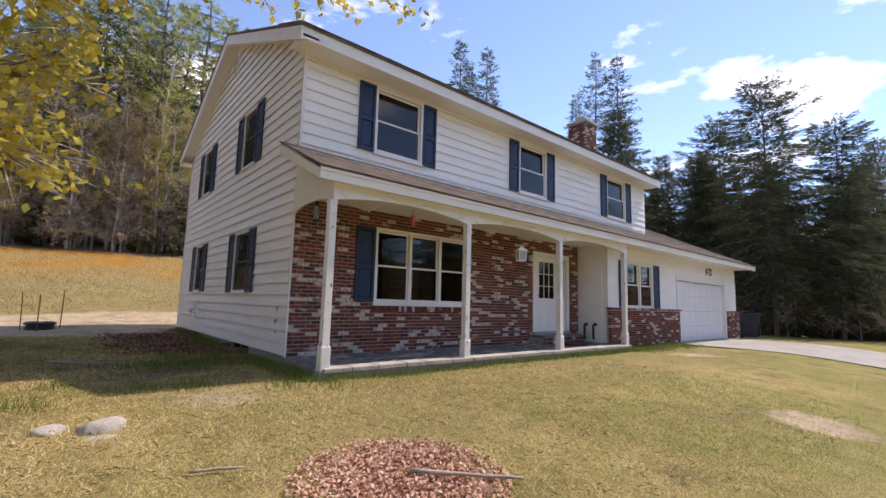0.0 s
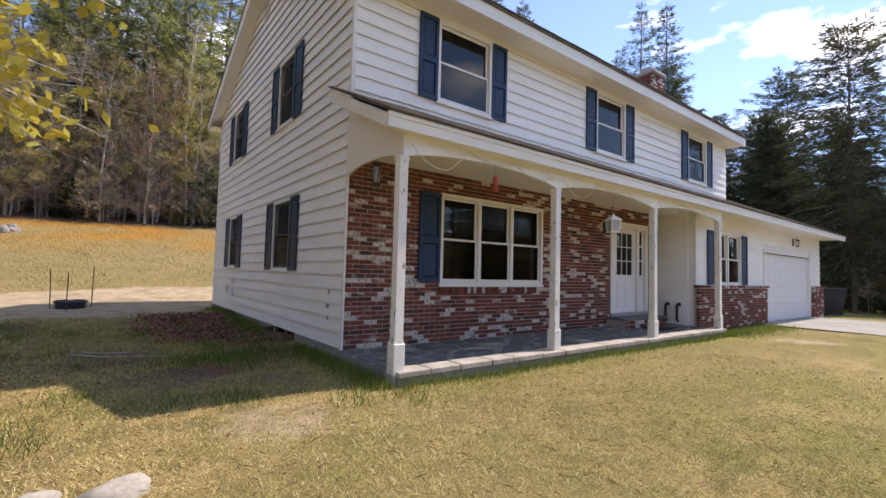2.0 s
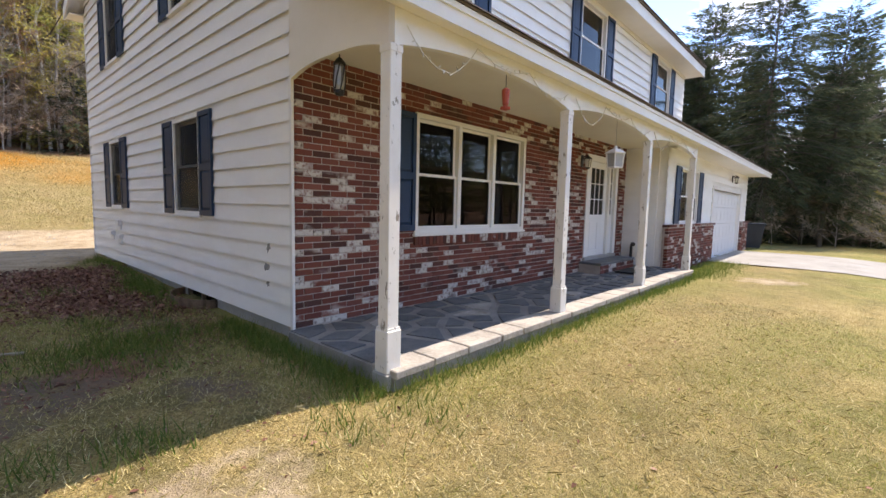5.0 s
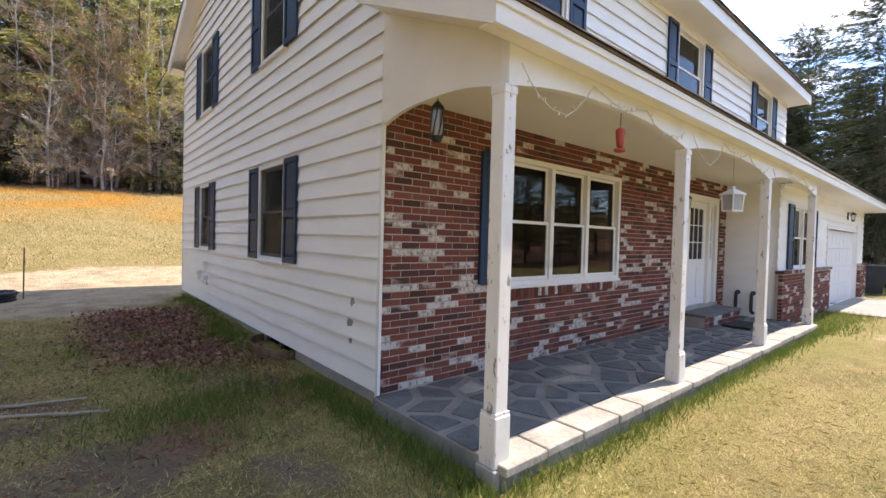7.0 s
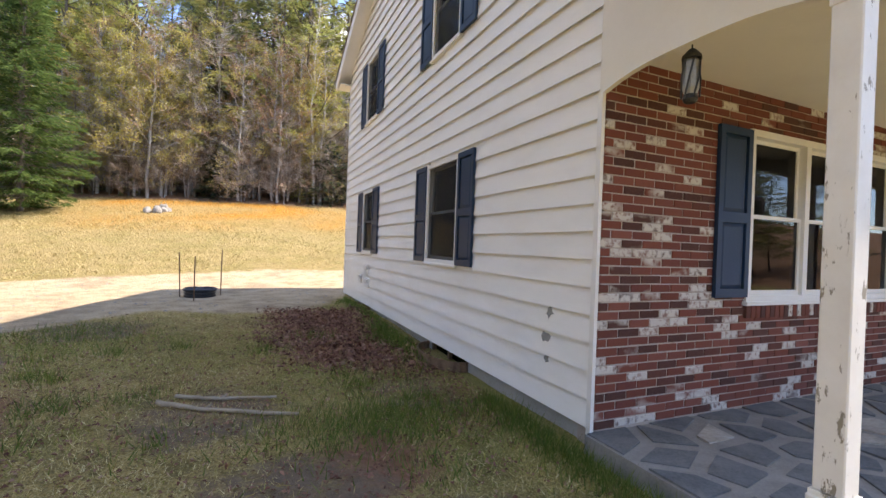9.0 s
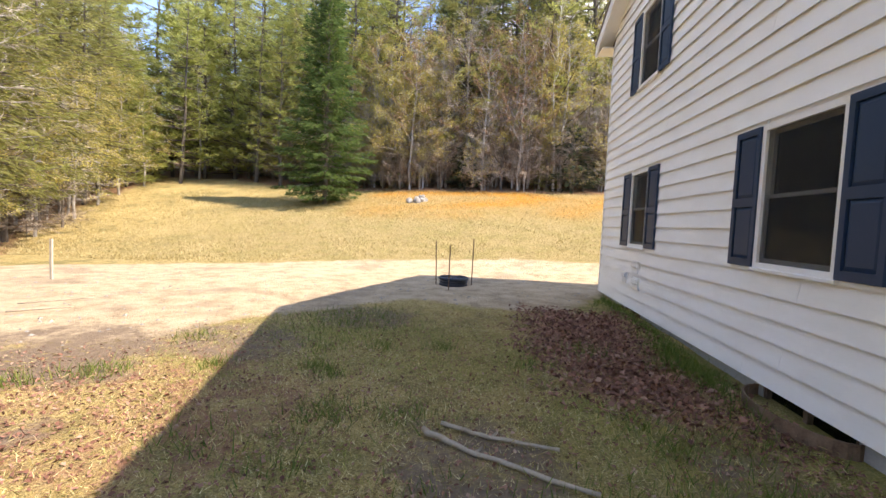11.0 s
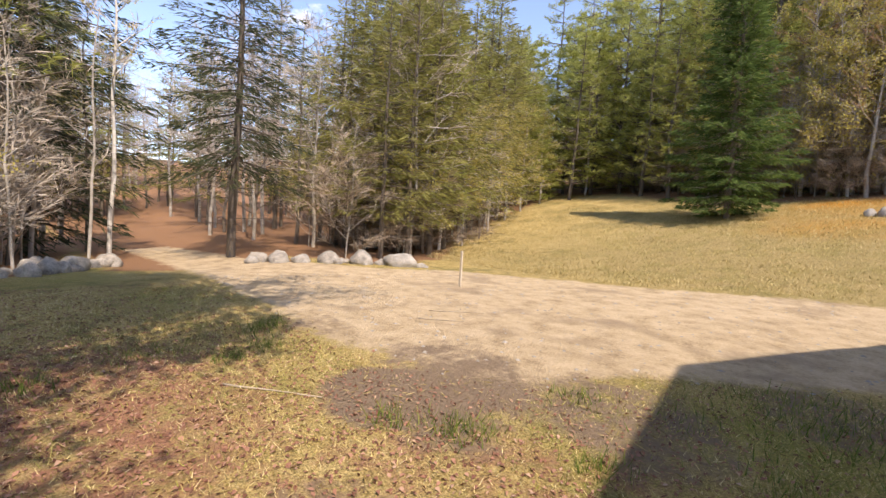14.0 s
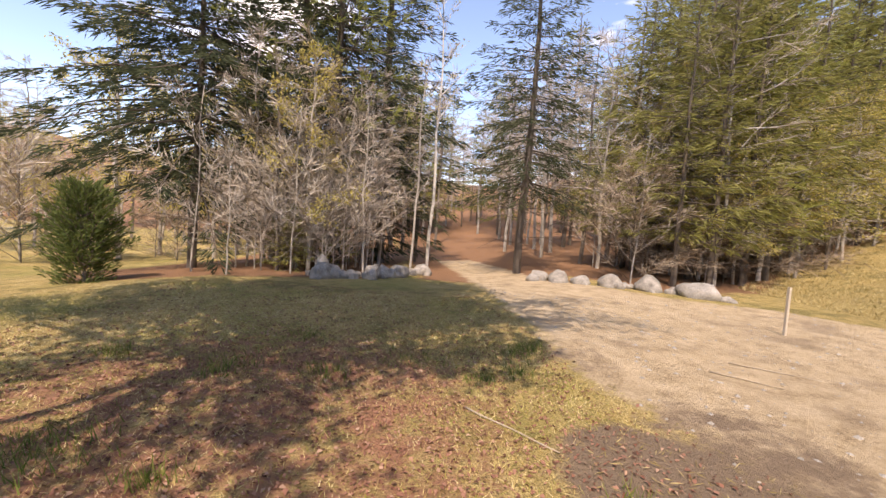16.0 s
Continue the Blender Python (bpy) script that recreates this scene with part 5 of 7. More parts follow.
def bare_tree(name, label, seed, h, spread, limbs=18, start=0.3, r=0.0, bark=None, twig=None, leaf=None, leaves=0, twigs=7, leaf_size=0.09, lean=0.0, forced=(), fine=False, set_share=1.0, loose=0.05, rise=(0.35, 0.95)):
    rr, rng = random.Random(seed), np.random.default_rng(seed)
    wood = Wood()
    line = trunk_line(rr, h, 0.012 * h, lean=lean)
    r = r or 0.0075 * h + 0.02
    wood.limb(line, r, 0.01, 7)
    tp, td, sub_p, sub_d, sub_w = [], [], [], [], []
    az = rr.uniform(0, 6.28)
    todo = []
    for k in range(limbs):
        s = start + (0.97 - start) * (k + rr.random()) / limbs
        az += 2.4 + rr.uniform(-0.5, 0.5)
        el = rr.uniform(*rise)
        ln = spread * (1.08 - 0.75 * (s - start) / (1 - start)) * rr.uniform(0.7, 1.15)
        todo.append((s, Vector((math.cos(az) * math.cos(el), math.sin(az) * math.cos(el), math.sin(el))), ln))
    for s, to in forced:
        d = Vector(to) - along(line, s)
        todo.append((s, d.normalized(), d.length))
    for n_done, (s, d, ln) in enumerate(todo):
        set_limb = n_done >= limbs
        if not set_limb:
            n_free = len(tp) + 48
        p = along(line, s)
        pts = [p]
        q, dd = p.copy(), d.copy()
        nseg = 6 if fine else 4
        for i in range(nseg):
            w = 0.07 if set_limb else 0.22
            dd = (dd + Vector((rr.uniform(-w, w), rr.uniform(-w, w), rr.uniform(-w, w) * 0.8 + (0 if set_limb else 0.04)))).normalized()
            q = q + dd * ln / nseg
            pts.append(q.copy())
        r1 = min(r * 0.5, 0.012 + 0.012 * ln)
        wood.limb(pts, r1, 0.006, 5 if fine else 3)
        for j in range(14 if set_limb else 6 if ln > 1 else 4):
            u = rr.uniform(0.55 if set_limb else 0.25, 1.0)
            b = along(pts, u)
            e = (d + Vector((rr.uniform(-0.9, 0.9), rr.uniform(-0.9, 0.9), rr.uniform(-0.4, 0.7)))).normalized()
            l2 = min(ln * rr.uniform(0.2, 0.45), 0.6 if set_limb else 9)
            c = b + e * l2 * 0.5 + Vector((rr.uniform(-0.1, 0.1), rr.uniform(-0.1, 0.1), 0.05)) * l2
            t = c + (e + Vector((0, 0, rr.uniform(-0.2, 0.4)))).normalized() * l2 * 0.5
            if fine:
                wood.limb([b, c, t], 0.35 * r1 + 0.003, 0.004, 3)
            else:
                sub_p.append(b)
                sub_d.append(t - b)
                sub_w.append(0.5 * r1 + 0.010)
            for g in range(twigs):
                o = b.lerp(c, rr.random()) if rr.random() < 0.4 else c.lerp(t, rr.random())
                tp.append(o)
                td.append(e + Vector((rr.uniform(-1, 1), rr.uniform(-1, 1), rr.uniform(-0.6, 0.6))))
    tp, td = np.array(tp), np.array(td)
    L = rng.uniform(0.25, 0.7, len(tp)) * (0.5 + 0.12 * spread)
    q = slivers(tp, td, L, rng.uniform(0.010, 0.022, len(tp)), rng)
    if sub_p:
        sd = np.array(sub_d)
        q = np.concatenate([q, slivers(np.array(sub_p), sd, np.linalg.norm(sd, axis=1), np.array(sub_w), rng)])
    ob = thing(name, label, "tree")
    stem = part("trunk", wood.mesh("trunk", bark or M_BARK_PALE), None, ob)
    if h < 4:
        stem["kind"] = "stuff"
    part("crown", quads_mesh("crown", q, twig or M_TWIG), None, ob)["kind"] = "stuff"
    if leaves:
        share = np.ones(len(tp))
        share[n_free:] = set_share
        i = rng.choice(len(tp), leaves, p=share / share.sum())
        size = np.where(i < n_free, leaf_size, min(leaf_size, 0.10))
        c = q[i, 0] + (q[i, 2] - q[i, 0]) * rng.uniform(0.1, 1.0, (leaves, 1)) + rng.normal(0, 1, (leaves, 3)) * np.where(i < n_free, loose, 0.05)[:, None]
        d = rng.normal(size=(leaves, 3))
        d[:, 2] -= 0.5
        part("foliage", quads_mesh("foliage", slivers(c, d, rng.uniform(0.6, 1.3, leaves) * size, rng.uniform(0.5, 0.9, leaves) * size, rng), leaf), None, ob)["kind"] = "stuff"
    return ob


def conifer(name, label, seed, h, spread, needles, bark, first=0.08, gap=0.36, arms=8, droop=0.35, density=16, length=0.26, width=0.045, top=0.10, ragged=0.25, up=0.0, dead=0, full=0.85):
    """Whorled evergreen: arms at each level, with needle sprays along them."""
    rr, rng = random.Random(seed), np.random.default_rng(seed)
    wood = Wood()
    line = trunk_line(rr, h, 0.005 * h)
    r = 0.0085 * h + 0.02
    wood.limb(line, r, 0.012, 7)
    P, D, S = [], [], []
    z, az = first * h, 0.0
    while z < h * 0.985:
        s = (z - first * h) / (h - first * h)
        reach = spread * ((1 - s) ** full * (1 - top) + top * (1 - s) ** 0.3) * (0.78 + 0.22 * min(1, s * 6))
        for k in range(max(3, int(arms * (1 - 0.35 * s)))):
            az += 2.399 + rr.uniform(-0.35, 0.35)
            ln = reach * rr.uniform(1 - ragged * 1.6, 1 + ragged * 0.5)
            if ln < 0.08:
                continue
            o = along(line, (z + rr.uniform(-0.5, 0.5) * gap) / h)
            d = Vector((math.cos(az), math.sin(az), 0.5 * s - droop * (1 - s) * 0.5 + up))
            mid = o + d * ln * 0.5
            tip = o + d * ln + Vector((0, 0, (0.16 - droop * 0.4) * ln * (1 - s)))
            wood.limb([o, mid, tip], 0.008 + 0.009 * ln, 0.004, 3)
            side = Vector((-math.sin(az), math.cos(az), 0))
            n = int(density * ln) + 4
            for j in range(n):
                u = rr.uniform(0.12, 1.0) ** 0.75
                p = o.lerp(mid, u * 2) if u < 0.5 else mid.lerp(tip, u * 2 - 1)
                w = (1.05 - u) * 0.42 * ln * rr.uniform(-1, 1)
                p = p + side * w + Vector((0, 0, rr.uniform(-0.10, 0.06) - abs(w) * droop * 0.5))
                P.append(p)
                D.append(d * 0.8 + side * (1.1 * (1 if w > 0 else -1) * rr.uniform(0.2, 1)) + Vector((0, 0, rr.uniform(-0.5, 0.25) + up)))
                S.append(0.65 + 0.5 * rr.random())
        z += gap * (1.0 - 0.45 * s) * rr.uniform(0.8, 1.2)
    for k in range(dead):
        a, zz = rr.uniform(0, 6.28), rr.uniform(0.06, first) * h
        ln = spread * rr.uniform(0.3, 0.8)
        o = along(line, zz / h)
        wood.limb([o, o + Vector((math.cos(a), math.sin(a), 0.05)) * ln * 0.6, o + Vector((math.cos(a + 0.2), math.sin(a + 0.2), -0.2)) * ln], 0.014, 0.003, 3)
    S = np.array(S)
    q = slivers(np.array(P), np.array(D), length * S, width * (0.7 + 0.6 * rng.random(len(S))), rng, 0.12)
    ob = thing(name, label, "tree")
    part("trunk", wood.mesh("trunk", bark), None, ob)
    part("crown", quads_mesh("crown", q, needles), None, ob)["kind"] = "stuff"
    return ob


def pine(name, label, seed, h, spread, needles, first=0.35, whorls=13, arms=5, tufts=11, each=10):
    """White pine: a bare lower stem, level limbs, needles in soft plates of tufts."""
    rr, rng = random.Random(seed), np.random.default_rng(seed)
    wood = Wood()
    line = trunk_line(rr, h, 0.008 * h)
    wood.limb(line, 0.0095 * h + 0.03, 0.02, 8)
    P, D = [], []
    az = rr.uniform(0, 6)
    for k in range(whorls):
        s = k / (whorls - 1)
        z = (first + (0.99 - first) * s ** 0.9) * h
        for a in range(arms):
            if rr.random() < 0.18:
                continue
            az += 2 * math.pi / arms + rr.uniform(-0.5, 0.5)
            ln = spread * (1.0 - 0.75 * s ** 1.3) * rr.uniform(0.5, 1.15)
            o = along(line, z / h)
            d = Vector((math.cos(az), math.sin(az), rr.uniform(-0.05, 0.25)))
            mid, tip = o + d * ln * 0.55, o + d * ln + Vector((0, 0, 0.14 * ln))
            wood.limb([o, mid, tip], 0.02 + 0.012 * ln, 0.008, 4)
            side = Vector((-math.sin(az), math.cos(az), 0))
            for t in range(int(tufts * (0.5 + ln / spread))):
                u = rr.uniform(0.35, 1.05)
                c = (o.lerp(mid, u / 0.55) if u < 0.55 else mid.lerp(tip, (u - 0.55) / 0.45)) + side * rr.uniform(-0.42, 0.42) * ln * (1.15 - u * 0.6) + Vector((0, 0, rr.uniform(-0.05, 0.22)))
                for g in range(each):
                    P.append(c)
                    D.append((rr.gauss(0, 1) + d.x, rr.gauss(0, 1) + d.y, rr.gauss(0.35, 0.6)))
    for k in range(10):
        a, zz = rr.uniform(0, 6.28), rr.uniform(0.12, first) * h
        ln = spread * rr.uniform(0.25, 0.6)
        o = along(line, zz / h)
        wood.limb([o, o + Vector((math.cos(a), math.sin(a), 0.1)) * ln * 0.6, o + Vector((math.cos(a + 0.2), math.sin(a + 0.2), -0.05)) * ln], 0.018, 0.004, 3)
    n = len(P)
    q = slivers(np.array(P), np.array(D), rng.uniform(0.25, 0.5, n), rng.uniform(0.028, 0.05, n), rng)
    ob = thing(name, label, "tree")
    part("trunk", wood.mesh("trunk", M_BARK_DARK), None, ob)
    part("crown", quads_mesh("crown", q, needles), None, ob)["kind"] = "stuff"
    return ob


class Stock:
    """One built tree, set out again and again: the first time itself, then as copies."""
    def __init__(self, proto, group):
        self.proto, self.used = proto, False
        proto["group"] = group

    def put(self, x, y, scale=1.0, turn=0.0, dz=0.0, tall=1.0):
        m = pose(x, y, ground_z(x, y) + dz, 0, 0, turn) @ Matrix.Diagonal((scale, scale, scale * tall, 1))
        if self.used:
            return copy_thing(self.proto, m)
        self.used = True
        self.proto.matrix_world = m
        return self.proto


WOOD_EDGE = "trees of the surrounding wood"
bare = [Stock(bare_tree("bare_tree", "leafless grey hardwood tree at the wood's edge", 11 + i, 12, 3.0 + 0.4 * i, 20 + 3 * i, (0.22, 0.12, 0.3)[i], bark=(M_BARK, M_BARK, M_BARK_PALE)[i], twigs=12, rise=(-0.05, 0.75)), WOOD_EDGE) for i in range(3)]
bud = [Stock(bare_tree("budding_tree", "slender hardwood tree in yellow spring bud", 31 + i, 9, 2.3, 20, 0.2, leaf=M_YELLOW, leaves=3600, leaf_size=0.10, loose=0.12, twigs=10, rise=(0.0, 0.7)), WOOD_EDGE) for i in range(2)]
redbud = [Stock(bare_tree("red_maple", "leafless maple with reddish spring buds", 41, 11, 2.8, 24, 0.25, twig=M_TWIG_RED, leaf=M_TWIG_RED, leaves=900, leaf_size=0.10), WOOD_EDGE)]
birch = [Stock(bare_tree("birch_tree", "slender white birch without leaves", 51 + i, 11, 1.5, 14, 0.45, 0.07, M_BIRCH, leaf=M_YELLOW, leaves=300, lean=0.10 * i), WOOD_EDGE) for i in range(2)]
hemlock = [Stock(conifer("hemlock_tree", "airy olive-green hemlock at the wood's edge", 61 + i, 10, 2.5, M_HEMLOCK, M_BARK_DARK, 0.18, 0.44, 7, 0.40, 24, 0.30, 0.034, 0.22, 0.6, dead=26), WOOD_EDGE) for i in range(2)]
pines = [Stock(pine("white_pine", "tall white pine with soft plates of needles", 71 + i, 20, 4.6, M_PINE, (0.10, 0.3)[i], (17, 13)[i], 5, (11, 12)[i]), WOOD_EDGE) for i in range(2)]
spruces = [Stock(conifer("dark_spruce", "tall dark spruce with drooping boughs", 81 + i, 15, 2.7, M_DARKSPRUCE, M_BARK_DARK, (0.06, 0.2)[i], 0.42, 8, 0.55, 34, 0.28, 0.034, 0.1, 0.4, dead=12), WOOD_EDGE) for i in range(2)]
sapling = [Stock(bare_tree("sapling", "thin bare sapling in the undergrowth", 91 + i, 4.5, 1.5, 12, 0.1, 0.025, M_BARK_PALE, twigs=9), "saplings of the undergrowth") for i in range(2)]
brush = [Stock(bare_tree("brush", "dense leafless grey brush at the wood's edge", 111, 2.6, 1.5, 22, 0.04, 0.02, M_BARK_PALE, twigs=10), "brush of the undergrowth"),
         Stock(bare_tree("brush", "grey brush dotted with yellow spring leaves", 112, 3.2, 1.6, 20, 0.04, 0.02, M_BARK_PALE, leaf=M_YELLOW, leaves=700, leaf_size=0.10), "brush of the undergrowth"),
         Stock(bare_tree("brush", "tangled brown brush in the shade of the wood", 113, 3.4, 1.9, 30, 0.03, 0.02, M_BARK_DARK, twig=M_TWIG_BROWN, twigs=14, rise=(-0.05, 0.8)), "brush of the undergrowth")]
broad = [Stock(conifer("old_spruce", "broad old spruce with heavy dark boughs", 121, 15, 4.3, M_DARKSPRUCE, M_BARK_DARK, 0.05, 0.32, 9, 0.6, 40, 0.36, 0.045, 0.12, 0.45, dead=8), WOOD_EDGE),
         Stock(conifer("old_spruce", "broad old spruce with heavy dark boughs", 123, 15.5, 4.7, M_DARKSPRUCE, M_BARK_DARK, 0.20, 0.36, 9, 0.75, 46, 0.36, 0.042, 0.2, 0.6, dead=18, full=0.6), WOOD_EDGE)]
greenling = [Stock(conifer("young_conifer", "young conifer in the undergrowth", 96, 3.2, 1.1, M_HEMLOCK, M_BARK, 0.05, 0.3, 7, 0.3, 20, 0.22, 0.04), "saplings of the undergrowth")]

shade_spruce = [Stock(conifer("young_spruce", "young dark spruce under the trees", 97, 2.6, 1.5, M_DARKSPRUCE, M_BARK_DARK, 0.03, 0.24, 8, 0.4, 22, 0.28, 0.05, 0.2, 0.4), "saplings of the undergrowth")]
dark_pine = Stock(pine("white_pine", "tall dark green pine at the back of the wood", 75, 19, 4.8, M_DARKPINE, 0.2, 16, 5, 15), WOOD_EDGE)

soft_pine = Stock(pine("white_pine", "bushy yellow-green pine with boughs to the ground", 76, 14, 4.4, M_PINE, 0.05, 20, 6, 18, 12), WOOD_EDGE)

# the fir standing alone on the field
fir = conifer("fir_tree", "full green fir standing alone on the field", 3, 14.6, 2.9, M_SPRUCE, M_BARK, 0.05, 0.30, 11, 0.34, 52, 0.30, 0.045, 0.05, 0.45, full=1.0)
fir.matrix_world = pose(-9.0, 31.6, ground_z(-9.0, 31.6))
# the maple whose crown shades the yard
maple = bare_tree("maple_tree", "old maple in yellow spring flower, its crown over the yard", 7, 12.0, 5.4, 76, 0.34, 0.12, M_BARK, leaf=M_MAPLE, leaves=60000, twigs=8, leaf_size=0.14, fine=True, set_share=0.35, loose=0.22,
                  forced=((0.22, (1.9, -0.25, 2.35)), (0.24, (2.0, -0.2, 3.0)), (0.26, (2.15, -0.3, 3.9)), (0.32, (5.0, -1.4, 5.15)), (0.33, (6.45, -2.55, 5.1)), (0.3, (-2.5, 2.4, 5.2)), (0.3, (-0.6, 3.4, 6.4))))
maple.matrix_world = pose(-2.55, 5.75, ground_z(-2.55, 5.75))

rt = random.Random(2024)


def scatter(stock, n, poly_fn, s0, s1):
    for _ in range(n):
        x, y = poly_fn()
        rt.choice(stock).put(x, y, rt.uniform(s0, s1), rt.uniform(0, 360))


def band(x0, x1, edge, d0, d1):
    """A place between d0 and d1 metres behind a wood's edge line y = edge(x)."""
    def pick():
        x = rt.uniform(x0, x1)
        return x, edge(x) + rt.uniform(d0, d1)
    return pick


def back_edge(x):
    if x < -5:
        return 35.8 + 0.52 * (-5 - x) if x > -21 else 44.0
    return 35.6 if x < 14 else 35.6 - 0.25 * (x - 14)


scatter(sapling, 46, band(-22, 13, back_edge, 0.0, 2.2), 0.8, 1.3)
scatter(bare, 26, band(-22, 14, back_edge, 0.6, 5), 0.7, 1.05)
scatter(bud, 16, band(-20, 12, back_edge, 0.4, 3.5), 0.8, 1.15)
scatter(redbud, 5, band(-8, 6, back_edge, 0.8, 3), 0.95, 1.2)
scatter(hemlock, 16, band(-22, 13, back_edge, 2, 8), 0.9, 1.4)
scatter(pines, 16, band(-26, 12, back_edge, 4, 13), 0.85, 1.1)
scatter(bare, 24, band(-26, 14, back_edge, 5, 16), 0.9, 1.35)
scatter(greenling, 14, band(-20, 12, back_edge, 0.3, 3), 0.6, 1.1)
scatter(spruces, 8, band(-20, 14, back_edge, 6, 14), 0.9, 1.2)
for x, y, s in ((4.5, 38.5, 1.12), (7.6, 40.5, 1.15), (1.5, 42, 1.1), (-14.5, 42.5, 0.95), (-17, 44, 0.9)):
    pines[0].put(x, y, s, x * 40)
birch[1].put(4.6, 36.2, 1.35, 60)
birch[0].put(8.2, 36.5, 1.2, 10)

# copse beside the dirt yard
def copse():
    s = rt.random()
    x, y = -14.2 - 11 * s, 16.2 + 17 * s
    return x - rt.uniform(0.3, 5.5), y + rt.uniform(-2.0, 2.5)


scatter(hemlock, 26, copse, 0.75, 1.25)
scatter(bare, 16, copse, 0.6, 0.95)
scatter(birch, 9, copse, 0.7, 1.0)
scatter(bud, 9, copse, 0.7, 1.1)
scatter(sapling, 18, copse, 0.7, 1.3)
for x, y, s in ((-15.0, 17.6, 0.8), (-16.0, 19.4, 0.9), (-17.6, 21.5, 0.9), (-19.5, 24.5, 1.0), (-22, 28, 1.0), (-14.6, 16.2, 0.7)):
    hemlock[0].put(x, y, s, x * 70)
for x, y, s in ((-18.8, 23.4, 0.75), (-21.5, 27.5, 0.85), (-24, 31.5, 0.9)):
    bud[0].put(x, y, s, x * 50)
for x, y, s in ((-27, 26, 1.0), (-30, 36, 1.05), (-25, 21, 0.9), (-33, 28, 1.0)):
    pines[1].put(x, y, s, x * 30)
# around the path into the wood
spruces[1].put(-17.4, 11.9, 0.92, 30)
for x, y, s in ((-21, 15.5, 0.9), (-25, 14.8, 1.0), (-29, 13.5, 1.0), (-24, 8.0, 0.9), (-30, 7.0, 1.0), (-35, 15, 1.0)):
    bare[int(-x) % 3].put(x, y, s, x * 33)
birch[0].put(-20.3, 8.6, 0.95, 100)
snag = Stock(bare_tree("dead_sapling", "thin pale dead sapling by the rocks", 131, 5.2, 0.7, 9, 0.35, 0.035, M_BARK_PALE, twigs=4), "dead saplings by the rocks")
snag.put(-14.1, 6.75, 1.0, 0)
snag.put(-12.1, 3.7, 0.62, 120)
snag.put(-16.0, 8.0, 1.3, 200)
# the western clump of old pines and spruce
pines[1].put(-16.4, 5.1, 0.86, 80)
spruces[0].put(-22.0, 6.4, 1.35, 200)
spruces[1].put(-17.6, 5.2, 1.12, 250)
pines[1].put(-20.5, 3.0, 0.9, 300)
def west():
    return rt.uniform(-24, -13.8), rt.uniform(1.2, 6.8)


scatter(bare, 12, west, 0.55, 0.95)
scatter(sapling, 26, lambda: (rt.uniform(-18, -13.2), rt.uniform(2.0, 6.6)), 0.8, 1.4)
scatter(bud, 4, west, 0.6, 0.9)
scatter(greenling, 5, west, 0.6, 1.0)
# far woods to the west
def far_west():
    return rt.uniform(-75, -38), rt.uniform(-8, 46)


scatter(bare, 40, far_west, 0.9, 1.4)
scatter(pines, 14, far_west, 0.7, 1.0)
scatter(hemlock, 14, far_west, 1.0, 1.5)
scatter(bare, 26, lambda: (rt.uniform(-80, -40), rt.uniform(-30, -6)), 0.7, 1.0)
scatter(hemlock, 14, lambda: (rt.uniform(-38, -22), rt.uniform(18, 44)), 1.0, 1.4)
scatter(bare, 22, lambda: (rt.uniform(-38, -24), rt.uniform(14, 44)), 0.8, 1.2)
yew = conifer("evergreen_bush", "low dark green evergreen bush on the grass", 9, 2.1, 1.0, M_DARKPINE, M_BARK, 0.03, 0.10, 11, 0.1, 60, 0.16, 0.03, 0.3, 0.3, up=0.5, full=0.6)
yew.matrix_world = pose(-11.4, 0.9, ground_z(-11.4, 0.9))
# right of the garage and behind the house, and the old spruces in the western clump
broad[1].put(-15.8, 1.0, 0.98, 15)
spruces[1].put(-19.3, 3.4, 1.2, 145)
broad[1].put(30.2, 7.0, 0.97, 10)
broad[1].put(32.9, 4.6, 0.84, 130)
broad[1].put(34.4, 10.6, 1.0, 220)
broad[1].put(37.6, 13.8, 0.9, 70)
broad[1].put(39.8, 4.4, 0.78, 310)
broad[0].put(46, 3.6, 1.0, 100)
for x, y, k in ((45, 18.5, 1.4), (47, 21, 1.45), (48.5, 17, 1.4), (44, 15, 1.2), (50, 9, 1.2), (48, 6.5, 1.25)):
    bare[0].put(x, y, k, x * 37)
broad[0].put(38, 5.0, 0.66, 55)
broad[0].put(44, 2.8, 0.72, 155)
broad[0].put(31.5, 10.6, 0.78, 77)
broad[0].put(36, 8.5, 0.8, 140)
broad[0].put(33.5, 14.5, 0.85, 200)
broad[0].put(36.5, 19.0, 1.22, 30)
spruces[0].put(33.0, 32.5, 1.5, 90)
spruces[1].put(30.0, 32.0, 1.3, 190)
spruces[0].put(40.8, 21.4, 1.5, 280)
spruces[1].put(43.2, 25.2, 1.58, 40)
spruces[1].put(38.7, 24.9, 1.22, 310)
spruces[0].put(28.1, 31.3, 1.42, 20)
broad[0].put(43, 5.0, 0.7, 300)
broad[0].put(47, 9.0, 0.8, 20)
def right_wood():
    return rt.uniform(36, 62), rt.uniform(-4, 26)


scatter(bare, 44, right_wood, 0.8, 1.2)
scatter(broad[:1], 7, lambda: (rt.uniform(40, 62), rt.uniform(2, 24)), 0.7, 1.0)
scatter(brush, 14, lambda: (rt.uniform(32, 52), rt.uniform(0, 9)), 0.9, 1.5)
scatter(spruces, 10, right_wood, 0.6, 1.0)
scatter(sapling, 12, lambda: (rt.uniform(27, 36), rt.uniform(5.5, 12)), 0.6, 1.0)
scatter(greenling, 6, lambda: (rt.uniform(28, 36), rt.uniform(6, 14)), 0.8, 1.4)

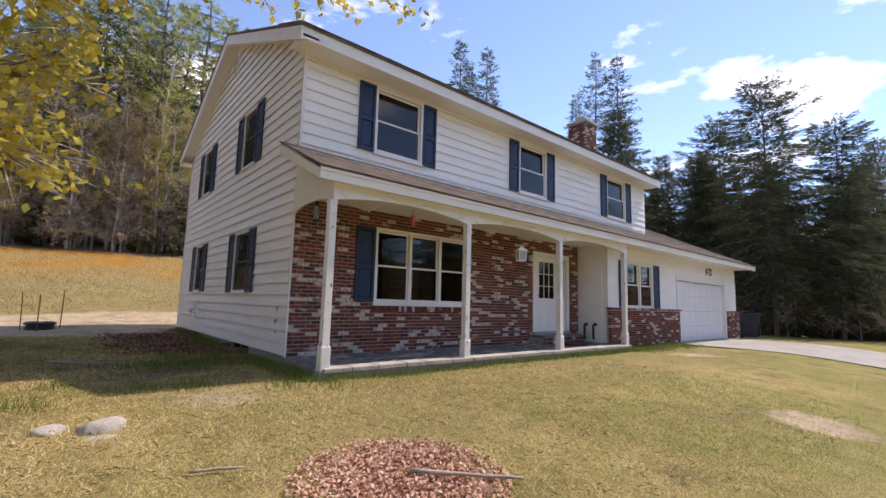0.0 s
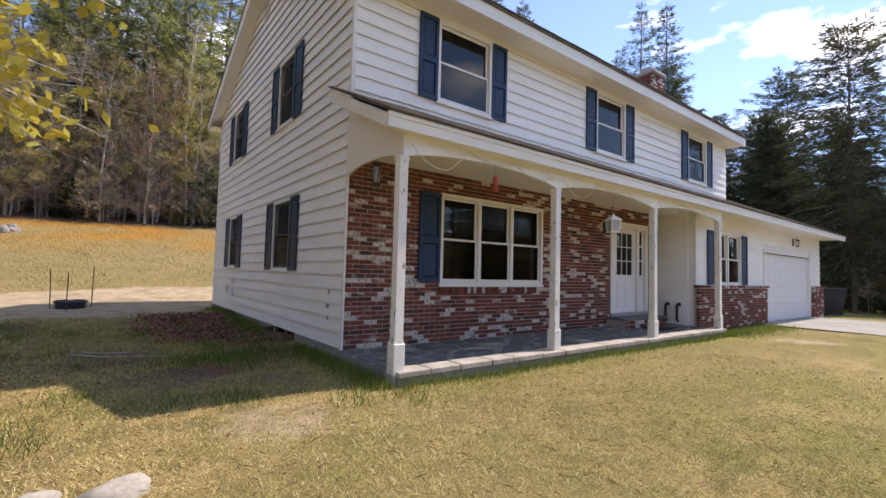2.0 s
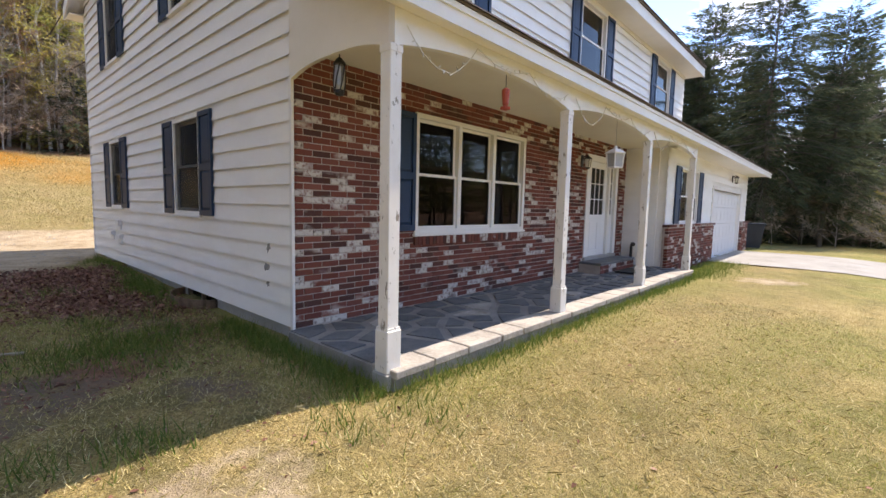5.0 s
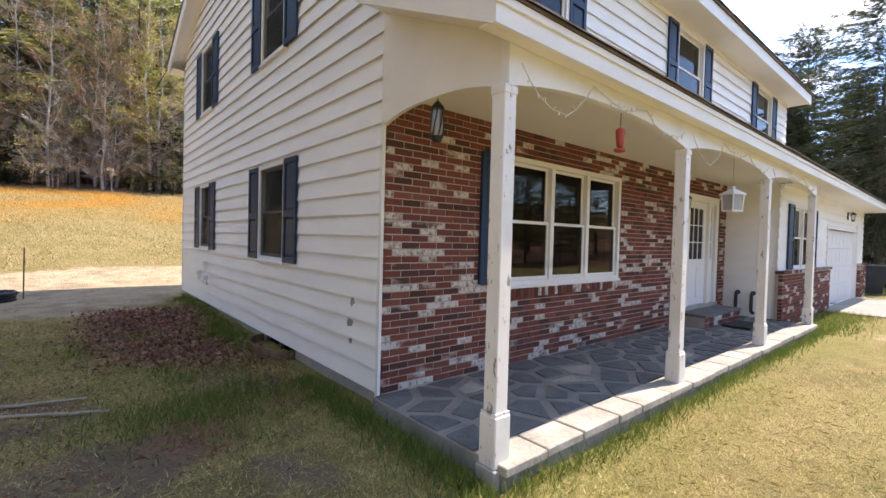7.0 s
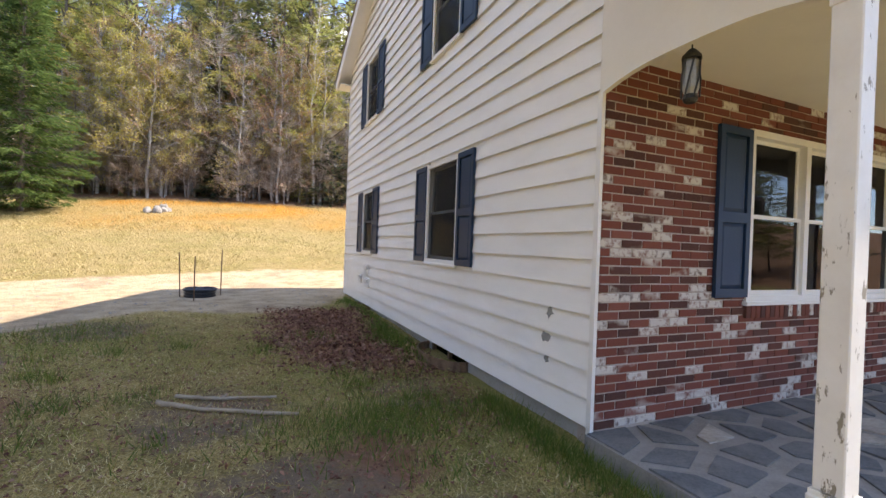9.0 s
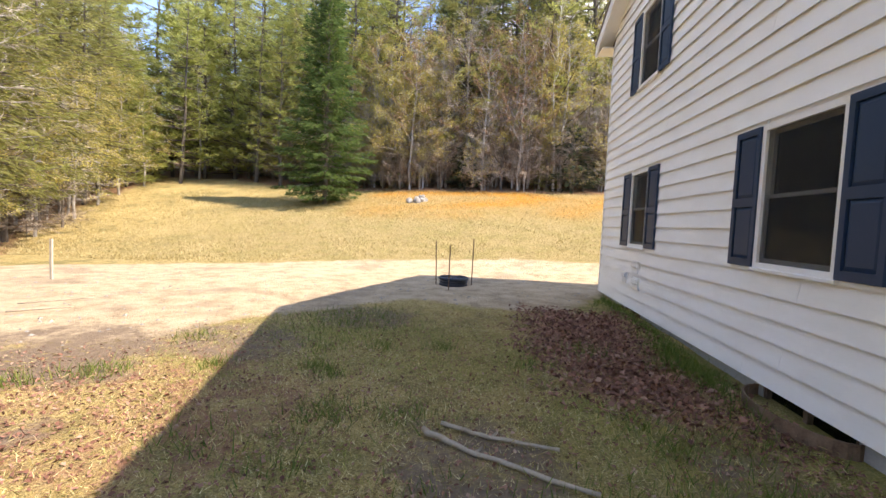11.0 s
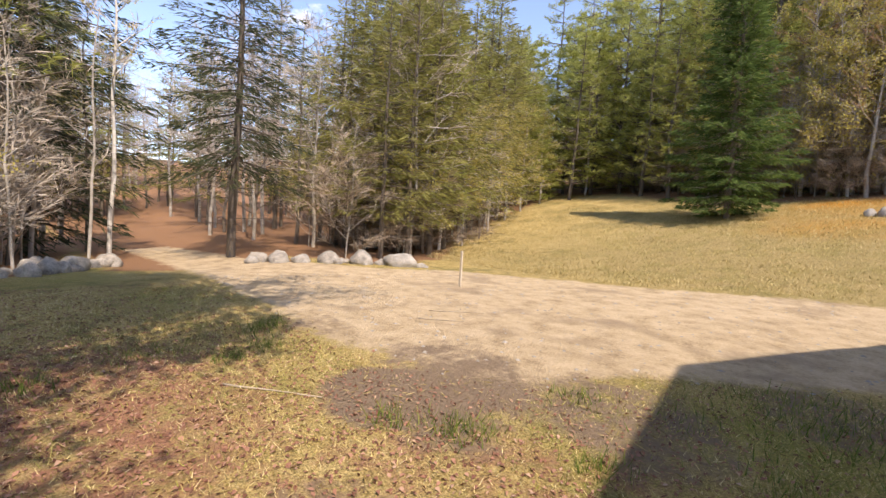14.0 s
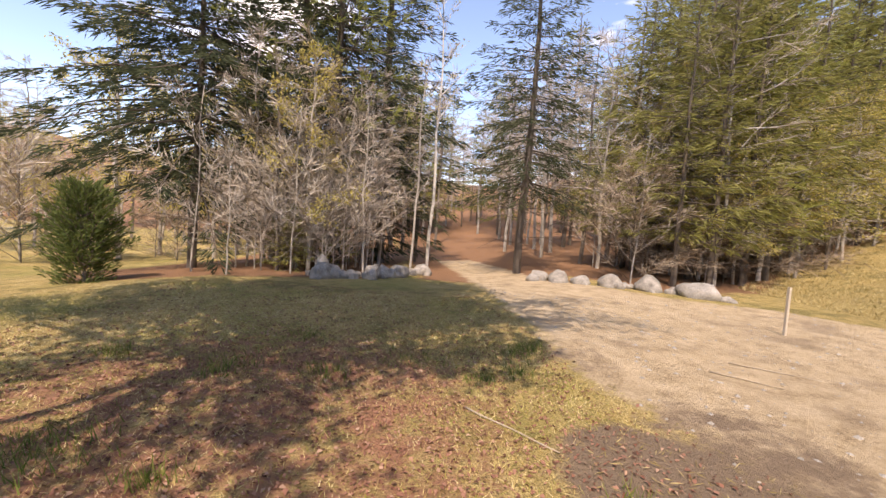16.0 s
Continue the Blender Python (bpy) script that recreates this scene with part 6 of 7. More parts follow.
# brush and young growth along the edges of the wood
scatter(brush, 44, band(-22, 13, back_edge, -0.2, 2.5), 0.5, 0.95)
scatter(bud, 26, band(-22, 12, back_edge, 0.5, 5), 0.9, 1.35)
scatter(redbud, 4, band(-6, 6, back_edge, 0.2, 1.5), 0.9, 1.1)
scatter(brush[2:], 80, band(-24, 14, back_edge, 0.3, 5), 0.8, 1.5)
scatter(brush[2:], 22, copse, 0.6, 1.1)
scatter(bare[:2], 34, band(-22, 14, back_edge, 0.4, 4), 0.55, 0.9)
scatter(shade_spruce, 34, band(-22, 13, back_edge, 0.6, 5), 0.6, 1.5)
for x, y, k in ((0.5, 41.5, 1.0), (3.6, 43.5, 1.05), (-1.5, 45, 1.1), (7, 44, 1.1), (10, 42, 1.05), (12.5, 46, 1.1)):
    dark_pine.put(x, y, k, x * 77)
for x, y, k in ((-24.0, 43.0, 1.0), (-28.0, 44.5, 1.05), (-20.5, 44.0, 0.85), (-17.0, 45.5, 1.0), (-32.0, 43.0, 1.1), (-25.5, 49, 1.3), (-13.5, 44.0, 0.9), (-30, 50, 1.3), (-21, 51, 1.3), (-10.5, 47, 1.2), (-36, 46, 1.2), (-26.5, 37.5, 0.7), (-29.5, 39.5, 0.85)):
    soft_pine.put(x, y, k, x * 57)
scatter(brush, 26, copse, 0.7, 1.2)
scatter(brush[:1], 14, lambda: (rt.uniform(-18, -13.4), rt.uniform(2.6, 6.4)), 0.6, 1.05)
for x, y, s in ((-15.5, 39.5, 0.62), (-18.5, 41.5, 0.75), (-21.5, 43.5, 0.8), (-13.0, 40.5, 0.85), (-24, 40, 0.7), (-20.0, 46, 1.0), (-10.5, 40, 0.9), (-26, 45, 0.95), (-7, 41, 0.95), (-23, 50, 1.1), (-28, 50, 1.1), (-17.5, 49, 1.1), (-31, 46, 1.0), (-13.5, 46, 1.1)):
    pines[0].put(x, y, s, x * 57)
for x, y, s in ((-19.6, 26.4, 0.9), (-21.8, 30.0, 0.95), (-23.8, 33.8, 1.0), (-17.8, 22.8, 0.85), (-25.5, 38, 1.0)):
    bud[1].put(x, y, s, x * 91)
for x, y, s in ((-17.0, 20.2, 0.55), (-19.5, 22.5, 0.6), (-22.0, 26.5, 0.62), (-24.5, 30, 0.7), (-26, 34.5, 0.7)):
    pines[0].put(x, y, s, x * 23)
# trees over the lane and beyond the front lawn
scatter(bare, 12, lambda: (rt.uniform(-30, 34), rt.uniform(-34, -22)), 0.9, 1.2)
scatter(pines, 16, lambda: (rt.uniform(-30, 75), rt.uniform(-40, -24)), 0.9, 1.1)
scatter(hemlock, 26, lambda: (rt.uniform(-30, 75), rt.uniform(-32, -22)), 1.2, 1.7)
scatter(hemlock, 14, lambda: (rt.uniform(0, 80), rt.uniform(-40, -26)), 1.4, 1.8)
scatter(bud, 22, lambda: (rt.uniform(-48, -24), rt.uniform(-26, 0)), 0.9, 1.5)
scatter(bare, 14, lambda: (rt.uniform(-70, -36), rt.uniform(-40, -8)), 1.1, 1.5)
scatter(bare, 12, lambda: (rt.uniform(-58, -32), rt.uniform(4, 17)), 0.8, 1.2)
scatter(hemlock, 8, lambda: (rt.uniform(-60, -40), rt.uniform(2, 18)), 0.9, 1.3)
scatter(brush, 14, lambda: (rt.uniform(-40, -20), rt.uniform(-12, 0)), 1.0, 1.8)
for x, y, s in ((-16.4, 19.4, 0.62), (-17.6, 21.3, 0.7), (-15.6, 17.9, 0.55), (-19.2, 23.9, 0.75), (-20.8, 27.2, 0.8), (-22.6, 31.0, 0.85)):
    bud[0].put(x, y, s, x * 61)
scatter(bare, 26, lambda: (rt.uniform(-50, 24), rt.uniform(50, 72)), 0.9, 1.3)
scatter(hemlock, 20, lambda: (rt.uniform(-50, 24), rt.uniform(48, 66)), 1.1, 1.6)

# ---- grass, leaves and chips on the ground ----
def triangles_mesh(name, tris, material):
    t = np.asarray(tris, dtype=np.float32)
    n = len(t)
    me = bpy.data.meshes.new(name)
    me.vertices.add(3 * n)
    me.vertices.foreach_set("co", t.reshape(-1))
    me.loops.add(3 * n)
    me.loops.foreach_set("vertex_index", np.arange(3 * n, dtype=np.int32))
    me.polygons.add(n)
    me.polygons.foreach_set("loop_start", np.arange(0, 3 * n, 3, dtype=np.int32))
    me.materials.append(material)
    me.update(calc_edges=True)
    return me


def on_house(x, y):
    return ((x > 2.9) & (y > 5.96)) | ((x > 11.7) & (y > 6.55)) | ((x > 15.7) & (y < 6.7))


def blades(name, label, x, y, h0, h1, w0, w1, lean, material, rng):
    n = len(x)
    z = yard("z", x, y)
    a = rng.uniform(0, 6.283, n)
    h = rng.uniform(h0, h1, n)
    w = rng.uniform(w0, w1, n)
    b = rng.uniform(0, 6.283, n)
    k = lean * h * rng.uniform(0.3, 1.4, n)
    p = np.stack([x - np.cos(a) * w, y - np.sin(a) * w, z - 0.005], 1)
    q = np.stack([x + np.cos(a) * w, y + np.sin(a) * w, z - 0.005], 1)
    t = np.stack([x + np.cos(b) * k, y + np.sin(b) * k, z + h], 1)
    return tagged(new(name, triangles_mesh(name, np.stack([p, q, t], 1), material)), label, "grass", kind="stuff")


rg = np.random.default_rng(77)
# the mown lawn, thinning out over dirt, litter and soil
gx, gy = rg.uniform(-10.5, 9.5, 760000), rg.uniform(1.0, 14.5, 760000)
reach = np.minimum(np.hypot(gx - 0.3, gy - 4.5), np.hypot((gx + 1.0) * np.where(gx < -1, 0.7, 1.0), gy - 8.3))
rgn = yard("r", gx, gy)
clump = 0.5 + 0.5 * np.sin(gx * 2.1 + 1.3 * np.sin(gy * 1.7)) * np.sin(gy * 2.6 + 1.1 * np.sin(gx * 1.9))
keep = (~on_house(gx, gy)) & (rg.random(len(gx)) < (1 - np.clip(rgn[:, 0] * 1.4 + rgn[:, 1] + rgn[:, 2] * 1.1, 0, 1)) * (0.45 + 0.55 * clump) * np.clip(1.45 - reach / 6.5, 0.0, 1))
gx, gy, lush = gx[keep], gy[keep], rgn[keep, 6]
is_green = rg.random(len(gx)) < 0.10 + 0.80 * lush
blades("lawn_grass", "short spring lawn of straw-coloured blades", gx[~is_green], gy[~is_green], 0.012, 0.038, 0.002, 0.0045, 1.7, M_GRASS, rg)
blades("green_lawn_grass", "short green blades of the spring lawn", gx[is_green], gy[is_green], 0.015, 0.045, 0.002, 0.0045, 1.3, M_TURF, rg)
# fresh green growth: tufts here and there, and along the porch and foundation
tx, ty = [], []
for cx, cy, r, n in [(rg.uniform(-7, 3), rg.uniform(5.2, 12), rg.uniform(0.08, 0.22), 90) for _ in range(70)]:
    tx.append(rg.normal(cx, r, n))
    ty.append(rg.normal(cy, r, n))
tx.append(rg.uniform(2.9, 12.0, 3000)), ty.append(5.95 - np.abs(rg.normal(0, 0.09, 3000)))
tx.append(rg.uniform(11.7, 15.6, 2600)), ty.append(6.0 + rg.normal(0, 0.28, 2600))
tx.append(2.88 - np.abs(rg.normal(0, 0.16, 2600))), ty.append(rg.uniform(5.95, 8.8, 2600))
tx.append(2.95 - np.abs(rg.normal(0, 0.12, 2600))), ty.append(rg.uniform(10.9, 16.8, 2600))
tx.append(2.7 - np.abs(rg.normal(0, 0.25, 1500))), ty.append(rg.normal(16.3, 0.5, 1500))
tx.append(2.75 - np.abs(rg.normal(0, 0.14, 1500))), ty.append(rg.normal(11.6, 0.5, 1500))
tx.append(rg.normal(1.7, 0.5, 1800)), ty.append(rg.normal(8.6, 0.3, 1800))
tx.append(rg.normal(-1.5, 0.5, 900)), ty.append(rg.normal(12.6, 0.6, 900))
tx, ty = np.concatenate(tx), np.concatenate(ty)
ok = ~on_house(tx, ty) | ((tx > 11.7) & (tx < 15.6) & (ty < 6.55) & (ty > 5.7))
ok &= yard("r", tx, ty)[:, 0] < 0.3
blades("fresh_grass", "fresh green grass tufts on the lawn and along the walls", tx[ok], ty[ok], 0.05, 0.16, 0.003, 0.006, 0.6, M_GREEN, rg)


def flakes(name, label, category, x, y, size, material, tilt=0.5, lift=0.02):
    n = len(x)
    z = yard("z", x, y) + rg.uniform(0.003, lift, n)
    d = np.stack([rg.normal(size=n), rg.normal(size=n), rg.normal(0, tilt, n)], 1)
    d /= np.linalg.norm(d, axis=1, keepdims=True)
    up = np.stack([rg.normal(0, tilt, n), rg.normal(0, tilt, n), np.ones(n)], 1)
    s = np.cross(d, up)
    s /= np.linalg.norm(s, axis=1, keepdims=True)
    L = (size * rg.uniform(0.6, 1.3, n))[:, None]
    W = L * rg.uniform(0.3, 0.75, n)[:, None]
    p = np.stack([x, y, z], 1)
    curl = np.zeros((n, 3))
    curl[:, 2] = L[:, 0] * rg.uniform(0.0, 0.35, n)
    q = np.stack([p - d * L / 2, p + s * W / 2 + curl, p + d * L / 2, p - s * W / 2 + curl], 1)
    return tagged(new(name, quads_mesh(name, q, material)), label, category, kind="stuff")


lx, ly = rg.uniform(0.2, 3.0, 24000), rg.uniform(8.8, 16.0, 24000)
rr3 = yard("r", lx, ly)[:, 2]
k3 = (rg.random(len(lx)) < np.clip(rr3 - 0.12, 0, 0.62)) & (lx < 2.95)
sx2 = np.concatenate([rg.normal(1.5, 0.45, 350), rg.normal(-4.9, 2.2, 6500), rg.normal(-2.2, 1.2, 1600), rg.uniform(-8, 2.8, 3200), rg.uniform(-2.5, 2.6, 3600), rg.uniform(-2, 9, 300), rg.uniform(-6.5, 2.6, 3500), 2.9 - np.abs(rg.normal(0, 0.35, 1300)), rg.uniform(-11, -3, 9000)])
sy2 = np.concatenate([rg.normal(8.0, 0.35, 350), rg.normal(7.0, 1.3, 6500), rg.normal(9.6, 0.9, 1600), rg.uniform(5.5, 13.5, 3200), rg.uniform(7.6, 14.5, 3600), rg.uniform(1.5, 5.6, 300), rg.uniform(7.2, 12.6, 3500), rg.uniform(8.2, 10.6, 1300), rg.uniform(3.5, 10.2, 9000)])
k4 = ~on_house(sx2, sy2) & (rg.random(len(sx2)) > 1.5 * yard("r", sx2, sy2)[:, 0])
flakes("leaf_drift", "drift of dry red-brown leaves against the house", "leaves", lx[k3], ly[k3], 0.07, M_LITTER, 0.45, 0.035)
flakes("fallen_leaves", "dry red-brown leaves scattered over the lawn", "leaves", sx2[k4], sy2[k4], 0.039, M_LITTER, 0.3, 0.015)
ma, mr = rg.uniform(0, 6.283, 5200), 0.98 * np.sqrt(rg.random(5200))
flakes("bark_mulch", "round patch of reddish bark mulch in the lawn", "mulch", 1.92 + 0.8 * mr * np.cos(ma), 2.62 + 0.72 * mr * np.sin(ma), 0.034, M_CHIPS, 0.6, 0.03)

# gravel and crumbs on the dirt
px, py = rg.uniform(-12, 3, 9000), rg.uniform(9.8, 20.5, 9000)
kp = (rg.random(9000) < np.clip(yard("r", px, py)[:, 0] - 0.2, 0, 0.35)) & ~on_house(px, py)
px, py = px[kp], py[kp]
pz = yard("z", px, py)
octa = np.array([(1, 0, 0), (0, 1, 0), (-1, 0, 0), (0, -1, 0), (0, 0, 0.7), (0, 0, -0.7)], float)
ofac = ((0, 1, 4), (1, 2, 4), (2, 3, 4), (3, 0, 4), (1, 0, 5), (2, 1, 5), (3, 2, 5), (0, 3, 5))
sv, sf = [], []
for x, y, z in zip(px, py, pz):
    r = 0.008 + 0.03 * rg.random() ** 4
    t = rg.uniform(0, 6.28)
    c, s = math.cos(t), math.sin(t)
    k0 = len(sv)
    w = rg.uniform(0.7, 1.4, 3)
    for a, b, e in octa * w:
        sv.append((x + r * (a * c - b * s), y + r * (a * s + b * c), z + r * e * 0.8))
    sf += [tuple(k0 + i for i in f) for f in ofac]
tagged(new("gravel", mesh_of("gravel", sv, sf, M_STONE)), "loose pebbles on the bare dirt", "gravel", kind="stuff")

# rough dry grass of the field behind
fx, fy = rg.uniform(-24, 12, 90000), 18.6 + 18 * rg.random(90000) ** 1.3
fin = np.array([inside(DIRT, x, y) < -0.2 and inside(WOODS_LEFT, x, y) < 0.5 and y < back_edge(x) for x, y in zip(fx, fy)])
fx, fy = fx[fin], fy[fin]
fz = np.array([ground_z(x, y) for x, y in zip(fx, fy)])
n = len(fx)
a, b, hh = rg.uniform(0, 6.283, n), rg.uniform(0, 6.283, n), rg.uniform(0.03, 0.09, n)
w = rg.uniform(0.006, 0.016, n)
tri = np.stack([np.stack([fx - np.cos(a) * w, fy - np.sin(a) * w, fz - 0.01], 1), np.stack([fx + np.cos(a) * w, fy + np.sin(a) * w, fz - 0.01], 1),
                np.stack([fx + np.cos(b) * hh, fy + np.sin(b) * hh, fz + hh], 1)], 1)
tagged(new("field_grass", triangles_mesh("field_grass", tri, M_STRAW)), "dry straw-coloured grass of the rising field", "grass", kind="stuff")

# dry thatch lying on the lawn
hx, hy = rg.uniform(-7.5, 9.0, 60000), rg.uniform(1.2, 14.0, 60000)
hr = yard("r", hx, hy)
hk = ~on_house(hx, hy) & (rg.random(60000) < np.clip(1 - 1.3 * hr[:, 0] - hr[:, 2], 0, 1) * np.clip(1.4 - np.minimum(np.hypot(hx - 0.3, hy - 4.5), np.hypot(hx + 1, hy - 8.3)) / 6.5, 0, 0.6))
hx, hy = hx[hk], hy[hk]
n = len(hx)
hd = np.stack([rg.normal(size=n), rg.normal(size=n), rg.normal(0, 0.25, n)], 1)
tq = slivers(np.stack([hx, hy, yard("z", hx, hy) + rg.uniform(0.01, 0.05, n)], 1), hd, rg.uniform(0.04, 0.12, n), rg.uniform(0.004, 0.009, n), rg)
tagged(new("dry_thatch", quads_mesh("dry_thatch", tq, M_STRAW)), "dry dead grass lying on the lawn", "grass", kind="stuff")

# ---- siding boards, bricks, flagstones and shingles ----
CORNERS = ((0, 3, 2, 1), (4, 5, 6, 7), (0, 1, 5, 4), (1, 2, 6, 5), (2, 3, 7, 6), (3, 0, 4, 7))


def spans(u0, u1, z0, z1, holes):
    """What is left of a course between u0 and u1 once openings are taken out."""
    out = [(u0, u1)]
    for a, b, c, d in holes:
        if min(z1, d) - max(z0, c) > 0.35 * (z1 - z0):
            nxt = []
            for p, q in out:
                if b <= p or a >= q:
                    nxt.append((p, q))
                else:
                    if a - p > 0.02:
                        nxt.append((p, a))
                    if q - b > 0.02:
                        nxt.append((b, q))
            out = nxt
    return out


BOARD_FACES = ((0, 1, 7, 6), (6, 7, 8, 9), (9, 8, 10, 11), (1, 0, 2, 3), (3, 2, 4, 5), (0, 6, 9, 11, 4, 2), (1, 3, 5, 10, 8, 7), (5, 4, 11, 10))


def board(parent, axis, face, a0, a1, b0, b1, z0, z1, proud=0.012):
    """One clapboard: a0..a1 along its foot, b0..b1 along its top; a thin lip at the foot, hollow behind."""
    lip, thin, back = face - proud, face + 0.020, face + 0.029
    foot, hollow = z0 - 0.012, z0 + 0.026
    pts = [(a0, lip, foot), (a1, lip, foot), (a0, lip + 0.004, foot), (a1, lip + 0.004, foot), (a0, lip + 0.006, hollow), (a1, lip + 0.006, hollow),
           (b0, thin, z1), (b1, thin, z1), (b1, back, z1), (b0, back, z1), (a1, back, hollow), (a0, back, hollow)]
    if axis == "x":
        pts = [(d, u, z) for u, d, z in pts]
    part("siding_board", mesh_of("siding_board", pts, BOARD_FACES, M_SIDING), None, parent)


rb = random.Random(4)
pad = [(a - 0.03, b + 0.03, c - 0.055, d + 0.03) for a, b, c, d in SIDE_WIN]
z = Z0
while z < RIDGE_Z - 0.45:
    z1 = z + STEP
    def reach_at(zz):
        if zz <= ZT - 0.05:
            return YF + 0.042, YB
        t = (zz - (EAVE_Z - 0.2)) / SLOPE
        return max(YF + 0.042, 7.1 + t), min(YB, 17.4 - t)
    lo, hi = reach_at(z), reach_at(z1)
    for p, q in spans(lo[0], lo[1], z, z1, pad):
        # long runs are made up of two boards with a butt joint
        cuts = [p, q]
        if q - p > 6:
            cuts = [p, rb.uniform(p + 2.5, q - 2.5), q]
        for c, d in zip(cuts, cuts[1:]):
            e0 = max(c, hi[0]) if c == lo[0] else c
            e1 = min(d, hi[1]) if d == lo[1] else d
            board(wall_west, "x", XW, c + (0.0015 if c != lo[0] else 0), d - 0.0015, e0 + 0.0015, e1 - 0.0015, z, z1)
    z = z1
padf = [(a - 0.03, b + 0.03, c - 0.055, d + 0.03) for a, b, c, d in FRONT_WIN]
z = Z0
while z < 5.88:
    z1 = z + STEP
    if z > WALL_Z - 0.20:
        for p, q in spans(XW + 0.03, XE, z, z1, padf):
            cuts = [p, rb.uniform(p + 1.5, q - 1.5), q] if q - p > 5 else [p, q]
            for c, d in zip(cuts, cuts[1:]):
                board(wall_front, "y", YF, c + 0.001, d - 0.001, c + 0.001, d - 0.001, z, min(z1, 5.90), 0.007)
    z = z1
padw = [(WING_WIN[0] - 0.03, WING_WIN[1] + 0.03, WING_WIN[2] - 0.055, WING_WIN[3] + 0.03), (GARAGE[0] - 0.1, GARAGE[1] + 0.12, 0.3, GARAGE[3] + 0.1)]
z = 1.53
while z < 3.25:
    z1 = min(z + STEP, 3.30)
    for p, q in spans(WING_X0, WING_X1, z, z1, padw):
        board(wall_wing, "y", WING_Y, p, q, p, q, z, z1, 0.005)
    z += STEP
# thin white corner boards
tagged(part("trim", boxes((XW - 0.026, XW + 0.004, YF - 0.004, YF + 0.042, 0.50, 3.02), (XW - 0.026, XW + 0.03, YF - 0.026, YF + 0.042, WALL_Z - 0.02, 5.98), (XW - 0.012, XW + 0.028, YB, YB + 0.03, 0.55, 5.98)), M_TRIM), "narrow white corner boards", "trim", kind="structure")

# bricks
BL, BH, BJ = 0.203, 0.057, 0.0107
CH = BH + BJ


def joined_boxes(name, items, material, parent):
    v, f = [], []
    for x0, x1, y0, y1, z0, z1 in items:
        k = len(v)
        v += [(x0, y0, z0), (x1, y0, z0), (x1, y1, z0), (x0, y1, z0), (x0, y0, z1), (x1, y0, z1), (x1, y1, z1), (x0, y1, z1)]
        f += [tuple(k + i for i in c) for c in CORNERS]
    ob = part(name, mesh_of(name, v, f, material), None, parent)
    ob["kind"] = "stuff"
    return ob


def brick_courses(x0, x1, z0, z1, holes):
    """Running bond: (x0, x1, z) of each brick."""
    n = 0
    z = z0
    while z + BH <= z1 + 0.02:
        x = x0 - (0.5 * (BL + BJ) if n % 2 else 0.0)
        while x < x1:
            a, b = max(x, x0), min(x + BL, x1)
            if b - a > 0.03:
                for p, q in spans(a, b, z, z + BH, holes):
                    if q - p > 0.025:
                        yield p, q, z
            x += BL + BJ
        z += CH
        n += 1


shared = {}


def brick_mesh(w):
    key = round(w, 3)
    if key not in shared:
        bm = box(bmesh.new(), 0, key, 0, 0.028, 0, BH)
        front = [e for e in bm.edges if all(v.co.y < 0.001 for v in e.verts)]
        bmesh.ops.bevel(bm, geom=front, offset=0.004, segments=1, affect="EDGES")
        me = bpy.data.meshes.new("brick")
        bm.to_mesh(me)
        bm.free()
        me.materials.append(M_BRICK)
        shared[key] = me
    return shared[key]


holes = [(PORCH_WIN[0] - 0.03, PORCH_WIN[1] + 0.03, PORCH_WIN[2] - 0.14, PORCH_WIN[3] + 0.03), (DOOR[0], DOOR[1], 0.5, DOOR[3])]
rest, made = [], 0
for p, q, z in brick_courses(XW + 0.006, WING_X0 - 0.003, 0.535, 3.29, holes):
    jut = rb.uniform(-0.003, 0.003)
    if p < 4.5 and made < 320:
        ob = new("brick", brick_mesh(q - p))
        ob.parent = wall_brick
        ob.location = (p, YF + jut, z + rb.uniform(-0.0015, 0.0015))
        made += 1
    else:
        rest.append((p, q, YF + jut, YF + 0.05, z, z + BH))
# soldier sill under the wide window
x = PORCH_WIN[0] - 0.03
while x < PORCH_WIN[1] - 0.03:
    rest.append((x, x + 0.057, YF - 0.03, YF + 0.05, PORCH_WIN[2] - 0.165, PORCH_WIN[2] - 0.058))
    x += 0.068
joined_boxes("bricks", rest, M_BRICK_J, wall_brick)
base = []
core = []
for a, b in ((WING_X0 - 0.06, GARAGE[0] - 0.1), (GARAGE[1] + 0.12, WING_X1 + 0.05)):
    core.append((a + 0.01, b - 0.01, WING_Y - 0.085, WING_Y + 0.03, 0.25, 1.46))
    for p, q, z in brick_courses(a, b, 0.36, 1.45, []):
        base.append((p, q, WING_Y - 0.10 + rb.uniform(-0.003, 0.003), WING_Y - 0.03, z, z + BH))
    x = a - 0.01
    while x < b:
        base.append((x, x + 0.092, WING_Y - 0.125, WING_Y + 0.028, 1.462, 1.518))
        x += 0.103
part("brick_base", boxes(*core), M_MORTAR, wall_wing, "mortar of the brick base")
joined_boxes("bricks", base, M_BRICK_J, wall_wing)
stack = []
z, n = 5.6, 0
while z < 9.30:
    o = 0.1 if n % 2 else 0.0
    for k in range(4):
        stack.append((16.21 + o + k * 0.2, min(17.03, 16.21 + o + k * 0.2 + 0.19), 9.985, 10.05, z, z + BH))
    for k in range(4):
        stack.append((16.205, 16.26, 10.0 + o + k * 0.21, min(10.86, 10.0 + o + k * 0.21 + 0.2), z, z + BH))
    z += CH
    n += 1
joined_boxes("bricks", stack, M_BRICK_J, ch)


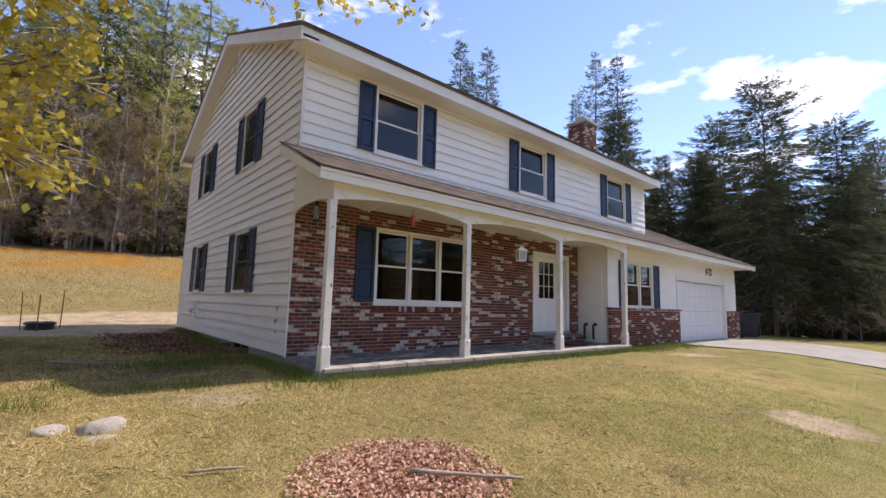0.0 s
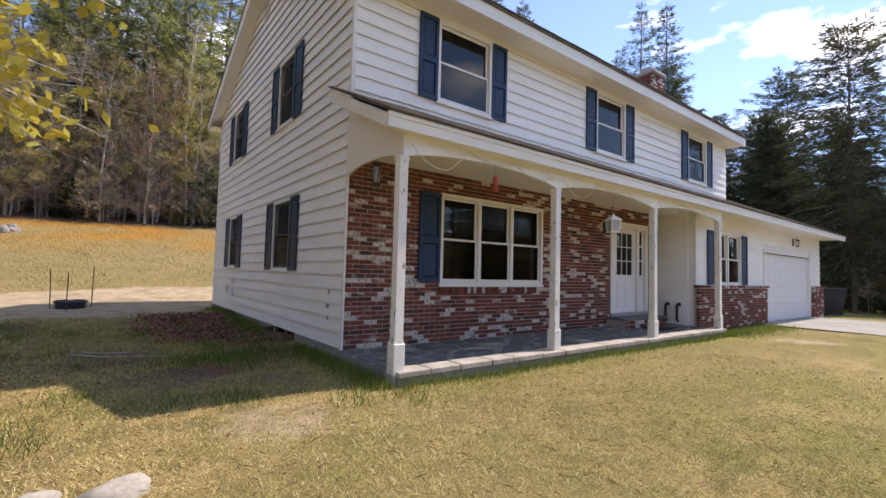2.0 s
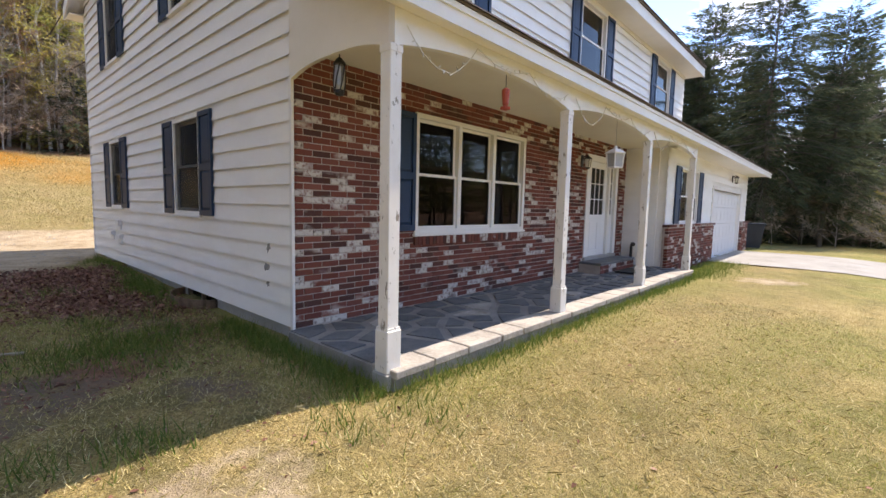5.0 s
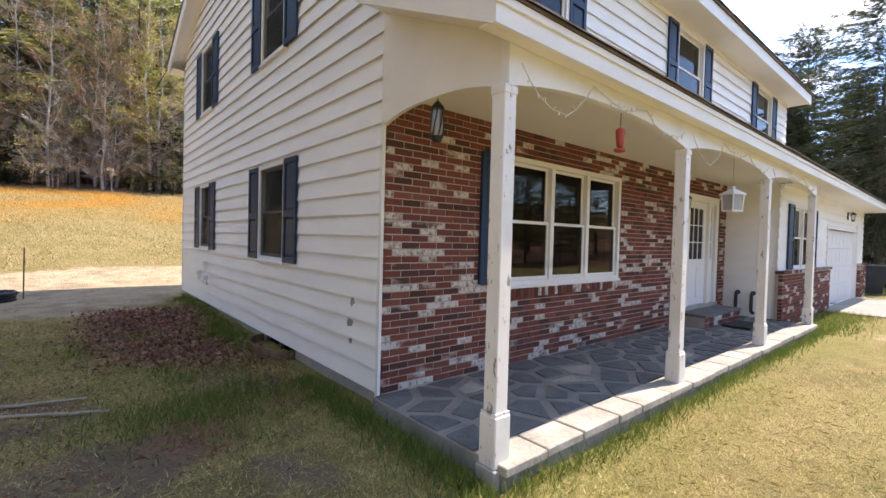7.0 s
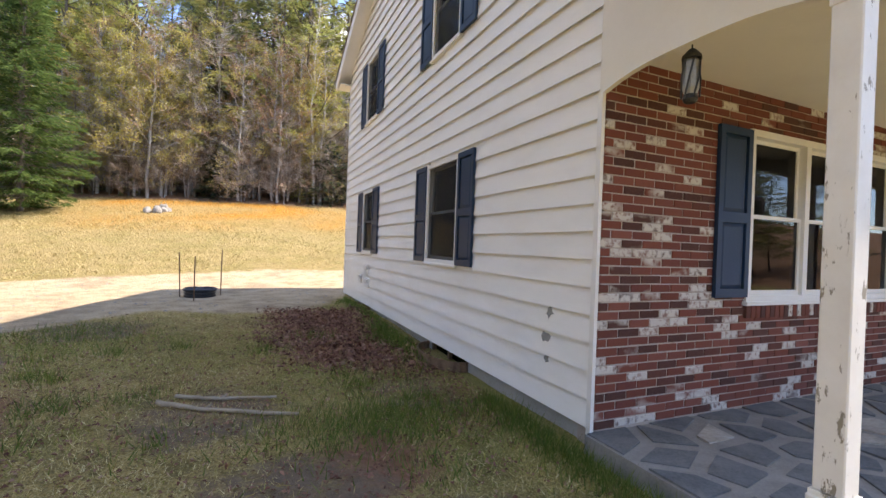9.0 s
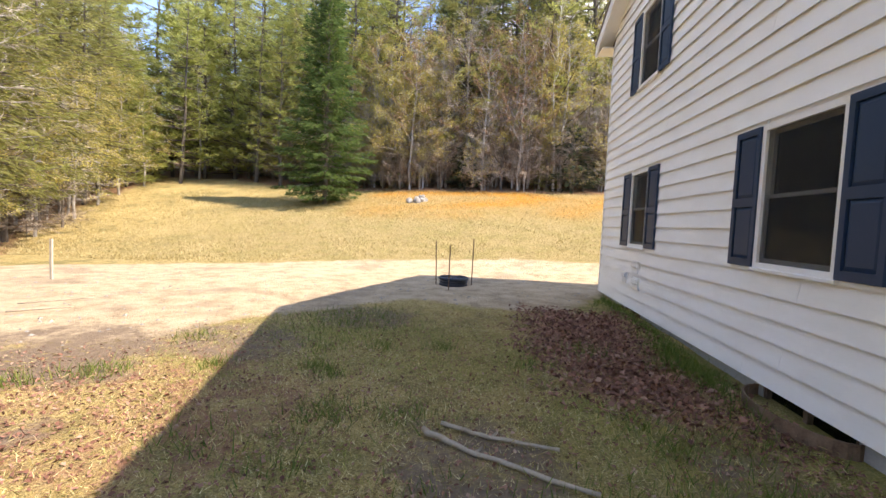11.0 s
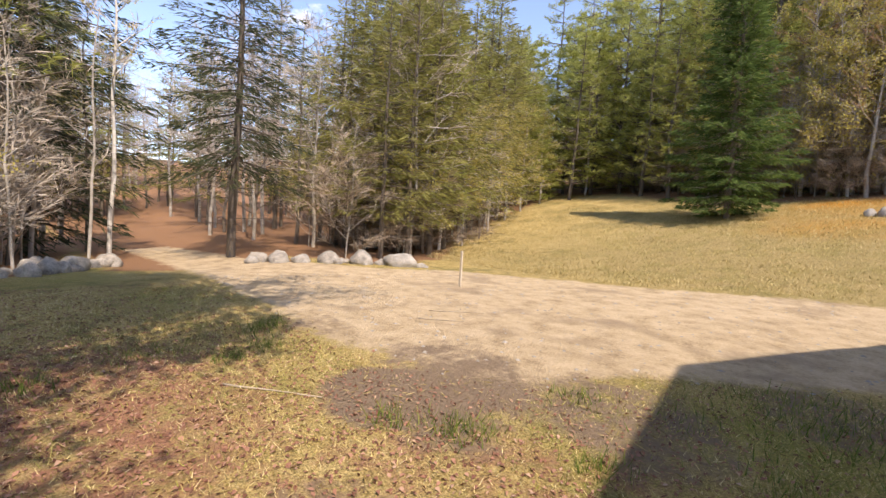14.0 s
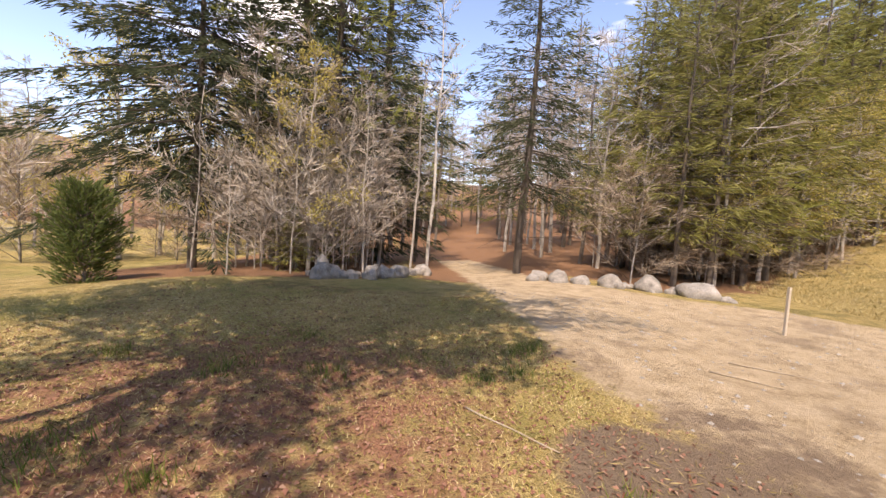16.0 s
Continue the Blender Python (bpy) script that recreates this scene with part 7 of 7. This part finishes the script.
# flagstones: cells about scattered centres, with wide joints
def clip_half(poly, px, py, nx, ny):
    out = []
    for (x0, y0), (x1, y1) in zip(poly, poly[1:] + poly[:1]):
        a, b = (x0 - px) * nx + (y0 - py) * ny, (x1 - px) * nx + (y1 - py) * ny
        if a <= 0:
            out.append((x0, y0))
        if a * b < 0:
            s = a / (a - b)
            out.append((x0 + (x1 - x0) * s, y0 + (y1 - y0) * s))
    return out


fs = random.Random(12)
fx0, fx1, fy0, fy1 = SLAB_X0 + 0.02, SLAB_X1, SLAB_Y0 + 0.29, YF
seeds = []
while len(seeds) < 92:
    c = (fs.uniform(fx0, fx1), fs.uniform(fy0, fy1))
    if all(math.hypot((c[0] - s[0]) * 0.8, (c[1] - s[1]) * 1.15) > 0.25 for s in seeds):
        seeds.append(c)
for cx, cy in seeds:
    poly = [(fx0, fy0), (fx1, fy0), (fx1, fy1), (fx0, fy1)]
    for ox, oy in seeds:
        if (ox, oy) != (cx, cy) and math.hypot(ox - cx, oy - cy) < 1.6:
            d = math.hypot(ox - cx, oy - cy)
            nx, ny = (ox - cx) / d, (oy - cy) / d
            g = d / 2 - 0.048
            poly = clip_half(poly, cx + nx * g, cy + ny * g, nx, ny)
            if len(poly) < 3:
                break
    if len(poly) < 3:
        continue
    bm = bmesh.new()
    t = 0.527 + fs.uniform(-0.004, 0.004)
    ring = [(cx + (x - cx) * fs.uniform(0.94, 1.0), cy + (y - cy) * fs.uniform(0.94, 1.0)) for x, y in poly]
    prism(bm, ring, "z", 0.50, t)
    part("flagstone", bm, M_SLATE if fs.random() < 0.9 else M_SLATE_L, porch_floor)
x = SLAB_X0 - 0.01
while x < SLAB_X1 - 0.1:
    w = min(fs.uniform(0.38, 0.75), SLAB_X1 - x)
    part("edge_stone", box(bmesh.new(), x + 0.008, x + w - 0.008, SLAB_Y0 - 0.02 - fs.uniform(0, 0.015), SLAB_Y0 + 0.27 + fs.uniform(-0.02, 0.02), 0.47, 0.54 + fs.uniform(-0.004, 0.004), 0.008), M_SLATE_L, porch_floor, "pale worn edging stone")
    x += w

# shingle tabs on the porch and garage roof, and along the main eave
def tabs(x0, x1, y0, z0, slope, y1, lift=0.0):
    v, f = [], []
    ln = math.hypot(1, slope)
    row = 0
    y = y0
    while y < y1:
        x = x0 - (0.15 if row % 2 else 0)
        while x < x1:
            a, b = max(x0, x) + 0.002, min(x + 0.30, x1) - 0.002
            if b - a > 0.02:
                h, dy = 0.010 + rb.uniform(0, 0.005), 0.135
                zz = z0 + slope * (y - y0) + lift
                k = len(v)
                yy = y - rb.uniform(0, 0.008)
                for u, t in ((0, 0.0), (dy / ln * 1.1, 0.0), (0, h), (dy / ln * 1.1, 0.004)):
                    v += [(a, yy + u, zz + slope * u + t), (b, yy + u, zz + slope * u + t)]
                f += [(k, k + 1, k + 5, k + 4), (k + 4, k + 5, k + 7, k + 6), (k, k + 4, k + 6, k + 2), (k + 1, k + 3, k + 7, k + 5)]
            x += 0.30
        y += 0.135 / ln
        row += 1
    return v, f


def shingles(parent, *args):
    v, f = tabs(*args)
    ob = part("shingles", mesh_of("shingles", v, f, M_SHINGLE), None, parent)
    ob["kind"] = "stuff"


shingles(roof_porch, PX0 - 0.01, XE, PR_Y - 0.05, PR_Z - 0.021, PR_SLOPE, YF - 0.02, 0.002)
shingles(roof_porch, XE + 0.02, PX1 + 0.01, PR_Y - 0.05, PR_Z - 0.021, PR_SLOPE, WR_Y - 0.1, 0.002)
shingles(roof_main, X0R - 0.01, X1R + 0.01, 7.06, EAVE_Z - 0.006, SLOPE, 8.2, 0.002)
